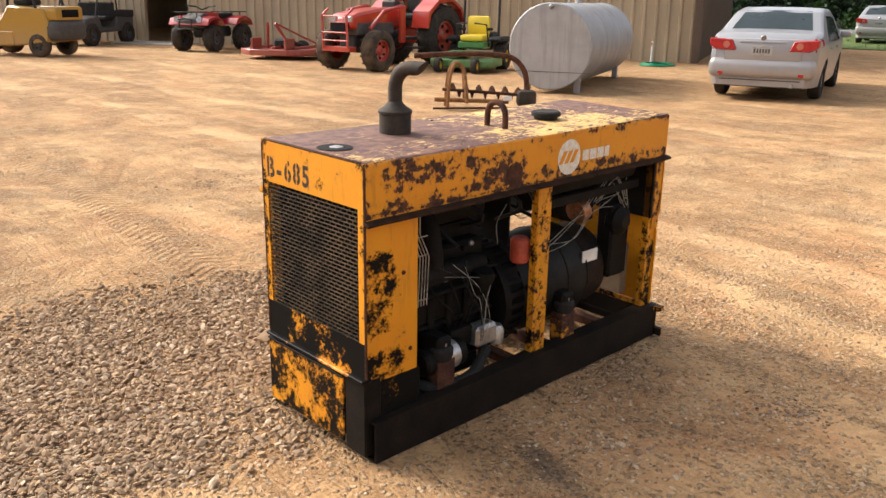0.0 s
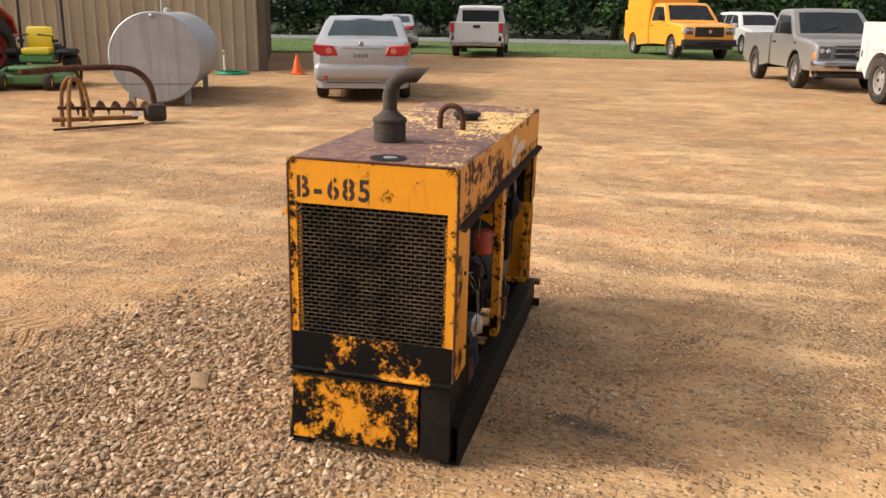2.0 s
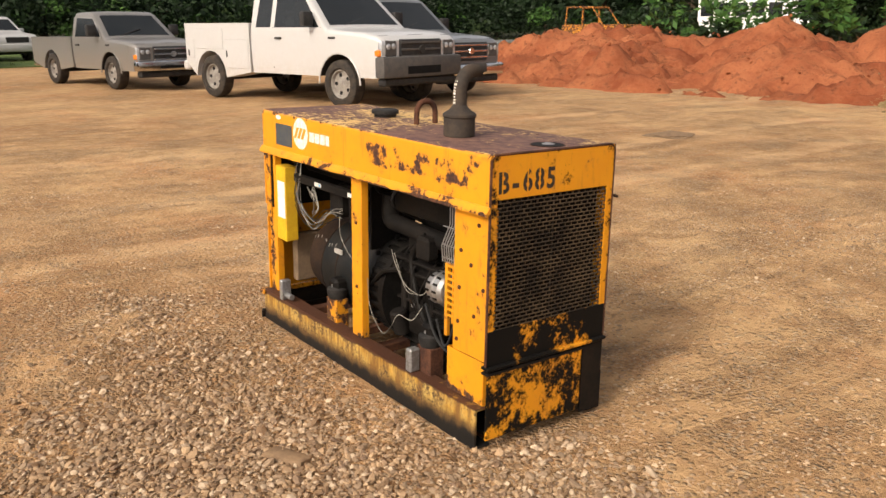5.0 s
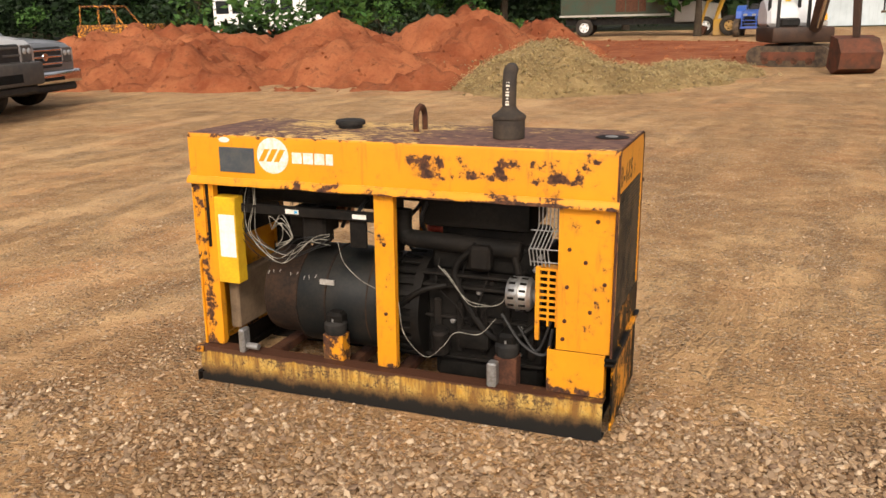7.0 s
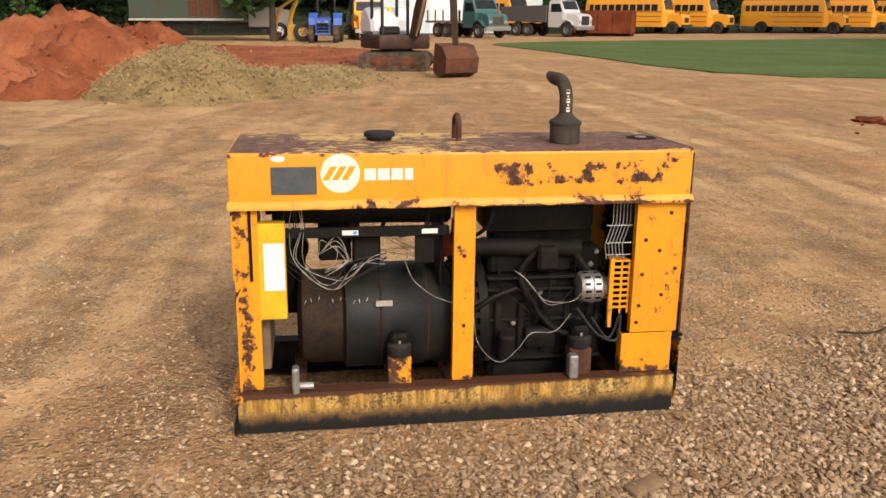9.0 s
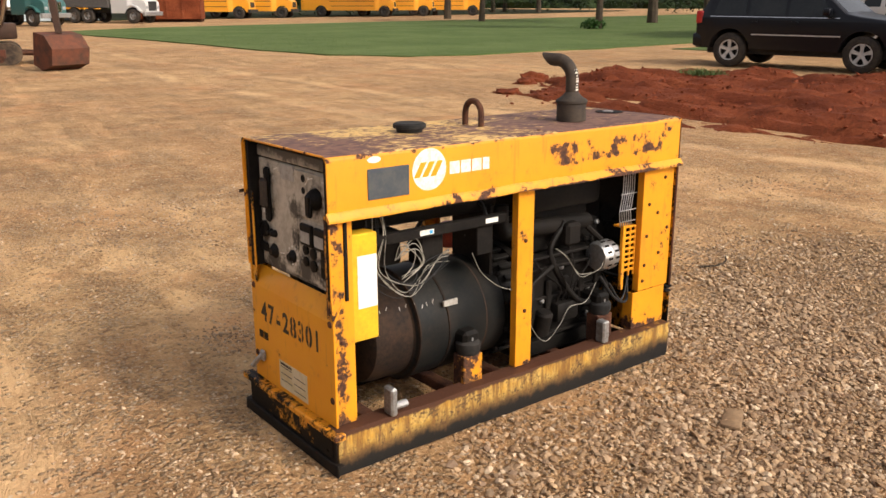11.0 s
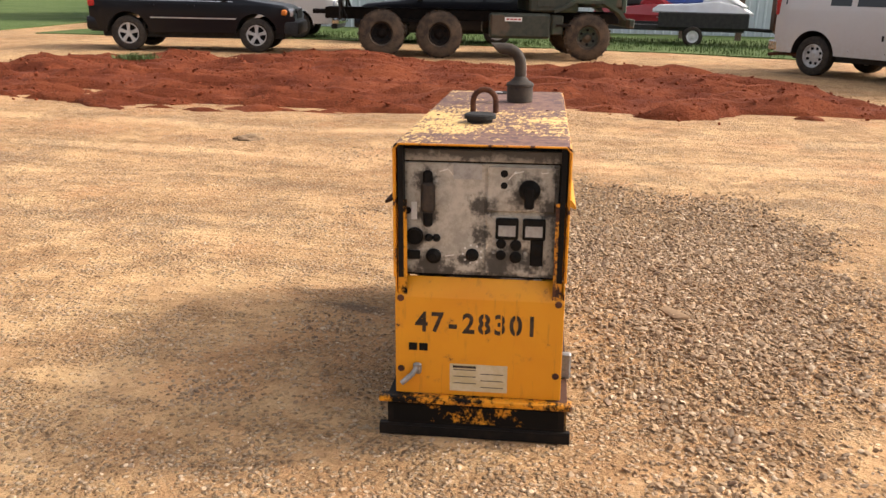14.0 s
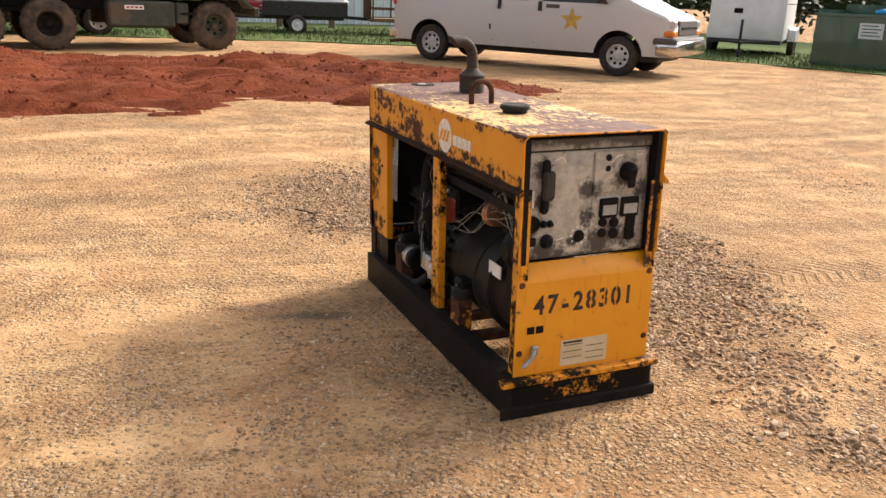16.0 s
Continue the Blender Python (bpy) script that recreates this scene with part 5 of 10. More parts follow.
    for s in (1, -1):
        for k in range(16):
            x, z = -0.54 + 0.42 * q.random(), 0.18 + 0.42 * q.random()
            y = 0.132 if z < 0.5 else 0.106
            P("engine_bolt", lathe([(0, 0.011), (0.010, 0.011), (0.014, 0.007)], (x, s * y, z), (0, s, 0), 6), "soot" if k % 3 else "steel")
        for z in (0.175, 0.33, 0.455, 0.50):
            P("casting_ledge", box((-0.555, min(s * 0.125, s * (0.145 + 0.02 * (z > 0.4))), z - 0.006), (-0.095, max(s * 0.125, s * (0.145 + 0.02 * (z > 0.4))), z + 0.006), 0.003), "soot")
        P("injection_pump", box((-0.36, min(s * 0.13, s * 0.19), 0.23), (-0.24, max(s * 0.13, s * 0.19), 0.31), 0.015, seg=2), "black", "oily cast pump body")
        for k in range(4):
            x = -0.345 + 0.03 * k
            P("fuel_line", tube([(x, s * 0.165, 0.31), (x + q.uniform(-0.01, 0.01), s * 0.19, 0.38), (x - 0.08 + 0.06 * k, s * 0.175, 0.46), (x - 0.10 + 0.07 * k, s * 0.11, 0.545)], 0.0032, 6, None, 5), "soot")
        P("side_plate", box((-0.50, min(s * 0.13, s * 0.138), 0.345), (-0.30, max(s * 0.13, s * 0.138), 0.44), 0.006), "black")
    P("spin_on_filter", lathe([(0, 0.028), (0.006, 0.034), (0.09, 0.034), (0.10, 0.026)], (-0.17, 0.165, 0.20), (0, 0.25, 1), 18), "soot")
    P("intake_pipe", rod((-0.02, 0.12, 0.615), (-0.46, 0.12, 0.60), 0.033, 18, None, 0.006), "soot", "dark horizontal intake pipe")
    P("intake_elbow", tube([(-0.03, 0.12, 0.612), (0.0, 0.115, 0.64), (0.0, 0.11, 0.72)], 0.034, 14, None, 4), "soot")
    b = rod((-0.15, -0.135, 0.52), (-0.50, -0.135, 0.52), 0.034, 14, None, 0.006)
    for k in range(4):
        tube([(-0.19 - k * 0.095, -0.10, 0.53), (-0.19 - k * 0.095, -0.14, 0.52)], 0.022, 10, b)
    P("manifold", b, "soot", "sooty exhaust manifold")
    P("exhaust_riser", tube([(-0.39, -0.135, 0.52), (-0.395, -0.10, 0.70), (-0.392, 0.05, 0.80), (-0.392, 0.077, 0.99)], 0.035, 12, None, 5), "soot")
    P("air_cleaner", rod((0.04, 0.10, 0.755), (0.68, 0.10, 0.765), 0.048, 24, None, 0.01), "black", "long black canister")
    P("fuel_tank", box((0.12, -0.22, 0.73), (0.70, 0.02, 0.94), 0.03, seg=2), "soot", "dark fuel tank under the hood")
    # worn dark marks on the hood sides
    for x, z, r in ((-0.15, 0.87, 0.055),):
        b = bmesh.new()
        vs = [b.verts.new((x + r * (0.8 + 0.5 * noise.noise((k, 1, 2))) * math.cos(k * 0.349), -W - 0.0006, z + r * (0.85 + 0.6 * noise.noise((k * 1.3, 5, 2))) * math.sin(k * 0.349))) for k in range(18)]
        b.faces.new(vs)
        P("rust_patch", b, "rust", "dark rust patch", None)
    # upper engine: air box, breather, looms under the hood
    P("air_box", box((-0.50, -0.09, 0.67), (-0.08, 0.16, 0.80), 0.03, seg=2), "black", "black air box above the engine")
    P("air_box_lid", box((-0.48, -0.07, 0.80), (-0.10, 0.14, 0.86), 0.03, seg=2), "soot")
    P("inner_baffle", box((-0.60, -0.20, 0.86), (0.10, 0.20, 0.90), 0.01), "soot", "dark baffle under the hood")
    P("firewall", box((0.07, -0.06, 0.48), (0.085, 0.16, 0.74), 0.004), "soot", "dark inner bulkhead")
    P("shroud", box((-0.665, -0.23, 0.34), (-0.645, 0.23, 0.42), 0.005), "black", "fan shroud")
    P("shroud", box((-0.665, -0.23, 0.76), (-0.645, 0.23, 0.90), 0.005), "black", "fan shroud")
    for k in range(7):
        q = random.Random(50 + k)
        P("cable", tube([(-0.5 + 0.12 * k, q.uniform(-0.2, 0.2), 0.86), (-0.46 + 0.12 * k, q.uniform(-0.22, 0.22), 0.72), (-0.40 + 0.12 * k, q.uniform(-0.2, 0.2), 0.60)], 0.008, 6, None, 5), "wire_black")
    # carburettor, distributor, pulleys and fan
    P("carburettor", box((-0.36, 0.13, 0.53), (-0.28, 0.19, 0.62), 0.012), "soot")
    P("distributor", lathe([(0, 0.03), (0.05, 0.035), (0.08, 0.045), (0.11, 0.038)], (-0.20, -0.17, 0.40), (0, -0.2, 1), 16), "black")
    P("crank_pulley", lathe([(0, 0.07), (0.01, 0.075), (0.018, 0.062), (0.026, 0.075), (0.036, 0.07)], (-0.565, 0, 0.25), (-1, 0, 0), 28), "soot")
    fan = P("cooling_fan", lathe([(0, 0.045), (0.05, 0.045)], (-0.60, 0, 0.52), (-1, 0, 0), 18), "black", "black cooling fan hub")
    for k in range(6):
        m = Matrix.Translation((-0.635, 0, 0.52)) @ Matrix.Rotation(k * math.pi / 3, 4, "X") @ Matrix.Rotation(0.5, 4, "Z")
        P("fan_blade", box((-0.002, 0.03, -0.035), (0.002, 0.20, 0.035), 0.0, None, m), "black", "", None, fan)
    # alternator, guard and belts on the sunny side
    alt = P("alternator", lathe([(0, 0.03), (0.005, 0.052), (0.02, 0.060), (0.045, 0.062), (0.047, 0.058), (0.052, 0.062), (0.08, 0.060), (0.092, 0.048), (0.095, 0.02)], (-0.43, 0.195, 0.468), (-1, 0, 0), 28), "aluminium", "bright cast alternator")
    for k in range(14):
        m = Matrix.Translation((-0.478, 0.195, 0.468)) @ Matrix.Rotation(k * math.pi / 7, 4, "X")
        P("vent_slot", box((-0.030, 0.0590, -0.0045), (-0.006, 0.0625, 0.0045), 0.001, None, m), "black", "", None, alt)
        P("vent_slot", box((0.010, 0.0600, -0.0045), (0.032, 0.0632, 0.0045), 0.001, None, m), "black", "", None, alt)
    P("alternator_pulley", lathe([(0, 0.02), (0.012, 0.036), (0.018, 0.028), (0.024, 0.036), (0.03, 0.02)], (-0.525, 0.195, 0.468), (-1, 0, 0), 20), "steel", "", 35, alt)
    P("alternator_arm", tube([(-0.47, 0.19, 0.53), (-0.44, 0.14, 0.58)], 0.012, 8), "soot")
    b = bmesh.new()
    for k in range(8):
        z = 0.395 + k * 0.022
        box((-0.612, 0.236, z), (-0.556, 0.240, z + 0.009), 0.0, b)
    for x in (-0.618, -0.589, -0.556):
        box((x, 0.235, 0.375), (x + 0.007, 0.2405, 0.578), 0.0, b)
    box((-0.618, 0.18, 0.572), (-0.549, 0.241, 0.580), 0.002, b)
    P("belt_guard", b, "post", "slotted yellow belt guard", None)
    P("guard_strip", box((-0.556, 0.225, 0.32), (-0.540, 0.241, 0.585), 0.002), "post")
    # wire fan guards on both sides
    for s in (1, -1):
        y = s * 0.225
        guard = P("fan_guard", tube([(-0.52, y + s * 0.01, 0.71), (-0.615, y + s * 0.01, 0.71)], 0.0022, 5), "steel", "bent grey wire guard", None)
        for z in (0.645, 0.60 if s > 0 else 0.49):
            P("cross_wire", tube([(-0.52, y + s * 0.01, z), (-0.615, y + s * 0.01, z)], 0.0022, 5), "steel", "", None, guard)
        for k in range(6):
            x = -0.545 - k * 0.013
            P("guard_wire", tube([(x, y, 0.80), (x, y, 0.72), (x + 0.03, y + s * 0.012, 0.64), (x + 0.022, y + s * 0.012, 0.585 if s > 0 else 0.47)], 0.0022, 5), "steel", "", None, guard)
    # mounts: rubber feet on rusty yellow stands
    for s in (-1, 1):
        for x in (0.24, -0.44):
            b = box((x - 0.042, s * 0.225 - 0.03, 0.085), (x + 0.042, s * 0.225 + 0.03, 0.245), 0.003)
            mnt = P("mount_stand", b, "mount_paint" if x > 0 else "rust", "rust-stained mount stand")
            P("rubber_mount", lathe([(0, 0.038), (0.02, 0.044), (0.04, 0.044), (0.05, 0.034)], (x, s * 0.225, 0.245), (0, 0, 1), 20), "rubber", "", 35, mnt)
            P("mount_bolt", lathe([(0, 0.026), (0.012, 0.026), (0.016, 0.016)], (x, s * 0.225, 0.295), (0, 0, 1), 12), "steel", "", 35, mnt)
            P("mount_ear", box((x - 0.035, min(s * 0.15, s * 0.25), 0.262), (x + 0.035, max(s * 0.15, s * 0.25), 0.33), 0.012), "black", "", 35, mnt)
    # equipment rail and boxes
    for s in (1, -1):
        P("equipment_rail", box((0.06, s * 0.205 - 0.012, 0.685), (0.72, s * 0.205 + 0.012, 0.72), 0.003), "soot", "dark angle rail")
    P("rail_bracket", box((0.11, 0.19, 0.58), (0.18, 0.2, 0.69), 0.003), "soot")
    for x, mat in ((0.41, "white"), (0.13, "white")):
        P("rail_sticker", box((x - 0.028, 0.2172, 0.694), (x + 0.028, 0.2182, 0.711)), mat, "small printed sticker")
    P("rail_sticker_mark", box((0.387, 0.2182, 0.697), (0.40, 0.2188, 0.708)), "lid_blue")
    ob = P("control_box", box((0.634, 0.20, 0.408), (0.735, 0.262, 0.75), 0.004), "box_yellow", "flat yellow control box with a white label")
    P("control_label", box((0.638, 0.262, 0.515), (0.708, 0.2635, 0.682)), "white", "blank white label", 35, ob)
    P("back_box", box((0.70, -0.18, 0.19), (0.745, 0.18, 0.42), 0.006), "wood", "brown inner panel")
    # contactor and copper windings on the shaded side
    P("contactor", lathe([(0, 0.05), (0.01, 0.062), (0.05, 0.065), (0.06, 0.05), (0.075, 0.03)], (0.62, -0.16, 0.55), (0, -1, 0), 20), "black", "round black contactor")
    P("contactor_base", box((0.57, -0.2, 0.30), (0.70, -0.12, 0.62), 0.01), "black")
    P("winding", lathe([(0, 0.03), (0.004, 0.048), (0.05, 0.048), (0.054, 0.03)], (0.36, -0.16, 0.62), (1, 0, 0.2), 20), "copper", "copper-coloured winding")
    P("reactor_core", box((0.40, -0.14, 0.56), (0.52, 0.06, 0.68), 0.008), "soot")
    P("relay_block", box((0.30, 0.09, 0.57), (0.40, 0.17, 0.68), 0.01), "soot")
    P("oil_filter", lathe([(0, 0.030), (0.008, 0.037), (0.088, 0.037), (0.098, 0.028)], (-0.01, -0.195, 0.50), (0, 0, 1), 22), "filter_red", "red canister oil filter")
    P("starter", rod((-0.52, -0.20, 0.235), (-0.32, -0.20, 0.235), 0.05, 20, None, 0.01), "black", "black starter motor")
    P("starter_band", rod((-0.42, -0.20, 0.235), (-0.36, -0.20, 0.235), 0.053, 20, None, 0.004), "aluminium")
    P("fuel_pump", box((-0.25, -0.22, 0.22), (-0.14, -0.15, 0.30), 0.012), "aluminium", "cast fuel pump")
    P("fuel_pump_bowl", lathe([(0, 0.028), (0.05, 0.03), (0.07, 0.02)], (-0.13, -0.2, 0.21), (0, 0, 1), 14), "aluminium")
    P("hose", tube([(-0.56, 0.03, 0.42), (-0.50, 0.20, 0.33), (-0.36, 0.19, 0.30), (-0.22, 0.16, 0.50), (-0.30, 0.15, 0.62)], 0.012, 10, None, 6), "black", "thick black rubber hose")
    P("hose", tube([(-0.60, -0.05, 0.20), (-0.50, -0.22, 0.15), (-0.30, -0.23, 0.13), (-0.18, -0.2, 0.20)], 0.022, 10, None, 6), "rubber", "thick black rubber hose")
    P("hose", tube([(0.0, 0.2, 0.36), (-0.10, 0.21, 0.44), (-0.2, 0.19, 0.47)], 0.010, 8, None, 5), "black", "thick black rubber hose")
    # loose wiring
    rng = random.Random(11)
    def wire(points, mat="wire_white", r=0.0015):
        P("wire", tube(points, r, 6, None, 7), mat, "loose pale wire" if mat == "wire_white" else "loose black wire")
    wire([(-0.20, 0.225, 0.54), (-0.24, 0.235, 0.50), (-0.30, 0.24, 0.425), (-0.36, 0.235, 0.42), (-0.42, 0.24, 0.44), (-0.45, 0.235, 0.50)])
    wire([(-0.18, 0.225, 0.55), (-0.22, 0.24, 0.52), (-0.27, 0.24, 0.46), (-0.31, 0.235, 0.43), (-0.38, 0.24, 0.425)])
    wire([(-0.03, 0.24, 0.40), (-0.05, 0.24, 0.28), (-0.13, 0.235, 0.20), (-0.20, 0.24, 0.25), (-0.25, 0.24, 0.31), (-0.34, 0.24, 0.315), (-0.40, 0.235, 0.38)])
    wire([(0.22, 0.22, 0.60), (0.19, 0.235, 0.53), (0.12, 0.24, 0.47), (0.05, 0.24, 0.44)])
    wire([(-0.48, 0.23, 0.36), (-0.55, 0.24, 0.28), (-0.60, 0.23, 0.40)], "wire_black", 0.005)
    wire([(-0.42, 0.235, 0.40), (-0.50, 0.245, 0.30), (-0.58, 0.24, 0.27), (-0.60, 0.22, 0.36)], "wire_black", 0.006)
    for k in range(9):
        x = 0.60 + rng.uniform(-0.03, 0.03)
        wire([(x, 0.20, 0.80), (x + rng.uniform(-0.02, 0.02), 0.215, 0.72), (x + rng.uniform(-0.01, 0.04), 0.215, 0.60), (0.50 + rng.uniform(-0.06, 0.06), 0.21, 0.51 + rng.uniform(-0.02, 0.03)), (0.36 + rng.uniform(-0.05, 0.05), 0.19, 0.55 + rng.uniform(-0.02, 0.05)), (0.28, 0.17, 0.60 + rng.uniform(-0.03, 0.03))], "wire_white" if k % 2 else "wire_black", 0.0015)
    for k in range(5):
        wire([(0.52, 0.19, 0.62), (0.48 + rng.uniform(-0.03, 0.03), 0.215, 0.66 + rng.uniform(-0.03, 0.03)), (0.44 + rng.uniform(-0.03, 0.03), 0.21, 0.60), (0.50, 0.2, 0.55 + rng.uniform(-0.02, 0.02))])
    for k in range(6):
        j = lambda a: rng.uniform(-a, a)
        wire([(-0.35 + j(0.1), -0.17, 0.52 + j(0.05)), (-0.26 + j(0.06), -0.215, 0.48 + j(0.05)), (-0.22 + j(0.03), -0.225, 0.36 + j(0.05)), (-0.20 + j(0.04), -0.22, 0.26 + j(0.02))], "wire_white" if k % 2 else "wire_black", 0.0015)
    for k in range(4):
        j = lambda a: rng.uniform(-a, a)
        wire([(0.05, -0.19, 0.50 + j(0.03)), (0.15, -0.2, 0.53 + j(0.03)), (0.30, -0.21, 0.57 + j(0.05)), (0.44, -0.2, 0.66 + j(0.04)), (0.62, -0.19, 0.66 + j(0.05))])
    for k in range(5):
        j = lambda a: rng.uniform(-a, a)
        wire([(0.44 + j(0.05), -0.2, 0.66), (0.52 + j(0.04), -0.215, 0.72 + j(0.05)), (0.62 + j(0.04), -0.21, 0.62 + j(0.04)), (0.66, -0.19, 0.70 + j(0.05))])
    wire([(-0.10, -0.2, 0.74), (-0.16, -0.21, 0.68), (-0.14, -0.2, 0.60)], "wire_white")


wparts()
# the machine has settled a little towards its radiator and its shaded side
welder.matrix_basis = pose(0.018, 0.026, 0.0, 1.0, -0.65, 0) @ Matrix.Diagonal((0.993, 1.0, 0.995, 1.0))

# ---- wheeled things ----
def wheel(parent, at, r, w, rim=0.6, rim_mat="rim", tyre_mat="tyre", spokes=5, side=1, lugs=0, star=False):
    """A wheel with its tyre and rim, its outer face towards side * y."""
    hub = new("wheel")
    hub.parent, hub.location, hub.empty_display_size = parent, at, 0.1
    h = w / 2
    prof = [(-h * 0.75, r * rim), (-h, r * (rim + 0.06)), (-h, r * 0.88), (-h * 0.8, r * 0.97), (-h * 0.4, r), (h * 0.4, r), (h * 0.8, r * 0.97), (h, r * 0.88), (h, r * (rim + 0.06)), (h * 0.75, r * rim)]
    b = lathe(prof, (0, 0, 0), (0, 1, 0), 36, None, False)
    if lugs:
        for k in range(lugs):
            a = 2 * math.pi * k / lugs
            for s in (-1, 1):
                m = Matrix.Rotation(a + (0.5 * 2 * math.pi / lugs if s > 0 else 0), 4, "Y") @ Matrix.Rotation(s * 0.5, 4, "Z")
                box((-r * 0.03, -0.02 if s < 0 else 0.0, r * 0.95), (r * 0.03, h * 0.98 if s > 0 else 0.02, r * 1.015), 0.0, b, m @ Matrix.Translation((0, -h * 0.9 if s < 0 else 0, 0)))
    part("tyre", b, tyre_mat, hub, "", 40)
    b = lathe([(-h * 0.7, r * rim), (-h * 0.2 , r * rim * 0.98), (h * 0.55, r * rim * 0.97), (h * 0.72, r * rim), (h * 0.74, r * rim * 0.93), (h * 0.35, r * rim * 0.85), (h * 0.25, r * rim * 0.5), (h * 0.45, r * rim * 0.28), (h * 0.55, r * rim * 0.22), (h * 0.56, 0.001)], (0, 0, 0), (0, side, 0), 30, None, False)
    rm = part("rim", b, "dark" if star else rim_mat, hub, "", 40)
    if star:
        part("rim_lip", lathe([(h * 0.5, r * rim), (h * 0.74, r * rim), (h * 0.74, r * rim * 0.90), (h * 0.5, r * rim * 0.88)], (0, 0, 0), (0, side, 0), 30, None, False), rim_mat, rm)
        for k in range(5):
            a = 2 * math.pi * k / 5 + 0.3
            d, e = Vector((math.cos(a), 0, math.sin(a))), Vector((-math.sin(a), 0, math.cos(a)))
            b = bmesh.new()
            pts = [d * r * rim * q + e * r * rim * o for q, o in ((0.1, -0.17), (0.45, -0.13), (0.92, -0.21), (0.92, 0.21), (0.45, 0.13), (0.1, 0.17))]
            f1 = [b.verts.new(q + Vector((0, side * h * (0.72 - 0.1 * (i in (0, 5))), 0))) for i, q in enumerate(pts)]
            f0 = [b.verts.new(q + Vector((0, side * h * 0.4, 0))) for q in pts]
            b.faces.new(f1)
            for i in range(6):
                b.faces.new((f1[i], f0[i], f0[(i + 1) % 6], f1[(i + 1) % 6]))
            bmesh.ops.recalc_face_normals(b, faces=b.faces[:])
            part("spoke", b, rim_mat, rm)
        part("hub_cap", lathe([(h * 0.4, r * rim * 0.2), (h * 0.78, r * rim * 0.2), (h * 0.8, r * rim * 0.12), (h * 0.8, 0.001)], (0, 0, 0), (0, side, 0), 18, None, False), rim_mat, rm)
        spokes = 0
    b = bmesh.new()
    for k in range(spokes):
        a = 2 * math.pi * (k + 0.5) / spokes
        c = Vector((math.cos(a), 0, math.sin(a))) * r * rim * 0.66
        lathe([(0, r * rim * 0.13), (h * 0.12, r * rim * 0.13)], (c.x, side * h * 0.27, c.z), (0, side, 0), 10, b)
    if spokes:
        tagged(part("rim_opening", b, "dark", rm), kind="stuff")
    return hub


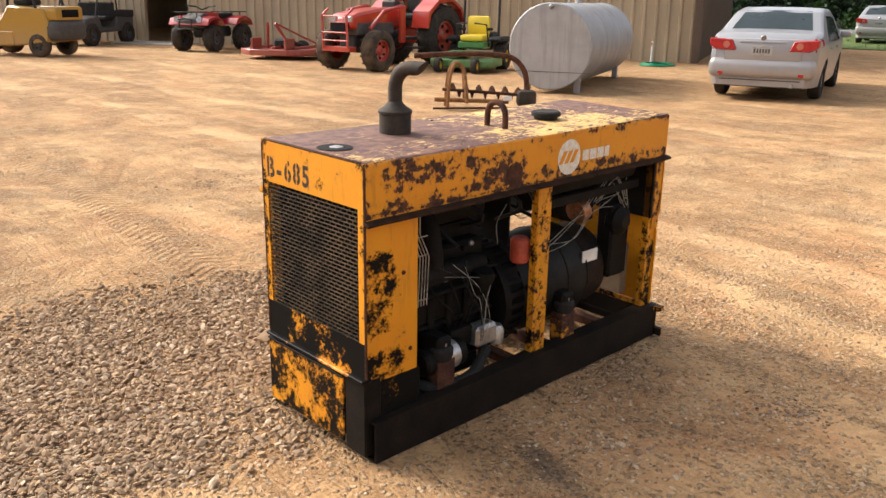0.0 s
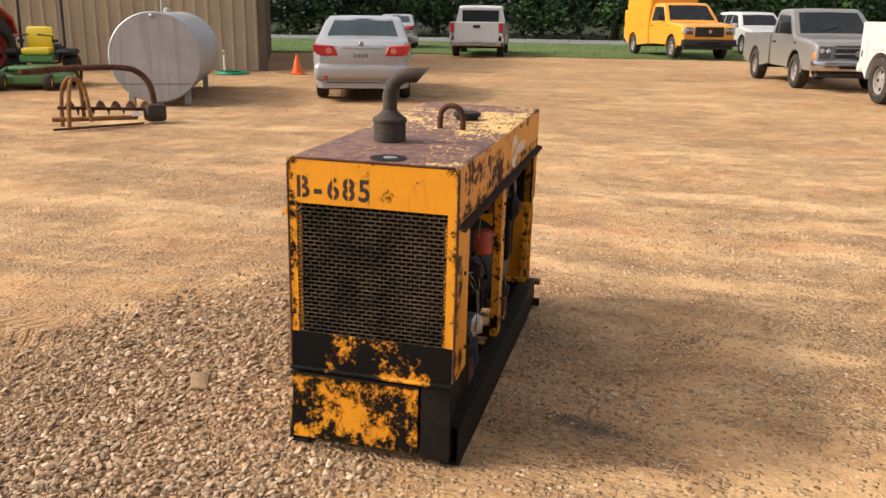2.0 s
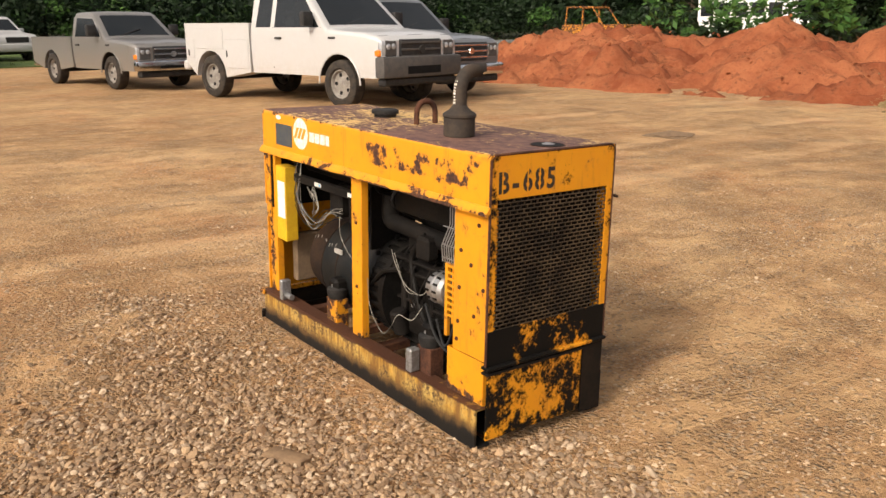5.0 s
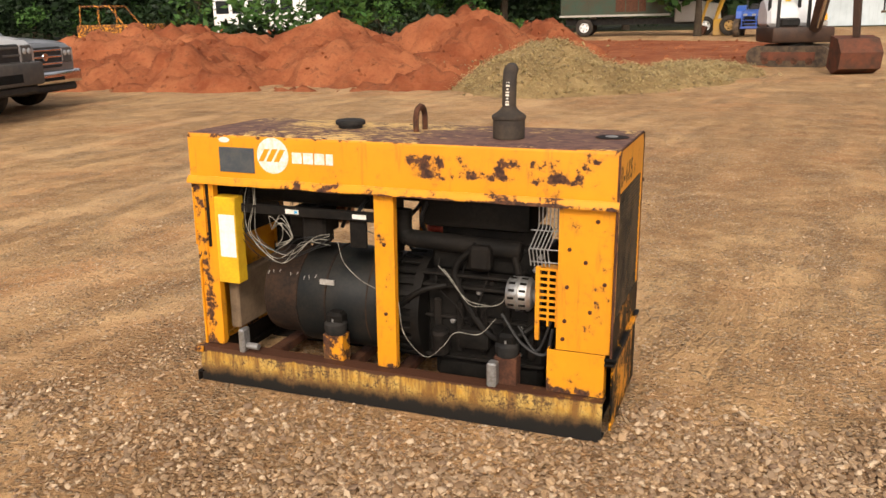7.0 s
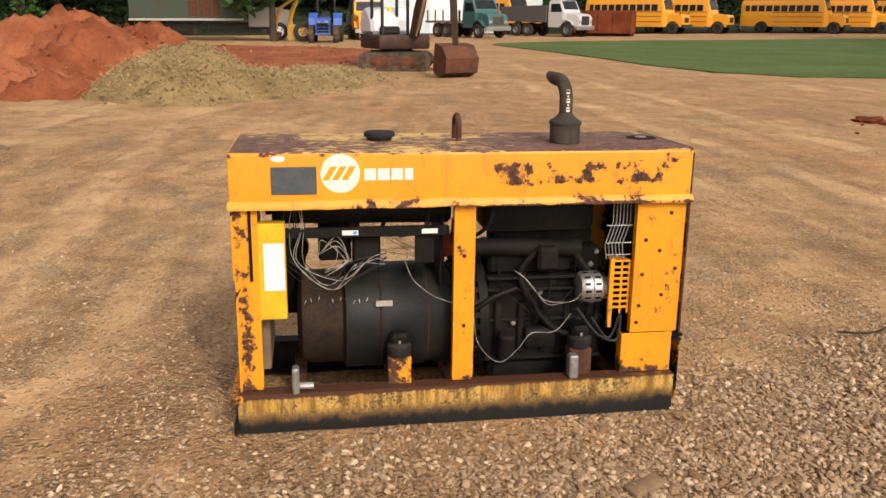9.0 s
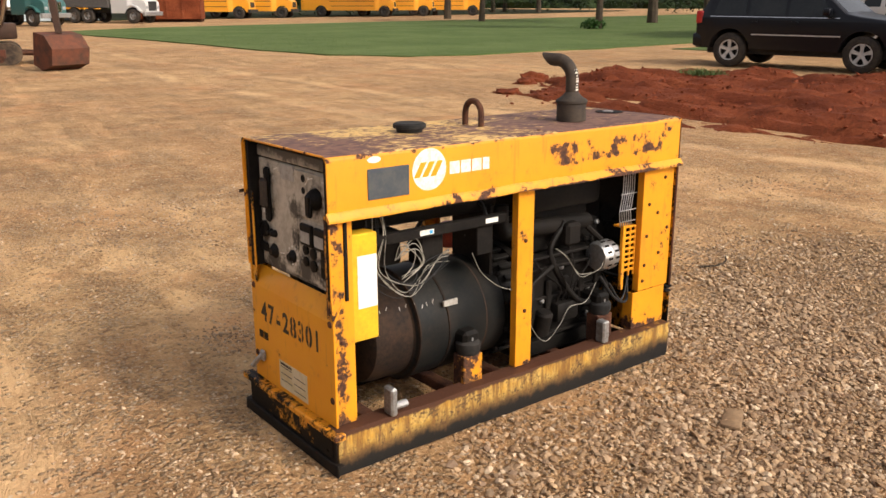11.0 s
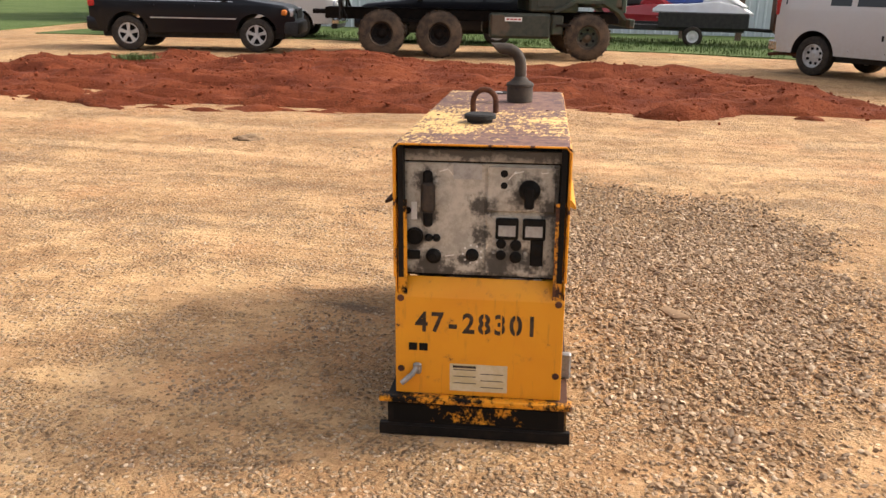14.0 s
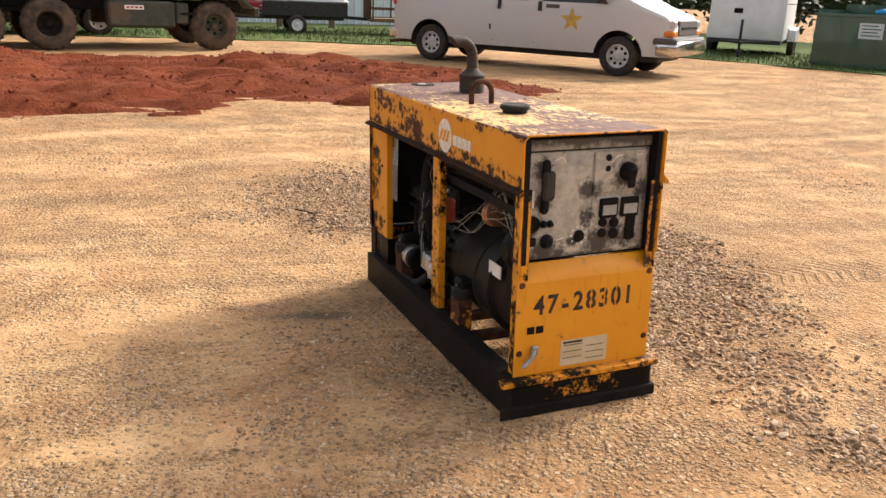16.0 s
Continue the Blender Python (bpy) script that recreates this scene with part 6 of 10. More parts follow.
class Shell:
    """A pressed body: roof line and plan width along its length, sides that lean in above the belt, arches cut over the axles."""
    def __init__(self, top, half, sill, belt, lean=0.30, axles=(), arch=0.4, tuck=0.05):
        self.top_t, self.half_t, self.sill, self.belt_t, self.lean, self.axles, self.arch, self.tuck = top, half, sill, belt, lean, axles, arch, tuck
        self.x0, self.x1 = top[0][0], top[-1][0]

    def top(self, x):
        return (lerp(self.top_t, x - 0.03) + lerp(self.top_t, x) * 2 + lerp(self.top_t, x + 0.03)) / 4

    def belt(self, x):
        return lerp(self.belt_t, x) if isinstance(self.belt_t, (list, tuple)) else self.belt_t

    def low(self, x):
        z = self.sill if not isinstance(self.sill, (list, tuple)) else lerp(self.sill, x)
        for a, zc in self.axles:
            d = abs(x - a)
            if d < self.arch:
                z = max(z, zc + math.sqrt(self.arch ** 2 - d * d))
        return z

    def w(self, x, z):
        h, bl = lerp(self.half_t, x), self.belt(x)
        if z > bl:
            return h - (z - bl) * self.lean
        k = (bl - z) / max(bl - 0.2, 0.1)
        return h - self.tuck * k * k + 0.012 * math.sin(min(1, k * 1.6) * math.pi)

    def mesh(self, step=0.06, r=0.07):
        b = bmesh.new()
        xs = set(np.linspace(self.x0, self.x1, int((self.x1 - self.x0) / step) + 1).round(3).tolist())
        for p, _ in self.top_t:
            xs.add(round(p, 3))
        for a, zc in self.axles:
            for k in range(13):
                xs.add(round(a - self.arch * math.cos(math.pi * k / 12), 3))
        rings = []
        for x in sorted(v for v in xs if self.x0 <= v <= self.x1):
            zt, zb = self.top(x), self.low(x)
            zb = min(zb, zt - 0.09)
            rr = min(r, (zt - zb) * 0.3)
            half = []
            bl = min(self.belt(x), zt - rr - 0.01)
            zs = [zb, zb + (bl - zb) * 0.06, zb + (bl - zb) * 0.35, zb + (bl - zb) * 0.65, bl - 0.015, bl, bl + (zt - rr - bl) * 0.5, zt - rr]
            for z in zs:
                half.append((self.w(x, max(z, 0.2)), z))
            wy = half[-1][0]
            for k in (1, 2, 3):
                a = k * math.pi / 6
                half.append((wy - rr * (1 - math.cos(a)) * 1.15, zt - rr + rr * math.sin(a)))
            half.append((half[-1][0] * 0.5, zt + 0.012))
            rings.append([b.verts.new((x, y, z)) for y, z in half] + [b.verts.new((x, -y, z)) for y, z in half[::-1]])
        n = len(rings[0])
        for a, c in zip(rings, rings[1:]):
            for k in range(n):
                f = b.faces.new((a[k], c[k], c[(k + 1) % n], a[(k + 1) % n]))
                f.material_index = 1 if k == n - 1 else 0
        b.faces.new(rings[0][::-1])
        b.faces.new(rings[-1])
        bmesh.ops.recalc_face_normals(b, faces=b.faces[:])
        return b

    def side_patch(self, outline, s, out=0.006, bm=None):
        """A panel lying on the side, with a little thickness."""
        b = bm or bmesh.new()
        vs = [b.verts.new((x, s * (self.w(x, z) + out), z)) for x, z in outline]
        ins = [b.verts.new((x, s * (self.w(x, z) - 0.01), z)) for x, z in outline]
        n = len(vs)
        fs = [b.faces.new(vs)] + [b.faces.new((vs[i], ins[i], ins[(i + 1) % n], vs[(i + 1) % n])) for i in range(n)]
        bmesh.ops.recalc_face_normals(b, faces=fs)
        return b

    def top_patch(self, xa, xb, inset=0.1, out=0.008, steps=6):
        b = bmesh.new()
        rows = []
        for i in range(steps + 1):
            x = xa + (xb - xa) * i / steps
            z = self.top(x)
            w = self.w(x, z) - inset
            rows.append([b.verts.new((x, w * k, z + out + 0.012 * (1 - abs(k)) * (1 if abs(k) < 1 else 0))) for k in (-1, -0.5, 0, 0.5, 1)])
        for a, c in zip(rows, rows[1:]):
            for k in range(4):
                b.faces.new((a[k], a[k + 1], c[k + 1], c[k]))
        bmesh.ops.recalc_face_normals(b, faces=b.faces[:])
        if sum(f.normal.z for f in b.faces) < 0:
            bmesh.ops.reverse_faces(b, faces=b.faces[:])
        return b


def seams(sh, root, xs, z0, z1):
    for s in (-1, 1):
        for x in xs:
            part("door_gap", sh.side_patch([(x, z0), (x + 0.012, z0), (x + 0.012, z1), (x, z1)], s, 0.003), "seam", root)


def handles(sh, root, xs, z, mat="trim", size=(0.16, 0.035)):
    for s in (-1, 1):
        for x in xs:
            part("door_handle", sh.side_patch([(x, z), (x + size[0], z), (x + size[0], z + size[1]), (x, z + size[1])], s, 0.03), mat, root)


def mirrors(sh, root, x, z, mat, size=(0.14, 0.2, 0.15)):
    for s in (-1, 1):
        y = s * (sh.w(x, z) + 0.02)
        b = box((x - size[0] / 2, min(y, y + s * size[1]), z), (x + size[0] / 2, max(y, y + s * size[1]), z + size[2]), 0.03, seg=2)
        part("mirror", b, mat, root)


def four_wheels(root, xs, y, r, w, **kw):
    for x in xs:
        for s in (-1, 1):
            wheel(root, (x, s * y, r), r, w, side=s, **kw)


def underbody(root, x0, x1, w, z0=0.2, z1=0.45):
    part("chassis", box((x0, -w, z0), (x1, w, z1), 0.03), "trim", root, "dark underbody")


def plate_bars(root, x, z, d=-1, mat="box_yellow"):
    p = part("number_plate", box((min(x, x + d * 0.012), -0.155, z - 0.076), (max(x, x + d * 0.012), 0.155, z + 0.076), 0.004), "panel_light", root, "plain number plate")
    xx = x + d * 0.012
    for k in range(6):
        y = -0.115 + k * 0.044
        part("plate_bar", box((min(xx, xx + d * 0.002), y, z - 0.035), (max(xx, xx + d * 0.002), y + 0.026, z + 0.03)), "slate", p)


def sedan(at, name="parked_sedan", label="silver four-door sedan with red tail lamps, parked on the clay"):
    root = thing(name, label, "car", at)
    sh = Shell([(-2.27, 0.78), (-2.22, 0.98), (-2.05, 1.06), (-1.62, 1.10), (-1.02, 1.40), (-0.55, 1.465), (0.25, 1.455), (0.62, 1.36), (1.28, 1.02), (1.85, 0.93), (2.15, 0.82), (2.27, 0.62)],
               [(-2.27, 0.72), (-2.15, 0.82), (-1.8, 0.872), (0, 0.88), (1.6, 0.86), (2.05, 0.78), (2.27, 0.6)], 0.24, [(-2.27, 0.90), (2.27, 0.88)], 0.36, ((-1.3, 0.31), (1.3, 0.31)), 0.36)
    part("body", sh.mesh(), ["paint_silver", "trim"], root)
    underbody(root, -2.0, 2.1, 0.7, 0.2, 0.4)
    part("rear_window", sh.top_patch(-1.60, -0.98, 0.16), "glass_pale", root, "tinted rear window")
    part("windscreen", sh.top_patch(0.58, 1.24, 0.13), "glass", root)
    for s in (-1, 1):
        for o in ([(-1.15, 0.94), (-0.28, 0.92), (-0.28, 1.33), (-0.72, 1.34)], [(-0.22, 0.92), (0.88, 0.92), (0.45, 1.30), (-0.22, 1.33)]):
            part("side_window", sh.side_patch(o, s), "glass", root)
        b = sh.side_patch([(-2.20, 0.80), (-1.86, 0.90), (-1.86, 0.99), (-2.18, 1.0)], s, 0.012)
        part("tail_lamp", b, "lamp_red", root, "wrap-round red tail lamp")
        b = prism([(s * 0.40, 0.80), (s * 0.47, 0.965), (s * 0.83, 0.985), (s * 0.83, 0.87), (s * 0.72, 0.80)], "x", -2.325, -2.05, 0.015)
        lamp = part("tail_lamp", b, "lamp_red", root, "red tail lamp with an amber insert")
        part("lamp_insert", lathe([(0, 0.055), (0.014, 0.052)], (-2.320, s * 0.56, 0.885), (-1, 0, 0), 18), "lamp_pink", lamp)
        part("fog_reflector", lathe([(0, 0.045), (0.012, 0.04)], (-2.32, s * 0.62, 0.44), (-1, 0, 0), 16), "lamp_red", root)
    b = box((-2.335, -0.83, 0.36), (-2.10, 0.83, 0.68), 0.11, seg=4)
    part("rear_bumper", b, "paint_silver", root)
    part("bumper_crease", box((-2.340, -0.62, 0.335), (-2.325, 0.62, 0.350), 0.004), "seam", root)
    part("boot_lid", box((-2.30, -0.60, 0.60), (-2.10, 0.60, 0.99), 0.04, seg=2), "paint_silver", root, "silver boot lid")
    part("boot_garnish", box((-2.315, -0.36, 0.915), (-2.285, 0.36, 0.955), 0.01), "paint_silver", root)
    part("badge", lathe([(0, 0.045), (0.006, 0.04)], (-2.296, 0, 1.0), (-1, 0, 0), 16), "chrome", root)
    plate_bars(root, -2.301, 0.80)
    part("front_bumper", box((2.05, -0.8, 0.25), (2.32, 0.8, 0.6), 0.09, seg=3), "paint_silver", root)
    mirrors(sh, root, 0.75, 0.95, "paint_silver", (0.1, 0.18, 0.12))
    seams(sh, root, (-0.30, 0.80), 0.35, 0.92)
    handles(sh, root, (-0.95, 0.0), 0.80, "paint_silver")
    part("exhaust", rod((-2.2, -0.5, 0.27), (-2.36, -0.5, 0.26), 0.03, 12), "steel", root)
    four_wheels(root, (-1.3, 1.3), 0.76, 0.315, 0.2)
    return root


def pickup(at, label, paint, bump_h=0.22, L=5.5, H=1.78, Wd=1.9, wb=3.2, rear_axle=-1.5, cab=(-0.35, 1.05), hood_z=1.12, bed_z=1.15, r=0.37, extended=False, grille="trim", bumper="chrome", bed="pickup", front_mat="trim", name="pickup_truck", category="pickup truck", low=0.42):
    """A pickup: cab and bonnet in one pressing, with an open bed or service body behind."""
    root = thing(name, label, category, at)
    xf, xr, hw = L / 2, -L / 2, Wd / 2
    fa = rear_axle + wb
    c0, c1 = cab
    sh = Shell([(c0, H - 0.09), (c0 + 0.08, H), (c1 - 0.28, H + 0.01), (c1 - 0.12, H - 0.05), (c1 + 0.55, hood_z + 0.04), (xf - 0.35, hood_z - 0.03), (xf - 0.1, hood_z - 0.08), (xf, hood_z - 0.16)],
               [(c0, hw - 0.02), (fa, hw), (xf - 0.25, hw - 0.03), (xf, hw - 0.10)], low, hood_z + 0.02, 0.22, ((fa, r),), r + 0.1, 0.03)
    part("cab", sh.mesh(), [paint, "trim"], root, "")
    part("windscreen", sh.top_patch(c1 - 0.08, c1 + 0.50, 0.14), "glass", root)
    zb = hood_z + 0.06
    for s in (-1, 1):
        if extended:
            mid = c0 + 0.62
            part("side_window", sh.side_patch([(c0 + 0.14, zb), (mid - 0.06, zb), (mid - 0.06, H - 0.13), (c0 + 0.18, H - 0.13)], s), "glass", root)
        else:
            mid = c0 + 0.1
        part("side_window", sh.side_patch([(mid + 0.06, zb), (c1 + 0.38, zb), (c1 - 0.10, H - 0.14), (mid + 0.06, H - 0.12)], s), "glass", root)
    part("rear_window", box((c0 - 0.012, -hw * 0.72, zb), (c0 + 0.0, hw * 0.72, H - 0.16), 0.005), "glass", root)
    seams(sh, root, (mid, c1 + 0.42), low + 0.1, zb)
    handles(sh, root, (mid + 0.1,), hood_z - 0.14)
    mirrors(sh, root, c1 + 0.22, zb + 0.02, "trim", (0.12, 0.22, 0.24))
    # nose
    g = part("grille", box((xf - 0.04, -hw * 0.52, hood_z - 0.47), (xf + 0.03, hw * 0.52, hood_z - 0.13), 0.02), front_mat, root, "wide front grille")
    for k in range(3):
        part("grille_bar", box((xf + 0.03, -hw * 0.50, hood_z - 0.42 + k * 0.11), (xf + 0.045, hw * 0.50, hood_z - 0.385 + k * 0.11), 0.005), grille, g)
    part("badge", lathe([(0, 0.07), (0.012, 0.065)], (xf + 0.045, 0, hood_z - 0.29), (1, 0, 0), 18), "chrome" if grille != "trim_grey" else "trim", g)
    part("bonnet_gap", sh.top_patch(xf - 0.135, xf - 0.12, 0.05, 0.002, 1), "seam", root)
    part("wiper", rod((c1 + 0.50, -hw * 0.5, hood_z + 0.09), (c1 + 0.36, hw * 0.1, hood_z + 0.22), 0.012, 6), "trim", root)
    for s in (-1, 1):
        lw = hw * 0.72
        lamp_bowl = part("lamp_bowl", box((xf - 0.06, s * lw - 0.135, hood_z - 0.405), (xf + 0.012, s * lw + 0.135, hood_z - 0.145), 0.02), "trim_grey", root)
        for k in (0, 1):
            part("reflector", lathe([(0, 0.048), (0.012, 0.046), (0.02, 0.03)], (xf + 0.008, s * (lw - 0.06 + 0.12 * k), hood_z - 0.24), (1, 0, 0), 16), "lamp_clear", lamp_bowl)
        part("arch_lip", tube([(fa + (r + 0.105) * math.cos(math.pi * k / 12), s * (hw - 0.012), r + (r + 0.105) * math.sin(math.pi * k / 12)) for k in range(13)], 0.016, 6), paint, root)
        part("side_badge", sh.side_patch([(c1 + 0.62, hood_z - 0.13), (c1 + 0.80, hood_z - 0.13), (c1 + 0.80, hood_z - 0.09), (c1 + 0.62, hood_z - 0.09)], s, 0.006), "trim", root)
        y0, y1 = sorted((s * hw * 0.55, s * (hw - 0.07)))
        part("headlamp", box((xf - 0.12, y0, hood_z - 0.40), (xf + 0.005, y1, hood_z - 0.15), 0.03, seg=2), "lamp_clear", root, "clear headlamp")
        y0, y1 = sorted((s * (hw - 0.13), s * (hw - 0.05)))
        part("indicator", box((xf - 0.16, y0, hood_z - 0.40), (xf - 0.02, y1, hood_z - 0.29), 0.02), "lamp_amber", root)
    b = box((xf - 0.12, -hw + 0.02, low + 0.0), (xf + 0.10, hw - 0.02, low + bump_h), 0.04, seg=2)
    part("front_bumper", b, bumper, root, "front bumper")
    part("bumper_opening", box((xf + 0.085, -hw * 0.42, low + 0.05), (xf + 0.104, hw * 0.42, low + bump_h * 0.55), 0.01), "dark", root)
    part("front_valance", box((xf - 0.15, -hw + 0.1, low - 0.13), (xf + 0.03, hw - 0.1, low + 0.0), 0.03), "trim", root)
    part("frame_rail", box((xr + 0.2, -0.45, low - 0.03), (xf - 0.3, 0.45, low + 0.16), 0.02), "trim", root)
    part("axle_housing", rod((rear_axle, -0.7, r), (rear_axle, 0.7, r), 0.08, 12), "trim", root)
    bx1 = c0 - 0.04
    arch = [(rear_axle + (r + 0.09) * math.cos(math.pi * k / 10), r + (r + 0.09) * math.sin(math.pi * k / 10)) for k in range(11)]
    if bed == "pickup":
        for s in (-1, 1):
            line = [(bx1, low + 0.02), (bx1, bed_z), (xr + 0.03, bed_z), (xr + 0.03, low + 0.10)] + arch[::-1]
            y0, y1 = sorted((s * (hw - 0.06), s * hw))
            part("bed_side", prism(line, "y", y0, y1, 0.0), paint, root)
            y0, y1 = sorted((s * (hw - 0.16), s * (hw - 0.01)))
            part("tail_lamp", box((xr - 0.01, y0, bed_z - 0.36), (xr + 0.06, y1, bed_z - 0.03), 0.02), "lamp_red", root)
        part("tailgate", box((xr, -hw + 0.16, low + 0.16), (xr + 0.07, hw - 0.16, bed_z), 0.02), paint, root)
        part("tailgate_handle", box((xr - 0.012, -0.13, bed_z - 0.2), (xr, 0.13, bed_z - 0.1), 0.01), "trim", root)
        part("bed_front", box((bx1 - 0.05, -hw + 0.06, low + 0.1), (bx1, hw - 0.06, bed_z)), paint, root)
        part("bed_floor", box((xr + 0.07, -hw + 0.06, low + 0.25), (bx1 - 0.05, hw - 0.06, low + 0.29)), "trim_grey", root)
    else:
        # service body: tall side boxes with doors over the wheels
        zt = bed_z
        line = [(bx1, low), (bx1, zt), (xr + 0.08, zt), (xr + 0.08, low + 0.16)] + arch[::-1]
        for s in (-1, 1):
            y0, y1 = sorted((s * (hw - 0.42), s * hw))
            sb = part("service_box", prism(line, "y", y0, y1, 0.0), paint, root)
            ye = s * (hw + 0.004)
            for x0, x1, z0, z1 in ((bx1 - 0.78, bx1 - 0.04, low + 0.06, zt - 0.30), (rear_axle - 0.44, rear_axle + 0.44, r + 0.52, zt - 0.10), (xr + 0.12, rear_axle - 0.52, low + 0.22, zt - 0.30)):
                if x1 - x0 < 0.15:
                    continue
                y0, y1 = sorted((s * hw, s * (hw + 0.012)))
                dr = part("box_door", box((x0, y0, z0), (x1, y1, z1), 0.006), paint, sb)
                y0, y1 = sorted((s * (hw + 0.012), s * (hw + 0.02)))
            y0, y1 = sorted((s * (hw + 0.012), s * (hw + 0.024)))
            part("box_latch", box((bx1 - 0.72, y0, zt - 0.62), (bx1 - 0.68, y1, zt - 0.5), 0.005), "trim", sb)
            part("box_latch", box((xr + 0.18, y0, zt - 0.62), (xr + 0.22, y1, zt - 0.5), 0.005), "trim", sb)
            y0, y1 = sorted((s * (hw - 0.4), s * (hw - 0.05)))
            part("tail_lamp", box((xr + 0.03, y0, low + 0.25), (xr + 0.08, y1, low + 0.40), 0.01), "lamp_red", root)
        part("service_floor", box((xr + 0.08, -hw + 0.42, low + 0.2), (bx1, hw - 0.42, low + 0.3)), "trim_grey", root)
        part("tailgate", box((xr + 0.06, -hw + 0.42, low + 0.2), (xr + 0.10, hw - 0.42, zt - 0.1), 0.01), paint, root)
    part("rear_bumper", box((xr - 0.14, -hw + 0.05, low - 0.02), (xr + 0.06, hw - 0.05, low + 0.16), 0.03), bumper if bumper != "trim_grey" else paint, root)
    plate_bars(root, xr - 0.14, low + 0.08)
    four_wheels(root, (rear_axle, fa), hw - 0.13, r, 0.25, rim_mat="rim_dull")
    return root, sh


def suv(at, label, paint, L=4.75, H=1.74, Wd=1.87, axles=(-1.4, 1.38), r=0.37, name="parked_suv", strip=True):
    root = thing(name, label, "suv", at)
    xf, xr, hw = L / 2, -L / 2, Wd / 2
    sh = Shell([(xr, 0.98), (xr + 0.06, 1.10), (xr + 0.34, H - 0.12), (xr + 0.5, H - 0.02), (-0.6, H), (0.25, H - 0.03), (0.46, H - 0.12), (1.02, 1.16), (1.25, 1.11), (xf - 0.25, 1.02), (xf - 0.08, 0.94), (xf, 0.80)],
               [(xr, hw - 0.08), (xr + 0.3, hw), (xf - 0.5, hw - 0.01), (xf, hw - 0.12)], 0.40, [(xr, 1.06), (xf, 1.0)], 0.26, tuple((a, r) for a in axles), r + 0.09)
    part("body", sh.mesh(), [paint, "trim"], root)
    underbody(root, xr + 0.2, xf - 0.25, hw - 0.25, 0.28, 0.5)
    part("windscreen", sh.top_patch(0.48, 1.0, 0.12), "glass", root)
    part("rear_window", sh.top_patch(xr + 0.08, xr + 0.33, 0.14), "glass", root)
    for s in (-1, 1):
        for o in ([(xr + 0.42, 1.13), (-1.08, 1.12), (-1.08, H - 0.13), (xr + 0.56, H - 0.14)], [(-1.0, 1.12), (-0.22, 1.11), (-0.22, H - 0.12), (-1.0, H - 0.12)], [(-0.15, 1.11), (0.82, 1.10), (0.36, H - 0.16), (-0.15, H - 0.12)]):
            part("side_window", sh.side_patch(o, s), "glass", root)
        if strip:
            part("side_moulding", sh.side_patch([(-0.9, 0.70), (0.95, 0.70), (0.95, 0.725), (-0.9, 0.725)], s, 0.014), "rim", root, "thin bright side strip")
            part("window_strip", sh.side_patch([(xr + 0.35, 1.075), (0.9, 1.065), (0.9, 1.08), (xr + 0.35, 1.09)], s, 0.01), "chrome", root)
        y0, y1 = sorted((s * (hw - 0.3), s * (hw - 0.09)))
        part("headlamp", box((xf - 0.22, y0, 0.76), (xf - 0.03, y1, 0.95), 0.04, seg=2), "lamp_clear", root)
        y0, y1 = sorted((s * (hw - 0.16), s * (hw - 0.035)))
        part("indicator", box((xf - 0.3, y0, 0.80), (xf - 0.16, y1, 0.93), 0.03), "lamp_amber", root)
        y0, y1 = sorted((s * (hw - 0.2), s * (hw - 0.03)))
        part("tail_lamp", box((xr - 0.01, y0, 0.92), (xr + 0.16, y1, 1.2), 0.03), "lamp_red", root)
    part("grille", box((xf - 0.05, -0.45, 0.72), (xf + 0.01, 0.45, 0.94), 0.02), "trim", root)
    part("front_bumper", box((xf - 0.25, -hw + 0.05, 0.38), (xf + 0.08, hw - 0.05, 0.68), 0.07, seg=2), "trim" if strip else paint, root)
    part("rear_bumper", box((xr - 0.08, -hw + 0.05, 0.42), (xr + 0.25, hw - 0.05, 0.72), 0.06, seg=2), paint, root)
    seams(sh, root, (-1.04, -0.18, 0.92), 0.5, 1.1)
    handles(sh, root, (-0.95, -0.08), 0.96, paint)
    mirrors(sh, root, 0.68, 1.12, paint)
    four_wheels(root, axles, hw - 0.13, r, 0.24, star=strip)
    return root


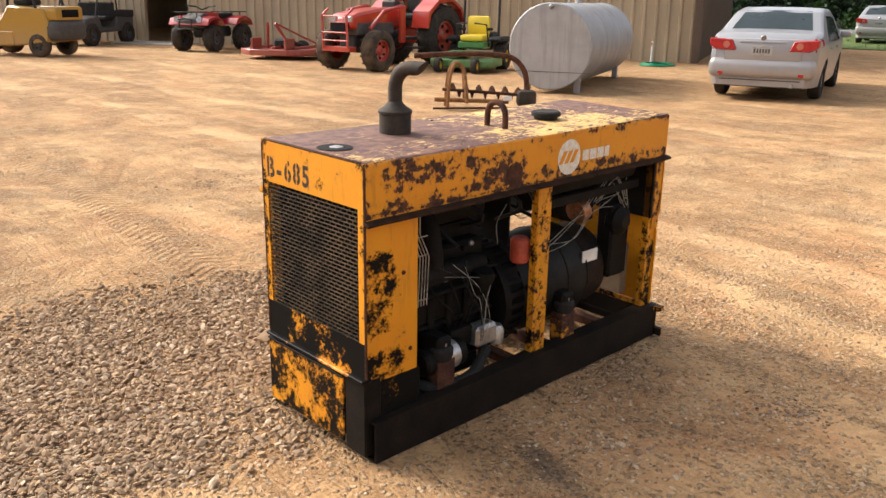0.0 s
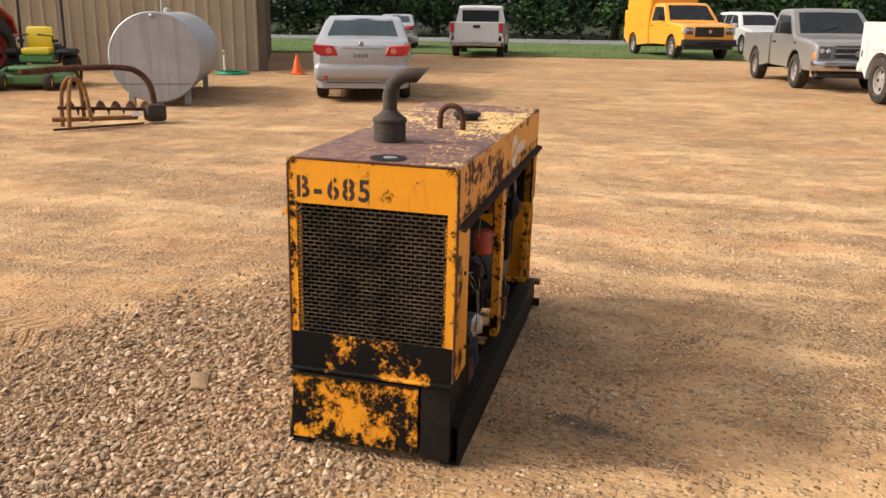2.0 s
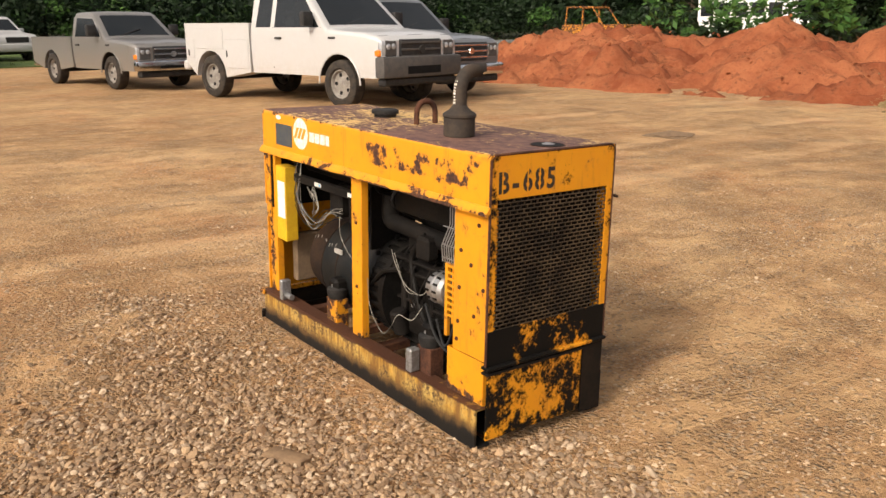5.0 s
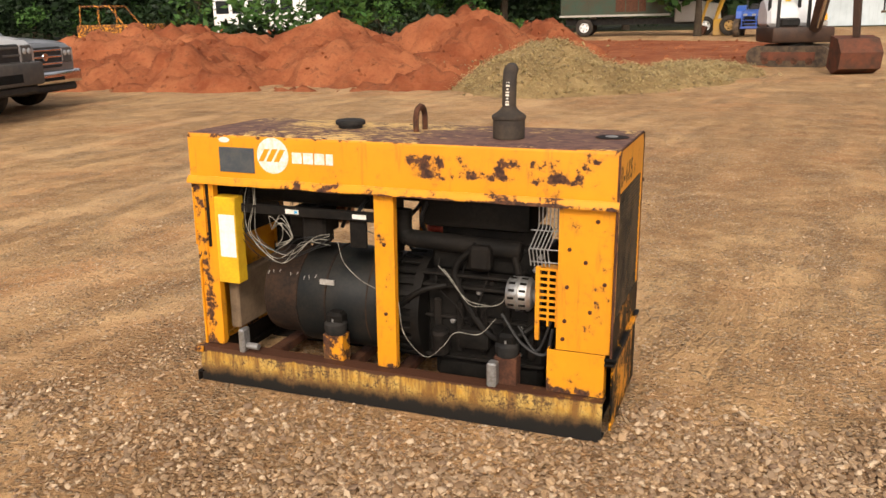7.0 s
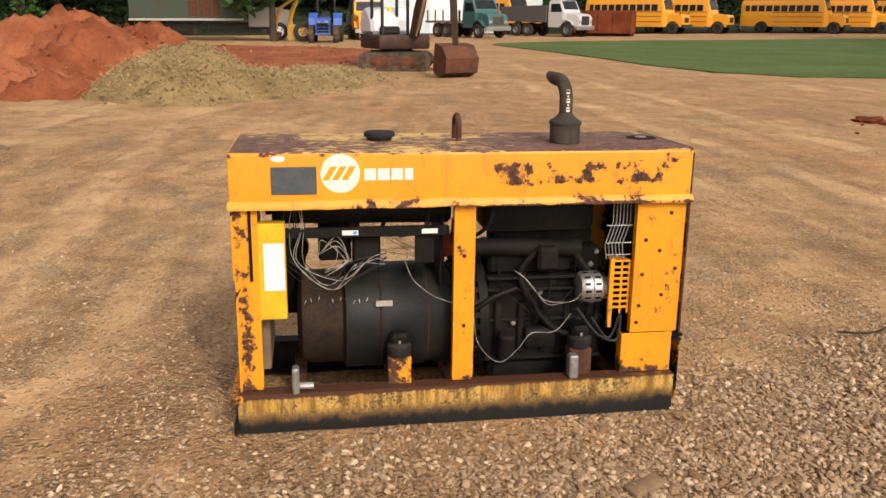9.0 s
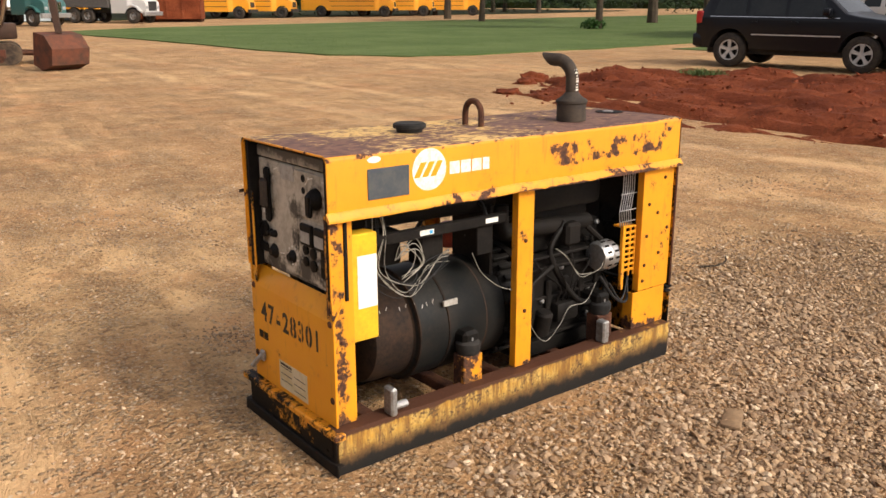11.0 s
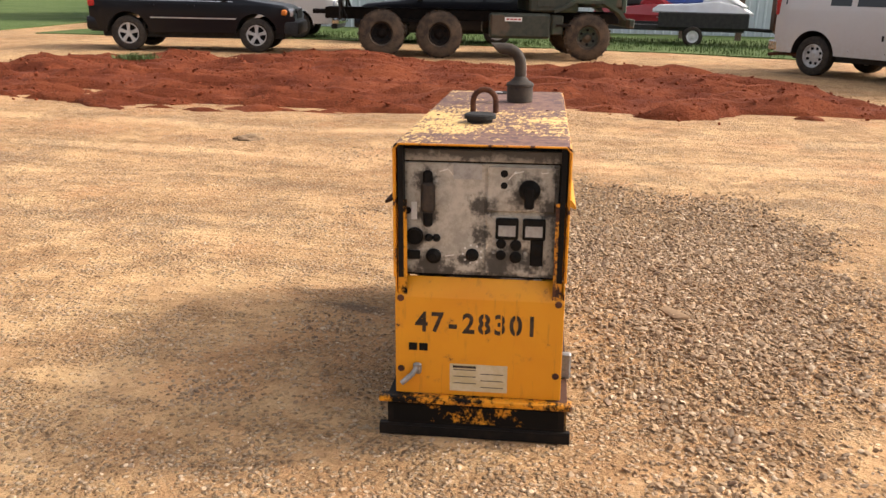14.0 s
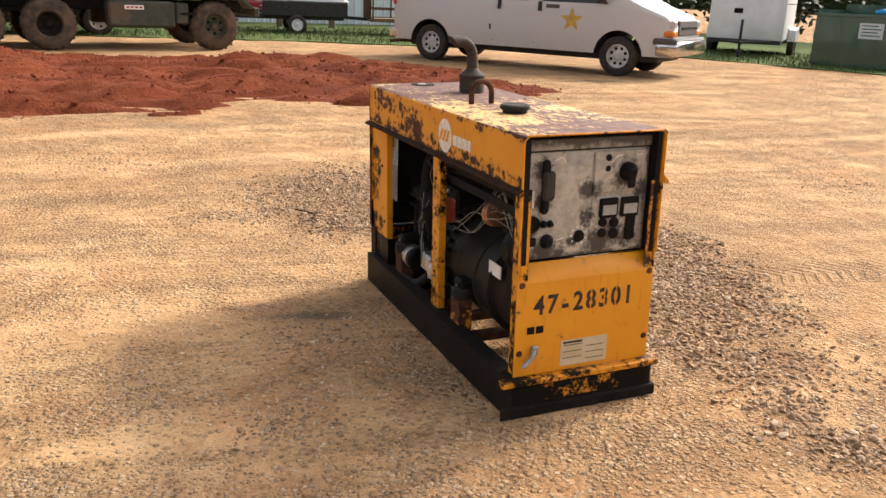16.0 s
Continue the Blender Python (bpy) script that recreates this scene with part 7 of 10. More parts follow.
def van(at):
    root = thing("passenger_van", "long white passenger van with a gold star on its door", "van", at)
    L, H, hw = 6.2, 2.08, 1.0
    xf, xr = 3.0, -3.05
    ax = (-2.12, 2.0)
    sh = Shell([(xr, H - 0.2), (xr + 0.1, H - 0.03), (xr + 0.5, H), (1.2, H), (1.42, H - 0.06), (2.12, 1.42), (2.45, 1.27), (2.85, 1.13), (2.95, 1.04), (xf, 0.92)],
               [(xr, hw - 0.06), (xr + 0.3, hw), (2.2, hw), (2.75, hw - 0.05), (xf, hw - 0.14)], 0.40, 1.22, 0.12, tuple((a, 0.37) for a in ax), 0.47, 0.03)
    part("body", sh.mesh(), ["paint_white", "trim"], root)
    underbody(root, xr + 0.3, xf - 0.3, 0.75, 0.28, 0.48)
    part("windscreen", sh.top_patch(1.48, 2.10, 0.12), "glass", root)
    for s in (-1, 1):
        for x0, x1, x2 in ((-2.85, -1.42, -1.42), (-1.30, -0.70, -0.70), (-0.60, 0.12, 0.12), (0.42, 1.75, 1.32)):
            part("side_window", sh.side_patch([(x0, 1.30), (x1, 1.30), (x2, 1.82), (x0, 1.82)], s), "glass", root)
        star = []
        for k in range(10):
            a = math.pi / 2 + k * math.pi / 5
            rr = 0.24 if k % 2 == 0 else 0.10
            star.append((1.05 + rr * math.cos(a), 0.98 + rr * math.sin(a)))
        part("star_decal", sh.side_patch(star, s, 0.005), "gold", root, "gold five-pointed star")
        part("decal_band", sh.side_patch([(0.5, 1.18), (0.78, 1.18), (0.78, 1.25), (0.5, 1.25)], s, 0.004), "panel_grey", root)
        y0, y1 = sorted((s * (hw - 0.32), s * (hw - 0.1)))
        part("headlamp", box((xf - 0.18, y0, 0.90), (xf - 0.0, y1, 1.06), 0.03), "lamp_clear", root)
        y0, y1 = sorted((s * (hw - 0.34), s * (hw - 0.07)))
        part("indicator", box((xf - 0.2, y0, 0.76), (xf + 0.02, y1, 0.88), 0.03), "lamp_amber", root)
        y0, y1 = sorted((s * (hw - 0.10), s * (hw - 0.02)))
        part("tail_lamp", box((xr - 0.02, y0, 1.1), (xr + 0.06, y1, 1.5), 0.02), "lamp_red", root)
        part("filler_flap", sh.side_patch([(-0.72, 0.72), (-0.68, 0.72), (-0.68, 0.82), (-0.72, 0.82)], s, 0.003), "seam", root)
    g = part("grille", box((xf - 0.06, -0.62, 0.78), (xf + 0.02, 0.62, 1.06), 0.02), "trim_grey", root)
    part("grille_bar", box((xf + 0.02, -0.6, 0.90), (xf + 0.035, 0.6, 0.94)), "chrome", g)
    part("front_bumper", box((xf - 0.3, -hw + 0.03, 0.42), (xf + 0.14, hw - 0.03, 0.70), 0.05, seg=2), "chrome", root, "chrome front bumper")
    part("bumper_cap", box((xf - 0.35, -hw + 0.01, 0.62), (xf + 0.10, hw - 0.01, 0.74), 0.03), "trim_grey", root)
    part("rear_bumper", box((xr - 0.14, -hw + 0.05, 0.42), (xr + 0.1, hw - 0.05, 0.62), 0.03), "chrome", root)
    part("tail_pipe", tube([(xr + 0.7, -0.7, 0.36), (xr + 0.15, -0.86, 0.36), (xr - 0.12, -0.90, 0.33)], 0.035, 10), "rust", root)
    seams(sh, root, (-1.36, -0.64, 0.26, 1.72), 0.5, 1.86)
    handles(sh, root, (-0.54, 0.34), 1.12, "trim", (0.07, 0.18))
    mirrors(sh, root, 1.66, 1.3, "trim", (0.12, 0.22, 0.26))
    for k in range(2):
        part("hinge", box((xr - 0.02, 0.86, 0.9 + k * 0.6), (xr + 0.02, 0.99, 0.98 + k * 0.6)), "trim", root)
    for x in ax:
        for s in (-1, 1):
            wheel(root, (x, s * 0.85, 0.37), 0.37, 0.25, side=s, spokes=8)
    return root


def army_truck(at):
    root = thing("army_truck", "green camouflage six-wheeled army truck on muddy tyres", "military truck", at)
    r = 0.47
    for x, mat in ((-2.0, "muddy_tyre"), (-0.82, "muddy_tyre"), (2.22, "muddy_tyre")):
        for s in (-1, 1):
            wheel(root, (x, s * 1.0, r), r, 0.34, 0.46, "skid_dark" if x < 2 else "paint_army", mat, 6, s, 22)
    part("chassis_frame", box((-3.2, -0.45, 0.72), (3.0, 0.45, 0.95), 0.02), "skid_dark", root)
    part("cargo_floor", box((-3.3, -1.2, 1.22), (0.95, 1.2, 1.34), 0.01), "skid_dark", root)
    for s in (-1, 1):
        y0, y1 = sorted((s * 1.16, s * 1.22))
        side = part("cargo_side", box((-3.3, y0, 1.34), (0.95, y1, 1.95), 0.01), "skid_dark", root, "dark slatted cargo side")
        y0, y1 = sorted((s * 1.22, s * 1.25))
        for k in range(6):
            part("stake", box((-3.2 + k * 0.8, y0, 1.25), (-3.1 + k * 0.8, y1, 1.95), 0.005), "skid_dark", side)
        y0, y1 = sorted((s * 0.72, s * 1.15))
        tank = part("fuel_tank", box((0.2, y0, 0.42), (1.45, y1, 0.92), 0.05), "paint_army", root, "green side tank")
        y0, y1 = sorted((s * 1.15, s * 1.158))
        part("tank_sticker", box((0.5, y0, 0.76), (0.85, y1, 0.84)), "white", tank, "small white sticker")
        for k in range(4):
            part("sticker_bar", box((0.53 + k * 0.08, min(y0, y1) - 0.003, 0.785), (0.585 + k * 0.08, max(y0, y1) + 0.003, 0.815)), "lamp_red", tank)
        # front mudguard: a broad angular arch
        line = [(1.5, 1.0), (1.66, 1.06), (1.90, 1.20), (2.52, 1.20), (2.86, 1.02), (2.98, 0.84), (2.93, 0.82), (2.80, 0.97), (2.49, 1.14), (1.93, 1.14), (1.70, 1.0), (1.5, 0.94)]
        y0, y1 = sorted((s * 0.72, s * 1.2))
        part("mudguard", prism(line, "y", y0, y1), "paint_army", root)
        part("brace", tube([(-2.9, s * 1.05, 1.25), (-2.7, s * 1.05, 0.75)], 0.025, 6), "skid_dark", root)
        y0, y1 = sorted((s * 0.55, s * 1.18))
        part("rear_flap", box((-2.85, y0, 0.72), (-2.82, y1, 1.25)), "rubber", root)
    part("cab", box((1.0, -1.1, 0.95), (2.0, 1.1, 1.95), 0.04), "paint_army", root, "camouflaged cab")
    for s in (-1, 1):
        y0, y1 = sorted((s * 1.1, s * 1.115))
        d = part("cab_door", box((1.15, y0, 1.05), (1.85, y1, 1.9), 0.01), "paint_army", root)
        y0, y1 = sorted((s * 1.1, s * 1.14))
        part("side_window", box((1.28, y0, 2.05), (1.95, y1, 2.5), 0.01), "glass", root)
    part("toolbox", box((1.46, -1.14, 0.5), (1.70, 1.14, 0.9), 0.03), "paint_army", root, "green step box")
    part("cab_roof", box((0.98, -1.1, 2.5), (2.25, 1.1, 2.6), 0.04), "paint_army", root)
    for s in (-1, 1):
        for x in (1.03, 2.15):
            part("cab_pillar", box((x, s * 1.06 - 0.03, 2.02), (x + 0.07, s * 1.06 + 0.03, 2.55)), "paint_army", root)
    part("windscreen", box((2.05, -1.0, 2.06), (2.07, 1.0, 2.5)), "glass", root)
    part("bonnet", box((2.0, -0.62, 1.05), (3.0, 0.62, 1.7), 0.06, seg=2), "paint_army", root)
    part("radiator_guard", box((3.0, -0.6, 0.95), (3.1, 0.6, 1.65), 0.02), "paint_army", root)
    part("front_bumper", box((3.1, -0.9, 0.66), (3.22, 0.9, 0.84), 0.02), "paint_army", root)
    part("rear_axles", rod((-2.0, -0.9, r), (-2.0, 0.9, r), 0.1, 12, rod((-0.82, -0.9, r), (-0.82, 0.9, r), 0.1, 12, rod((2.22, -0.9, r), (2.22, 0.9, r), 0.1, 12))), "skid_dark", root)
    part("leaf_spring", box((-2.1, -0.62, 0.66), (-0.66, -0.5, 0.74), 0.01, box((-2.1, 0.5, 0.66), (-0.66, 0.62, 0.74), 0.01)), "skid_dark", root)
    part("tow_hitch", tube([(-3.2, 0, 0.85), (-3.5, 0, 0.85)], 0.05, 8), "skid_dark", root)
    for s in (-1, 1):
        part("side_step", box((1.55, s * 1.07 - 0.11, 0.68), (1.85, s * 1.07 + 0.11, 0.72)), "skid_dark", root)
    return root

# ---- parked vehicles ----
sedan(pose(12.4, 4.7, 0, 0, 0, 17.5) @ Matrix.Scale(0.95, 4))
second = sedan(pose(35.5, 11.3, 0, 0, 0, 14), label="second silver sedan, parked far back by the trees")
pickup(pose(29.6, 6.1, 0, 0, 0, 8), "white crew pickup seen from its tailgate", "paint_white", L=5.4, H=1.8, Wd=1.9, wb=3.25, rear_axle=-1.6, cab=(-0.75, 0.75), hood_z=1.14, bed_z=1.22, extended=True)
yt, _ = pickup(pose(31.8, -1.1, 0, 0, 0, 202), "yellow utility truck with tall yellow service boxes", "paint_yellow", L=6.1, H=1.98, Wd=2.05, wb=4.0, rear_axle=-1.9, cab=(-0.15, 1.0), hood_z=1.28, bed_z=1.75, r=0.4, grille="trim", bumper="trim", bed="service", name="utility_truck", category="utility truck", low=0.5)
part("upper_locker", box((-2.9, -0.95, 1.75), (-0.3, 0.95, 2.6), 0.03), "paint_yellow", yt, "tall yellow locker")
suv(pose(36.4, -4.3, 0, 0, 0, 196), "white off-road suv parked on the grass", "paint_white", strip=False)
pickup(pose(18.3, -4.08, 0, 0, 0, 190.2), "pewter grey compact pickup with a chrome bumper", "paint_grey", L=5.2, H=1.65, Wd=1.76, wb=3.0, rear_axle=-1.5, cab=(-0.3, 0.75), hood_z=1.06, bed_z=1.10, r=0.36, extended=False, grille="chrome", bumper="chrome")
pickup(pose(11.74, -5.79, 0, 0, 0, 192.3), "white extended-cab service truck with a dark grey grille", "paint_white", bump_h=0.34, L=5.5, H=1.97, Wd=1.95, wb=3.65, rear_axle=-1.85, cab=(-0.55, 0.95), hood_z=1.26, bed_z=1.40, r=0.40, extended=True, grille="trim_grey", bumper="trim_grey", bed="service", name="service_truck", category="service truck", low=0.52)
pickup(pose(12.8, -7.75, 0, 0, 0, 190.5), "steel grey full-size pickup with a chrome front bumper", "paint_steel", L=5.5, H=1.86, Wd=1.86, wb=3.65, rear_axle=-1.85, cab=(-0.45, 0.9), hood_z=1.16, bed_z=1.25, r=0.38, extended=True, grille="chrome", bumper="chrome")
suv(pose(-15.9, -7.66, 0, 0, 0, 99), "black suv with bright side strips", "paint_black", L=4.45)
van(pose(-12.76, 7.28, 0, 0, 0, 36.8))
army_truck(pose(-16.6, -1.42, 0, 0, 0, 98.6) @ Matrix.Scale(1.06, 4))

# ---- barn ----
def ribbed_wall(name, p0, p1, z0, z1, mat, label, rib=0.3, thick=0.12, kind="structure", openings=()):
    """A sheeted wall with standing ribs; openings are (start, end, height) along it."""
    p0, p1 = Vector(p0), Vector(p1)
    n = (p1 - p0).length
    a = math.degrees(math.atan2(p1.y - p0.y, p1.x - p0.x))
    root = thing(name, label, "wall", pose(p0.x, p0.y, 0, 0, 0, a), kind=kind)
    cuts = sorted(openings)
    spans, x = [], 0.0
    for s, e, h in cuts:
        spans.append((x, s, z0))
        spans.append((s, e, h))
        x = e
    spans.append((x, n, z0))
    for s, e, zb in spans:
        if e - s < 0.02:
            continue
        part("sheet", box((s, -thick, zb), (e, 0.0, z1)), mat, root, "", None)
        b = bmesh.new()
        k = s + rib / 2
        while k < e:
            prism([(k - 0.05, 0.0), (k - 0.025, 0.035), (k + 0.025, 0.035), (k + 0.05, 0.0)], "z", zb, z1, 0.0, b)
            k += rib
        part("ribs", b, mat, root, "", None)
    return root


C = Vector((17.35, 9.25))
D = Vector((7.7, -16.8)).normalized()
N = Vector((-D.y, D.x)) * -1
far = C - D * 26
w1 = ribbed_wall("wall_west", (C.x, C.y), (far.x, far.y), 0, 4.2, "siding", "tan ribbed steel barn wall", openings=((15.5, 17.2, 3.2),))
deep = Vector((0.91, 0.42))
back = C + deep * 12
w2 = ribbed_wall("wall_south", (back.x, back.y), (C.x, C.y), 0, 4.2, "siding_brown", "brown ribbed steel barn end wall")
w3 = ribbed_wall("wall_north", (far.x, far.y), (far.x + deep.x * 12, far.y + deep.y * 12), 0, 4.2, "siding", "tan ribbed steel barn end wall")
w4 = ribbed_wall("wall_east", (far.x + deep.x * 12, far.y + deep.y * 12), (back.x, back.y), 0, 4.2, "siding", "tan ribbed steel barn back wall")
b = bmesh.new()
rp = [C - deep * 0.4 + D * 0.4, far - deep * 0.4 - D * 0.4, far + deep * 12.4 - D * 0.4, back + deep * 0.4 + D * 0.4]
mid0, mid1 = (rp[0] + rp[3]) / 2, (rp[1] + rp[2]) / 2
lo = [b.verts.new((p.x, p.y, 4.2)) for p in rp]
r0, r1 = b.verts.new((mid0.x, mid0.y, 5.8)), b.verts.new((mid1.x, mid1.y, 5.8))
b.faces.new((lo[0], r0, r1, lo[1])), b.faces.new((lo[3], lo[2], r1, r0)), b.faces.new((lo[0], lo[3], r0)), b.faces.new((lo[1], r1, lo[2]))
bmesh.ops.solidify(b, geom=b.faces[:], thickness=0.08)
tagged(link("barn_roof", b, "roof"), "grey steel barn roof", "roof", kind="structure")
ang = math.degrees(math.atan2(D.y, D.x))
b = box((-0.09, -0.16, 0), (0.09, 0.05, 4.2), 0.01)
tr = link("trim", b, "siding_brown")
tr.matrix_basis = pose(C.x - 0.06, C.y - 0.03, 0, 0, 0, ang)
tagged(tr, "brown steel corner trim", "trim", kind="structure")
slab = link("door_apron", box((-1.2, 0.0, -0.05), (1.2, 1.3, 0.05), 0.01), "concrete")
q = C - D * 16.3
slab.matrix_basis = pose(q.x, q.y, 0, 0, 0, ang + 180)
tagged(slab, "worn concrete apron before the barn door", "slab", kind="structure")

# ---- heaps of earth ----
def heap(name, outline, peaks, mat, label, category, step=0.35, rough=0.22, base=0.05, slope=0.8, furrow=0.0, ragged=0.12):
    """Heaped soil: height grows from the outline inward, peaks are (x, y, height, radius)."""
    xs = [p[0] for p in outline]
    ys = [p[1] for p in outline]
    x0, x1, y0, y1 = min(xs), max(xs), min(ys), max(ys)
    nx, ny = int((x1 - x0) / step) + 2, int((y1 - y0) / step) + 2
    verts, keep = [], []
    for j in range(ny):
        for i in range(nx):
            x, y = x0 + i * step, y0 + j * step
            d = edge_distance((x, y), outline) + noise.noise((x * 0.8, y * 0.8, 7)) * 0.35 + noise.noise((x * 3.3, y * 1.3, 3)) * ragged
            h = base
            for px, py, ph, pr in peaks:
                k = math.hypot(x - px, y - py) / pr
                h = max(h, ph * max(0.0, 1 - k * k * 0.6 if k < 0.8 else 0.616 * max(0, 1.55 - k) / 0.75))
            h += noise.fractal((x * 0.7, y * 0.7, 1.5), 1.0, 2.0, 5) * rough + noise.noise((x * 3.1, y * 3.1, 2)) * rough * 0.25 + abs(noise.noise((x * 6.5, y * 6.5, 4))) * rough * 0.22
            h -= abs(noise.noise((x * 1.7, y * 1.7, 6))) * rough * 0.55 + abs(noise.noise((x * 3.9, y * 3.9, 8))) * rough * 0.28 if not furrow and rough > 0.2 else 0.0
            h += furrow * abs(noise.noise((x * 4.5, y * 0.55, 9))) - furrow * 0.3 if furrow else 0.0
            h = min(h, d * slope)
            verts.append((x, y, h if d > 0 else -0.15))
            keep.append(d > -0.3)
    faces = []
    for j in range(ny - 1):
        for i in range(nx - 1):
            q = (j * nx + i, j * nx + i + 1, (j + 1) * nx + i + 1, (j + 1) * nx + i)
            if any(keep[k] for k in q):
                faces.append(q)
    me = bpy.data.meshes.new(name)
    me.from_pydata(verts, [], faces)
    me.materials.append(M[mat])
    me.shade_smooth()
    HEAPS[name] = [v for v in verts if v[2] > 0.02]
    return tagged(new(name, me), label, category)


HEAPS = {}


def clods(name, heap_name, count, size, mat, label, seed):
    """Loose lumps lying on a heap and rolled out round its foot."""
    rng = random.Random(seed)
    out = []
    for _ in range(count):
        x, y, z = rng.choice(HEAPS[heap_name])
        s = size * (0.35 + rng.random() ** 4 * 1.4)
        roll = rng.random() < 0.2
        dx, dy = (rng.gauss(0, 0.3), rng.gauss(0, 0.3)) if roll else (rng.uniform(-0.06, 0.06), rng.uniform(-0.06, 0.06))
        out.append((x + dx, y + dy, (0.0 if roll and z < 0.3 else z) + s * 0.1, s))
    scatter(name, out, mat, label, "clods", 0.75)


heap("clay_mound", [(14.5, -11.2), (11, -11.3), (8, -11.7), (4.4, -12.4), (3.0, -15), (2.2, -19), (4, -24), (9, -27), (16, -26), (20, -21), (19, -14)],
     [(12.4, -15.6, 1.1, 2.6), (9.4, -17.5, 1.25, 2.6), (6.4, -18.6, 1.18, 2.2), (4.4, -20.5, 1.15, 2.0), (15.0, -17.8, 1.25, 3.2), (7.6, -21.5, 1.25, 2.4), (10.8, -13.4, 0.6, 1.8), (7.6, -15.2, 0.7, 1.8)],
     "red_clay", "large heap of fresh orange-red clay with lumps", "dirt mound", 0.13, 0.55, 0.12)
heap("straw_heap", [(4.4, -12.5), (3.6, -11.5), (2.6, -11.1), (1.5, -11.4), (0.6, -12.6), (-0.5, -14.2), (-1.2, -16.6), (-0.9, -18), (0.6, -17), (2.4, -15.6), (3.8, -14.8), (4.6, -13.6)],
     [(2.8, -13.2, 0.84, 1.35), (1.9, -13.3, 0.5, 1.1), (0.5, -14.7, 0.30, 1.3), (-0.4, -16.3, 0.22, 1.2)], "straw_clay", "heap of straw-mixed tan clay", "dirt mound", 0.08, 0.24, 0.06)
heap("clay_spread", [(-7.3, -7.6), (-9.5, -8.8), (-12.6, -9.1), (-14.0, -6), (-13.9, -3), (-13.4, 1.1), (-12.3, 3.2), (-10.0, 4.6), (-8.2, 5.2), (-7.1, 1.5), (-6.8, -0.6), (-6.1, -4.8)],
     [(-11.5, -3, 0.16, 3.0), (-9.5, 2.0, 0.14, 3.0), (-11.6, 1.5, 0.18, 2.0), (-10, -6, 0.14, 3.0)], "red_clay_wet", "low spread of churned dark red clay", "dirt patch", 0.08, 0.13, 0.03, 0.5, 0.26, 0.5)
heap("clay_scrape", [(4.6, -12.8), (2.2, -16.4), (0.2, -18.0), (-1.4, -19.4), (-2.4, -22), (-2.2, -33), (1, -37), (7, -38.5), (9, -30), (9, -26), (5, -20)],
     [(2, -25, 0.08, 6)], "red_clay", "bare red clay scraped level by the digger", "dirt patch", 0.35, 0.06, 0.03, 0.3)

clods("clay_clods", "clay_mound", 3000, 0.036, "red_clay", "loose lumps of orange-red clay on the heap", 31)
clods("dark_clods", "clay_spread", 7000, 0.020, "clay_lump", "churned lumps of dark red clay", 32)
clods("straw_clods", "straw_heap", 8500, 0.023, "straw_lump", "lumps of straw-bound tan clay", 33)
clods("scrape_clods", "clay_scrape", 700, 0.05, "red_clay", "scattered red clay lumps", 34)


def straws():
    rng = random.Random(8)
    verts, faces = [], []
    for _ in range(15000):
        x, y, z = rng.choice(HEAPS["straw_heap"])
        x, y, z = x + rng.gauss(0, 0.08), y + rng.gauss(0, 0.08), z + rng.uniform(0.0, 0.04)
        a, n, w = rng.uniform(0, 6.283), rng.uniform(0.04, 0.14), 0.004
        d = Vector((math.cos(a), math.sin(a), rng.uniform(-0.4, 0.5))) * n
        s = Vector((-math.sin(a), math.cos(a), 0)) * w
        p, k = Vector((x, y, z)), len(verts)
        verts += [tuple(p - s), tuple(p + s), tuple(p + d + s), tuple(p + d - s)]
        faces.append((k, k + 1, k + 2, k + 3))
    me = bpy.data.meshes.new("straw")
    me.from_pydata(verts, [], faces)
    me.materials.append(M["straw"])
    tagged(new("straw", me), "dry straw stalks strewn over the heap", "straw", kind="stuff")


straws()

# ---- lawn, road, grass ----
def flat_piece(name, outline, z, mat, label, category, step=None):
    b = bmesh.new()
    vs = [b.verts.new((x, y, z)) for x, y in outline]
    f = b.faces.new(vs)
    low = [b.verts.new((x, y, -0.2)) for x, y in outline]
    n = len(vs)
    for i in range(n):
        b.faces.new((vs[i], low[i], low[(i + 1) % n], vs[(i + 1) % n]))
    bmesh.ops.recalc_face_normals(b, faces=b.faces[:])
    bmesh.ops.triangulate(b, faces=[f])
    return tagged(link(name, b, mat), label, category, kind="structure")


LAWN = [(-8.3, -38), (-8.5, -35), (-9.0, -30), (-9.25, -25), (-9.3, -21), (-9.8, -17.8), (-11.2, -15.9), (-12.9, -15.4), (-15.5, -15.6), (-18, -15.4), (-24.3, -16), (-36, -17.5), (-70, -21), (-110, -30), (-110, -58), (-75, -52), (-45, -47.5), (-30, -46), (-14, -43), (-9, -40)]
flat_piece("lawn", LAWN, 0.03, "lawn", "mown green lawn", "lawn")
VERGE = [(27, 16), (29, 8), (28.5, 2), (29.5, -6), (30, -14), (34, -40), (60, -60), (62, 40), (36, 40)]
flat_piece("verge", VERGE, 0.025, "lawn", "grassy verge along the road", "grass")
flat_piece("road", [(44, 60), (44.5, -70), (53, -70), (52.5, 60)], 0.05, "asphalt", "grey paved road behind the verge", "road")
flat_piece("woodland_floor", [(53.5, 60), (53.5, -60), (20, -50), (11, -56), (-40, -64), (-64, -66), (-90, -75), (-90, -800), (800, -800), (800, 90), (53.5, 90)], 0.04, "forest_floor", "leafy floor under the woods, coloured dark as in shade", "ground")
flat_piece("side_grass", [(-15.5, 12.6), (-19, 4), (-20.5, -6), (-19.5, -14), (-30, -14), (-34, 24), (-10, 26), (-9.5, 15.6), (-12, 14.2)], 0.02, "lawn", "rough grass along the blue shed", "grass")


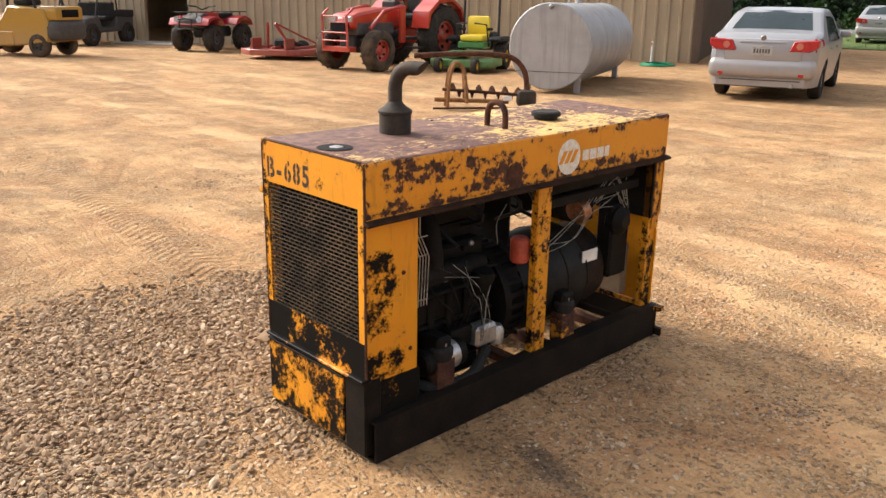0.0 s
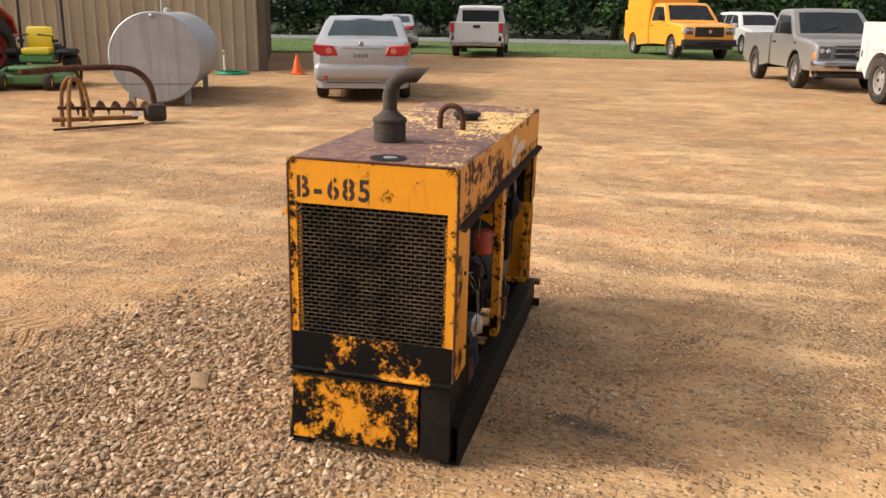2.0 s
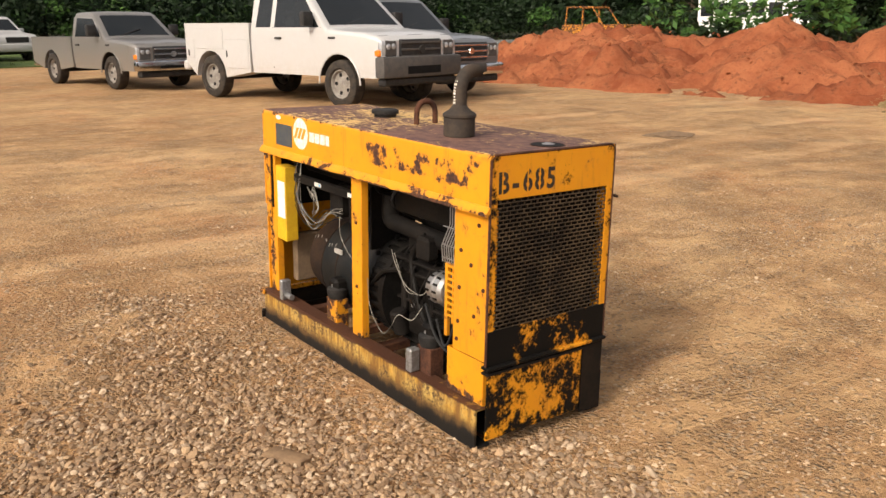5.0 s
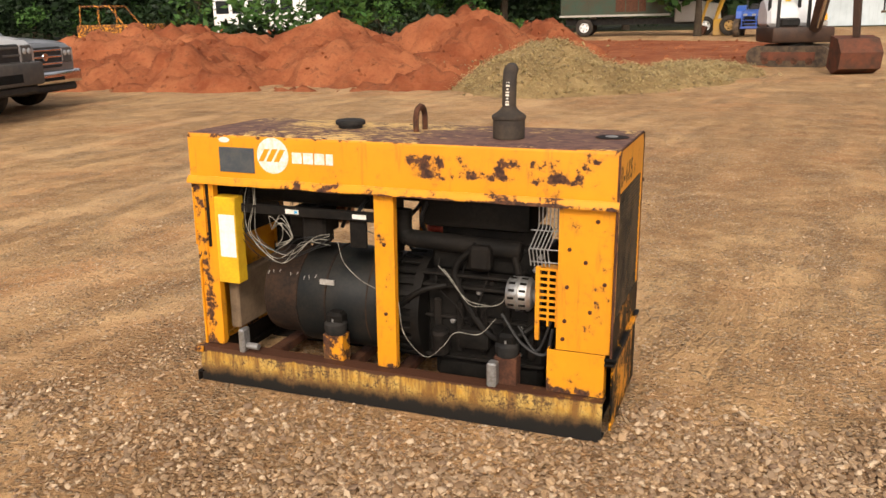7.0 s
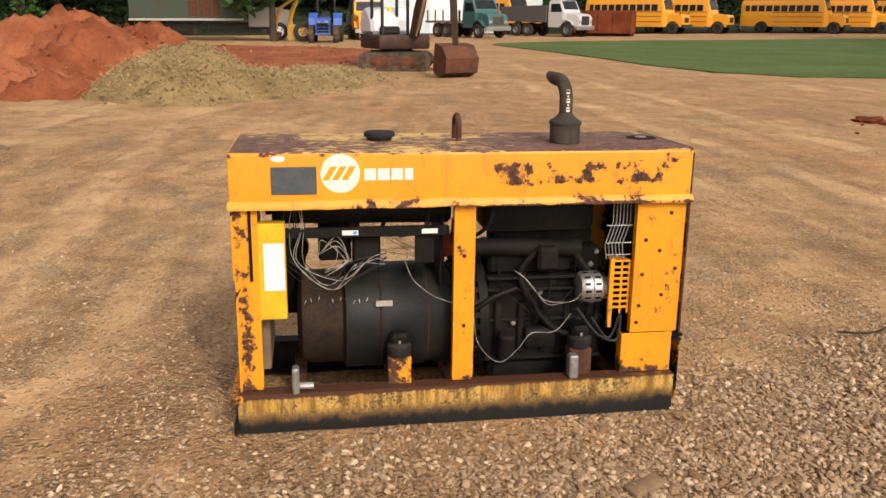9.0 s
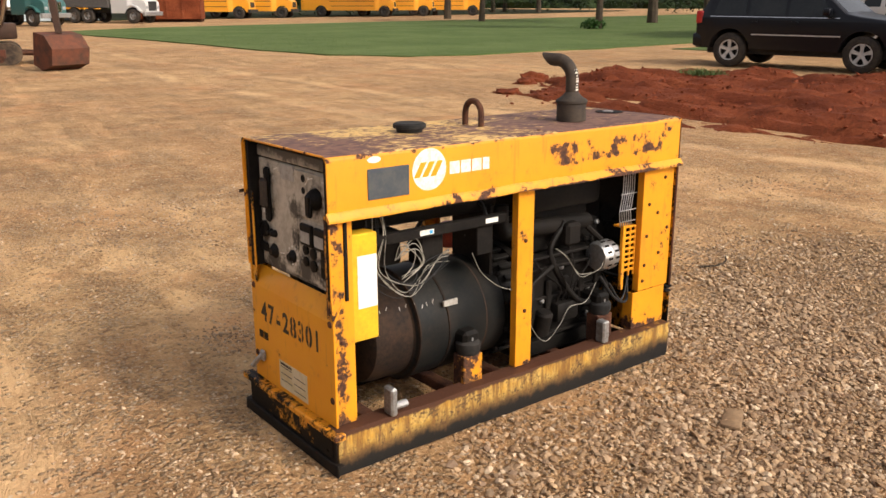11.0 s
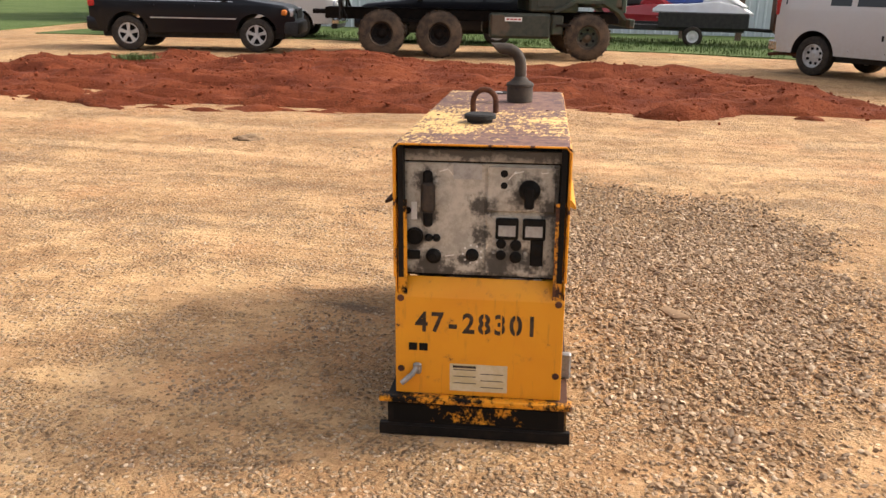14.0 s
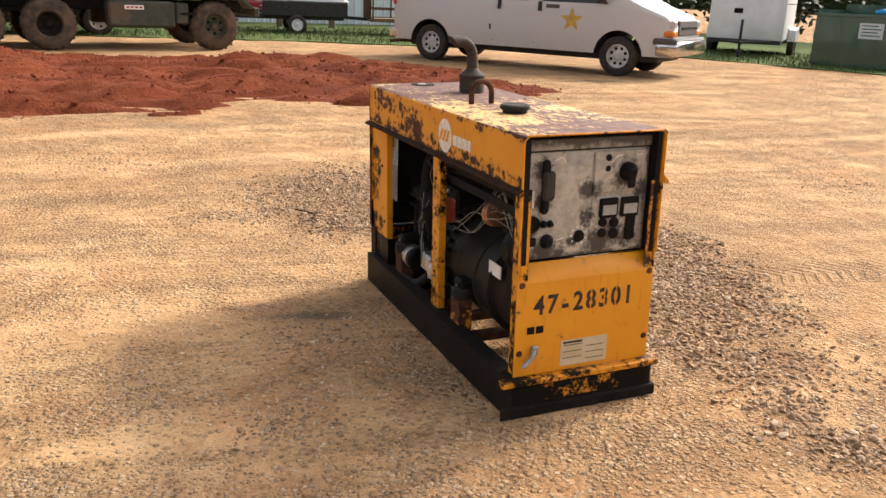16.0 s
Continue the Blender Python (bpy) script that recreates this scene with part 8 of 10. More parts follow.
def blades(name, areas, count, mat, label, height=0.12, seed=5):
    """Grass: count of bent blades over areas (outline), thick enough to break the ground's edge."""
    rng = random.Random(seed)
    verts, faces = [], []
    for outline, share, h0 in areas:
        xs, ys = [p[0] for p in outline], [p[1] for p in outline]
        made, tries = 0, 0
        while made < count * share and tries < count * 12:
            tries += 1
            x, y = rng.uniform(min(xs), max(xs)), rng.uniform(min(ys), max(ys))
            if edge_distance((x, y), outline) < -0.25 * rng.random():
                continue
            if noise.noise((x * 0.5, y * 0.5, 3)) < rng.uniform(-0.9, 0.3):
                continue
            h, a, l = h0 * rng.uniform(0.5, 1.3), rng.uniform(0, 6.28), rng.uniform(0.2, 0.6)
            wd = 0.006 + h * 0.03
            cx, sx = math.cos(a), math.sin(a)
            k = len(verts)
            verts += [(x - sx * wd, y + cx * wd, 0.0), (x + sx * wd, y - cx * wd, 0.0), (x + cx * h * l * 0.4 + sx * wd * 0.7, y + sx * h * l * 0.4 - cx * wd * 0.7, h * 0.6), (x + cx * h * l * 0.4 - sx * wd * 0.7, y + sx * h * l * 0.4 + cx * wd * 0.7, h * 0.6), (x + cx * h * l, y + sx * h * l, h)]
            faces += [(k, k + 1, k + 2, k + 3), (k + 3, k + 2, k + 4)]
            made += 1
    me = bpy.data.meshes.new(name)
    me.from_pydata(verts, [], faces)
    me.materials.append(M[mat])
    return tagged(new(name, me), label, "grass", kind="stuff")


# ---- woods ----
def leaf_cloud(rng, centre, radius, count, size, verts, faces, squash=0.8):
    for _ in range(count):
        v = Vector((rng.gauss(0, 1), rng.gauss(0, 1), rng.gauss(0, 1))).normalized() * radius * rng.uniform(0.45, 1.0)
        p = Vector(centre) + Vector((v.x, v.y, v.z * squash))
        u = Vector((rng.gauss(0, 1), rng.gauss(0, 1), rng.gauss(0, 0.6))).normalized()
        w = u.cross(Vector((rng.gauss(0, 1), rng.gauss(0, 1), rng.gauss(0, 1)))).normalized()
        s = size * rng.uniform(0.6, 1.4)
        k = len(verts)
        verts += [tuple(p - u * s), tuple(p + w * s * 0.45 + u * s * 0.1), tuple(p + u * s), tuple(p - w * s * 0.45 + u * s * 0.1)]
        faces.append((k, k + 1, k + 2, k + 3))


def raw(name, verts, faces, mat, parent=None):
    me = bpy.data.meshes.new(name)
    me.from_pydata(verts, [], faces)
    me.materials.append(M[mat])
    ob = new(name, me)
    ob.parent = parent
    return ob


def tree(at, height, seed, label, crown_mat="leaf", low=0.35, spread=0.32, leaves=1500, size=0.28):
    rng = random.Random(seed)
    root = thing("tree", label, "tree", at)
    lean = Vector((rng.uniform(-0.4, 0.4), rng.uniform(-0.4, 0.4), 0))
    r = height * 0.016 + 0.03
    pts = [(0, 0, -0.1), tuple(lean * 0.2 + Vector((0, 0, height * 0.25))), tuple(lean * 0.6 + Vector((0, 0, height * 0.55))), tuple(lean + Vector((0, 0, height * 0.9)))]
    b = tube(pts, [r * 1.5, r, r * 0.7, r * 0.2], 9)
    verts, faces = [], []
    for k in range(9):
        a, t = rng.uniform(0, 6.28), rng.uniform(low, 0.85)
        s = Vector((0, 0, height * t)) + lean * t
        e = s + Vector((math.cos(a), math.sin(a), rng.uniform(0.15, 0.5))) * height * spread * rng.uniform(0.5, 1.0)
        tube([tuple(s), tuple((s + e) / 2 + Vector((0, 0, 0.2))), tuple(e)], [r * 0.45, r * 0.3, r * 0.1], 5, b)
        leaf_cloud(rng, e, height * spread * rng.uniform(0.35, 0.6), leaves // 12, size, verts, faces)
        leaf_cloud(rng, (s + e) / 2, height * spread * 0.35, leaves // 30, size, verts, faces)
    leaf_cloud(rng, lean + Vector((0, 0, height * 0.9)), height * spread * 0.5, leaves // 8, size, verts, faces)
    part("trunk", b, "bark", root)
    raw("crown", verts, faces, crown_mat, root)
    return root


def woods():
    rng = random.Random(21)
    protos = [tree(pose(58 + 3 * k, -10 - 9 * k, 0), 9 + k, 40 + k, "tall woodland tree behind the road, leaves coloured as in shade", "leaf_shaded", 0.2, 0.3, 1500, 0.34) for k in range(4)]
    spots = []
    for k in range(34):
        spots.append((rng.uniform(56, 70), 36 - k * 3.0 + rng.uniform(-1, 1)))
    for k in range(20):
        spots.append((52 - k * 2.3 + rng.uniform(-1, 1), rng.uniform(-58, -46) - 2))
    for k in range(14):
        spots.append((rng.uniform(-70, 12), rng.uniform(-78, -64)))
    for k in range(12):
        spots.append((rng.uniform(-62, -46), -12 + k * 4.5))
    for x, y in spots:
        copy_thing(rng.choice(protos), pose(x, y, 0, 0, 0, rng.uniform(0, 360)))
    # undergrowth along the wood's edge
    verts, faces = [], []
    def row(p0, p1, n, rad, h):
        for k in range(n):
            t = (k + rng.random()) / n
            x, y = p0[0] + (p1[0] - p0[0]) * t + rng.uniform(-1.5, 1.5), p0[1] + (p1[1] - p0[1]) * t + rng.uniform(-1.5, 1.5)
            leaf_cloud(rng, (x, y, h * rng.uniform(0.25, 0.9)), rad * rng.uniform(0.6, 1.3), 90, 0.2, verts, faces, 0.9)
    row((54.5, 45), (55, -50), 260, 1.4, 3.4)
    row((58, 50), (59, -55), 240, 1.9, 5.5)
    row((56, -50), (12, -56), 130, 1.4, 3.4)
    row((60, -54), (10, -60), 130, 1.9, 5.5)
    row((30, -45), (46, -47), 30, 1.2, 2.2)
    row((20, -29), (13, -33), 16, 0.9, 1.4)
    row((14, -66), (-85, -74), 220, 1.8, 4.5)
    row((-78, -66), (-80, 20), 130, 1.8, 4.5)
    row((-50, 20), (-6, 30), 110, 1.6, 3.8)
    ob = raw("undergrowth", verts, faces, "leaf_shaded")
    tagged(ob, "dense green undergrowth along the woods, leaves coloured as in shade", "undergrowth", kind="stuff")
    # the lighter leaf colour makes these read as lit against the woods
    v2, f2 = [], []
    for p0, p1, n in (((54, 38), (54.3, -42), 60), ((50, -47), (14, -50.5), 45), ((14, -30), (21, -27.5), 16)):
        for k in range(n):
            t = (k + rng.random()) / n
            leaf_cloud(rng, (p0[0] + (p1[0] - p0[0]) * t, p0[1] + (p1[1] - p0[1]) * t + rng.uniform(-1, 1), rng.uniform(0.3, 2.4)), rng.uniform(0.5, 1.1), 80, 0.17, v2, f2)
    tagged(raw("sunlit_bushes", v2, f2, "leaf"), "green bushes before the woods, in the lighter sunlit leaf colour", "bushes", kind="stuff")


woods()
blades("grass_tufts", [(VERGE, 0.35, 0.14), ([(-15.5, 12.6), (-19, 4), (-20.5, -6), (-24, -8), (-26, 10), (-14, 20), (-9.8, 17.5), (-9.5, 15.6), (-12, 14.2)], 0.5, 0.11), (LAWN[:11], 0.15, 0.05)], 34000, "grass", "rough green grass round the yard's edge")

def far_woods(radius=150.0):
    """The dark edge of woodland that closes the view all round, behind every thing; its shade is in the colour."""
    b = bmesh.new()
    rings = []
    for i in range(361):
        a = radians(i)
        top = 11.0 + 3.0 * noise.noise((i * 0.11, 0, 3)) + 2.0 * noise.noise((i * 0.6, 0, 5))
        col = []
        for k in range(9):
            r = radius + 5.0 * noise.noise((i * 0.35, k * 0.8, 1)) + 2.5 * noise.noise((i * 1.3, k * 1.9, 2)) + 0.6 * k
            col.append(b.verts.new((r * math.cos(a), r * math.sin(a), -0.3 + top * k / 8)))
        rings.append(col)
    for p, q in zip(rings, rings[1:]):
        for k in range(8):
            b.faces.new((p[k], q[k], q[k + 1], p[k + 1]))
    tagged(link("backdrop", b, "forest_wall", smooth=None), "distant edge of woodland, coloured dark as in shade", "woods", kind="structure")


far_woods()

# ---- machines before the barn ----
def quads(name, items, parent, label=""):
    """Several boxes welded into one part: (lo, hi, bevel)."""
    b = bmesh.new()
    for lo, hi, bv in items:
        box(lo, hi, bv, b)
    return b


def forklift(at):
    root = thing("forklift", "worn yellow forklift parked before the barn", "forklift", at)
    b = prism([(-1.25, 0.35), (-1.30, 0.75), (-1.15, 1.12), (-0.2, 1.18), (0.05, 0.85), (0.35, 0.8), (0.75, 1.0), (0.85, 0.95), (0.85, 0.3), (0.45, 0.22), (-0.4, 0.25)], "y", -0.56, 0.56, 0.03)
    part("body", b, "paint_lift", root)
    part("counterweight", box((-1.55, -0.56, 0.38), (-1.1, 0.56, 0.85), 0.14, seg=3), "trim_grey", root, "rounded grey counterweight")
    part("rear_cover", box((-1.50, -0.5, 0.84), (-1.0, 0.5, 1.18), 0.07, seg=2), "paint_lift", root)
    part("rear_vent", box((-1.515, -0.3, 0.92), (-1.49, 0.3, 1.1), 0.01), "dark", root)
    part("step_panel", box((-0.3, -0.585, 0.25), (0.5, 0.585, 0.58), 0.02), "paint_lift", root)
    part("seat", box((-0.55, -0.25, 1.18), (-0.1, 0.25, 1.35), 0.05), "rubber", root)
    for x, s in ((-0.95, -1), (-0.95, 1), (0.7, -1), (0.7, 1)):
        part("guard_post", tube([(x, s * 0.5, 1.1), (x * 0.8, s * 0.48, 2.05)], 0.035, 8), "trim", root)
    part("overhead_guard", box((-0.8, -0.5, 2.03), (0.6, 0.5, 2.09), 0.02), "trim", root)
    for s in (-1, 1):
        part("mast_rail", box((0.9, s * 0.35 - 0.05, 0.1), (1.05, s * 0.35 + 0.05, 2.0), 0.01), "trim", root)
        part("fork", box((1.05, s * 0.25 - 0.06, 0.05), (2.1, s * 0.25 + 0.06, 0.09), 0.01), "trim", root)
        wheel(root, (-0.95, s * 0.48, 0.27), 0.27, 0.2, 0.55, "panel_grey", "muddy_tyre", 5, s)
        wheel(root, (0.7, s * 0.5, 0.33), 0.33, 0.24, 0.55, "paint_lift", "muddy_tyre", 5, s)


def quad_bike(at, paint="paint_red", label="red four-wheel quad bike with black racks", name="quad_bike", big=1.0):
    root = thing(name, label, "quad bike", at)
    for x in (-0.62, 0.62):
        for s in (-1, 1):
            wheel(root, (x, s * 0.42, 0.30), 0.30, 0.24, 0.5, "trim_grey", "tyre", 4, s, 14)
    part("frame", box((-0.6, -0.16, 0.3), (0.6, 0.16, 0.55), 0.05), "trim", root)
    for x in (-0.62, 0.62):
        line = [(x - 0.40, 0.56), (x - 0.30, 0.72), (x - 0.05, 0.80), (x + 0.28, 0.74), (x + 0.38, 0.60), (x + 0.34, 0.58), (x + 0.22, 0.68), (x - 0.05, 0.74), (x - 0.28, 0.67)]
        part("fender", prism(line, "y", -0.52, 0.52, 0.01), paint, root, "wide plastic mudguards")
    part("tank_cover", box((-0.1, -0.17, 0.6), (0.42, 0.17, 0.88), 0.07, seg=2), paint, root)
    part("seat", box((-0.7, -0.17, 0.72), (0.0, 0.17, 0.86), 0.06, seg=2), "rubber", root)
    part("nose", prism([(0.5, 0.5), (0.98, 0.55), (0.98, 0.72), (0.6, 0.86), (0.45, 0.8)], "y", -0.24, 0.24, 0.03), "trim_grey", root)
    for s in (-1, 1):
        part("headlamp", lathe([(0, 0.06), (0.03, 0.07)], (0.95, s * 0.3, 0.72), (1, 0, 0.2), 14), "lamp_clear", root)
    b = tube([(0.45, -0.4, 1.02), (0.35, -0.18, 1.0), (0.38, 0, 0.93), (0.35, 0.18, 1.0), (0.45, 0.4, 1.02)], 0.018, 8)
    part("handlebar", b, "trim", root)
    for x in (-0.75, 0.72):
        b = bmesh.new()
        for k in range(5):
            tube([(x - 0.25, -0.32 + k * 0.16, 0.88), (x + 0.25, -0.32 + k * 0.16, 0.88)], 0.011, 6, b)
        for k in (-1, 1):
            tube([(x + k * 0.25, -0.34, 0.88), (x + k * 0.25, 0.34, 0.88)], 0.013, 6, b)
            tube([(x + k * 0.18, 0.2, 0.88), (x + k * 0.18, 0.2, 0.74)], 0.012, 6, b)
            tube([(x + k * 0.18, -0.2, 0.88), (x + k * 0.18, -0.2, 0.74)], 0.012, 6, b)
        part("rack", b, "trim", root, "black tube rack")
    b = tube([(0.95, -0.28, 0.45), (1.08, -0.2, 0.5), (1.1, 0.0, 0.52), (1.08, 0.2, 0.5), (0.95, 0.28, 0.45)], 0.02, 8)
    tube([(1.06, -0.2, 0.72), (1.1, 0, 0.74), (1.06, 0.2, 0.72)], 0.018, 8, b)
    tube([(1.08, -0.16, 0.5), (1.06, -0.16, 0.73)], 0.016, 6, b)
    tube([(1.08, 0.16, 0.5), (1.06, 0.16, 0.73)], 0.016, 6, b)
    part("front_guard", b, "trim", root)


def side_by_side(at):
    root = thing("utility_buggy", "dark two-seat utility buggy beside the barn", "utility vehicle", at)
    for x in (-0.95, 0.95):
        for s in (-1, 1):
            wheel(root, (x, s * 0.6, 0.32), 0.32, 0.25, 0.5, "trim_grey", "tyre", 4, s, 14)
    part("body", prism([(-1.3, 0.4), (-1.35, 0.8), (-0.4, 0.85), (-0.3, 0.5), (0.35, 0.5), (0.55, 0.85), (1.2, 0.78), (1.35, 0.5), (1.2, 0.35)], "y", -0.65, 0.65, 0.03), "trim_grey", root)
    part("cargo_bed", box((-1.4, -0.65, 0.8), (-0.4, 0.65, 1.02), 0.03), "trim", root)
    part("seat", box((-0.35, -0.6, 0.7), (0.1, 0.6, 0.84), 0.04, box((-0.42, -0.6, 0.8), (-0.3, 0.6, 1.25), 0.04)), "rubber", root)
    for s in (-1, 1):
        part("roll_bar", tube([(0.65, s * 0.62, 0.85), (0.35, s * 0.6, 1.75), (-0.45, s * 0.6, 1.8), (-0.5, s * 0.62, 0.85)], 0.028, 8), "trim", root)
        part("headlamp", box((1.22, s * 0.5 - 0.1, 0.6), (1.34, s * 0.5 + 0.1, 0.72), 0.03), "lamp_clear", root)
    part("roof", box((-0.5, -0.62, 1.78), (0.4, 0.62, 1.83), 0.02), "trim", root)


def tractor(at, paint="paint_orange", label="orange utility tractor with a front guard and loader arms", name="farm_tractor", loader=True):
    root = thing(name, label, "tractor", at)
    for s in (-1, 1):
        wheel(root, (1.05, s * 0.62, 0.42), 0.42, 0.30, 0.52, paint, "muddy_tyre", 6, s, 16)
        wheel(root, (-1.05, s * 0.68, 0.66), 0.66, 0.40, 0.50, paint, "tyre", 6, s, 20)
        line = [(-1.8, 0.95), (-1.65, 1.28), (-1.25, 1.48), (-0.75, 1.44), (-0.4, 1.2), (-0.34, 0.85), (-0.40, 0.85), (-0.48, 1.15), (-0.8, 1.38), (-1.25, 1.42), (-1.6, 1.24), (-1.74, 0.95)]
        y0, y1 = sorted((s * 0.42, s * 0.86))
        part("mudguard", prism(line, "y", y0, y1, 0.0), paint, root)
        part("headlamp", box((1.44, s * 0.2 - 0.1, 0.98), (1.52, s * 0.2 + 0.1, 1.1), 0.02), "lamp_clear", root)
        part("roll_post", box((-1.45, s * 0.45 - 0.04, 1.0), (-1.35, s * 0.45 + 0.04, 2.3), 0.02), "trim", root)
        part("step", box((-0.35, s * 0.62 - 0.15, 0.42), (0.0, s * 0.62 + 0.15, 0.46), 0.01), "trim", root)
        if loader:
            part("loader_post", box((0.0, s * 0.5 - 0.06, 0.55), (0.16, s * 0.5 + 0.04, 1.32), 0.02), paint, root)
            part("loader_arm", tube([(0.1, s * 0.5, 1.30), (0.7, s * 0.5, 1.20), (1.15, s * 0.5, 0.85)], 0.04, 6), paint, root)
    part("bonnet", prism([(-0.1, 0.85), (-0.1, 1.28), (0.5, 1.26), (1.3, 1.16), (1.5, 1.08), (1.52, 0.88), (1.3, 0.82)], "y", -0.32, 0.32, 0.05), paint, root)
    part("side_panel", box((0.15, -0.335, 0.72), (1.35, 0.335, 0.98), 0.03), "trim_grey", root, "dark engine side panel")
    part("nose_grille", box((1.50, -0.24, 0.78), (1.55, 0.24, 0.97), 0.01), "dark", root)
    part("engine", box((-0.2, -0.22, 0.45), (1.3, 0.22, 0.8), 0.03), "trim", root)
    part("front_axle", box((0.98, -0.6, 0.36), (1.12, 0.6, 0.48), 0.03), "trim", root)
    part("rear_axle", box((-1.2, -0.6, 0.5), (-0.9, 0.6, 0.85), 0.06), paint, root)
    b = bmesh.new()
    for s in (-1, 1):
        tube([(1.66, s * 0.33, 0.46), (1.68, s * 0.33, 1.12), (1.5, s * 0.33, 1.24)], 0.026, 6, b)
    for z in (0.62, 0.78, 1.10):
        tube([(1.68, -0.33, z), (1.68, 0.33, z)], 0.016, 6, b)
    box((1.45, -0.38, 0.4), (1.66, 0.38, 0.5), 0.01, b)
    part("grille_guard", b, paint, root, "barred front guard")
    part("seat", box((-1.1, -0.25, 1.0), (-0.65, 0.25, 1.15), 0.05, box((-1.15, -0.25, 1.1), (-1.02, 0.25, 1.55), 0.05)), "rubber", root)
    part("dash", box((-0.25, -0.2, 1.15), (-0.05, 0.2, 1.42), 0.04), "trim", root)
    part("steering_wheel", lathe([(0, 0.19), (0.02, 0.2), (0.04, 0.19)], (-0.32, 0, 1.42), (-0.5, 0, 1), 20, None, False), "trim", root)
    part("roll_top", box((-1.45, -0.49, 2.28), (-1.35, 0.49, 2.36), 0.02), "trim", root)
    part("floor_plate", box((-0.8, -0.5, 0.6), (0.0, 0.5, 0.66), 0.01), "trim", root)


def ride_mower(at):
    root = thing("zero_turn_mower", "green zero-turn mower with a yellow seat", "mower", at)
    for s in (-1, 1):
        wheel(root, (-0.5, s * 0.52, 0.29), 0.29, 0.26, 0.5, "paint_seat", "tyre", 4, s, 14)
        wheel(root, (0.95, s * 0.4, 0.15), 0.15, 0.13, 0.55, "paint_seat", "tyre", 0, s)
        part("caster_arm", tube([(0.95, s * 0.4, 0.33), (0.8, s * 0.36, 0.38), (0.3, s * 0.3, 0.4)], 0.03, 8), "paint_green", root)
        part("lap_bar", tube([(-0.05, s * 0.35, 0.5), (0.1, s * 0.34, 0.95), (0.12, s * 0.08, 0.98)], 0.016, 8), "trim", root)
        part("rear_fender", box((-0.75, s * 0.48 - 0.16, 0.58), (-0.1, s * 0.48 + 0.16, 0.7), 0.05), "trim", root)
        part("roll_post", tube([(-0.55, s * 0.4, 0.6), (-0.6, s * 0.4, 1.7)], 0.028, 8), "trim", root)
    part("roll_top", tube([(-0.6, -0.4, 1.69), (-0.6, 0.4, 1.69)], 0.028, 8), "trim", root)
    part("deck", prism([(-0.1, -0.66), (0.75, -0.68), (0.85, -0.5), (0.85, 0.5), (0.75, 0.68), (-0.1, 0.66)], "z", 0.1, 0.27, 0.03), "paint_green", root, "wide green cutting deck")
    part("foot_pan", box((0.1, -0.3, 0.34), (0.85, 0.3, 0.42), 0.03), "paint_green", root)
    part("engine", box((-0.95, -0.3, 0.4), (-0.45, 0.3, 0.78), 0.06), "trim", root)
    part("seat_base", box((-0.4, -0.3, 0.45), (0.1, 0.3, 0.6), 0.03), "paint_green", root)
    part("seat_cushion", box((-0.4, -0.26, 0.6), (0.12, 0.26, 0.74), 0.06, seg=2), "paint_seat", root, "yellow vinyl seat cushion")
    b = box((-0.48, -0.25, 0.7), (-0.34, 0.25, 1.12), 0.06, seg=2)
    part("seat_back", b, "paint_seat", root, "yellow vinyl backrest")
    for s in (-1, 1):
        part("armrest", box((-0.38, s * 0.31 - 0.03, 0.82), (-0.05, s * 0.31 + 0.03, 0.88), 0.02), "rubber", root)


def brush_cutter(at):
    root = thing("brush_cutter", "faded red tractor mowing deck with a hitch frame", "mower deck", at)
    part("deck", prism([(-0.95, -0.75), (0.95, -0.75), (0.95, 0.45), (0.5, 0.8), (-0.5, 0.8), (-0.95, 0.45)], "z", 0.1, 0.24, 0.015), "paint_deck", root, "flat red deck")
    part("skirt", box((-0.98, -0.79, 0.02), (0.98, -0.75, 0.22), 0.005), "paint_deck", root)
    for x in (-0.55, 0.0, 0.55):
        part("deck_rib", box((x - 0.04, -0.74, 0.24), (x + 0.04, 0.5, 0.30), 0.01), "paint_deck", root)
    part("gearbox", box((-0.18, -0.2, 0.26), (0.18, 0.2, 0.48), 0.05), "trim", root, "dark gearbox")
    part("drive_shaft", tube([(0.0, -0.2, 0.42), (-0.2, -1.2, 0.16)], 0.05, 10), "trim", root)
    for s in (-1, 1):
        part("hitch_upright", tube([(s * 0.32, 0.2, 0.25), (s * 0.1, 0.55, 0.85)], 0.035, 6), "paint_deck", root)
        part("hitch_strut", tube([(s * 0.1, 0.55, 0.85), (s * 0.75, -0.6, 0.28)], 0.025, 6), "paint_deck", root)
        part("hitch_lug", box((s * 0.45 - 0.03, 0.3, 0.24), (s * 0.45 + 0.03, 0.75, 0.5), 0.01), "paint_deck", root)
    wheel(root, (0.0, -1.0, 0.2), 0.2, 0.12, 0.5, "paint_deck", "tyre", 0, 1)


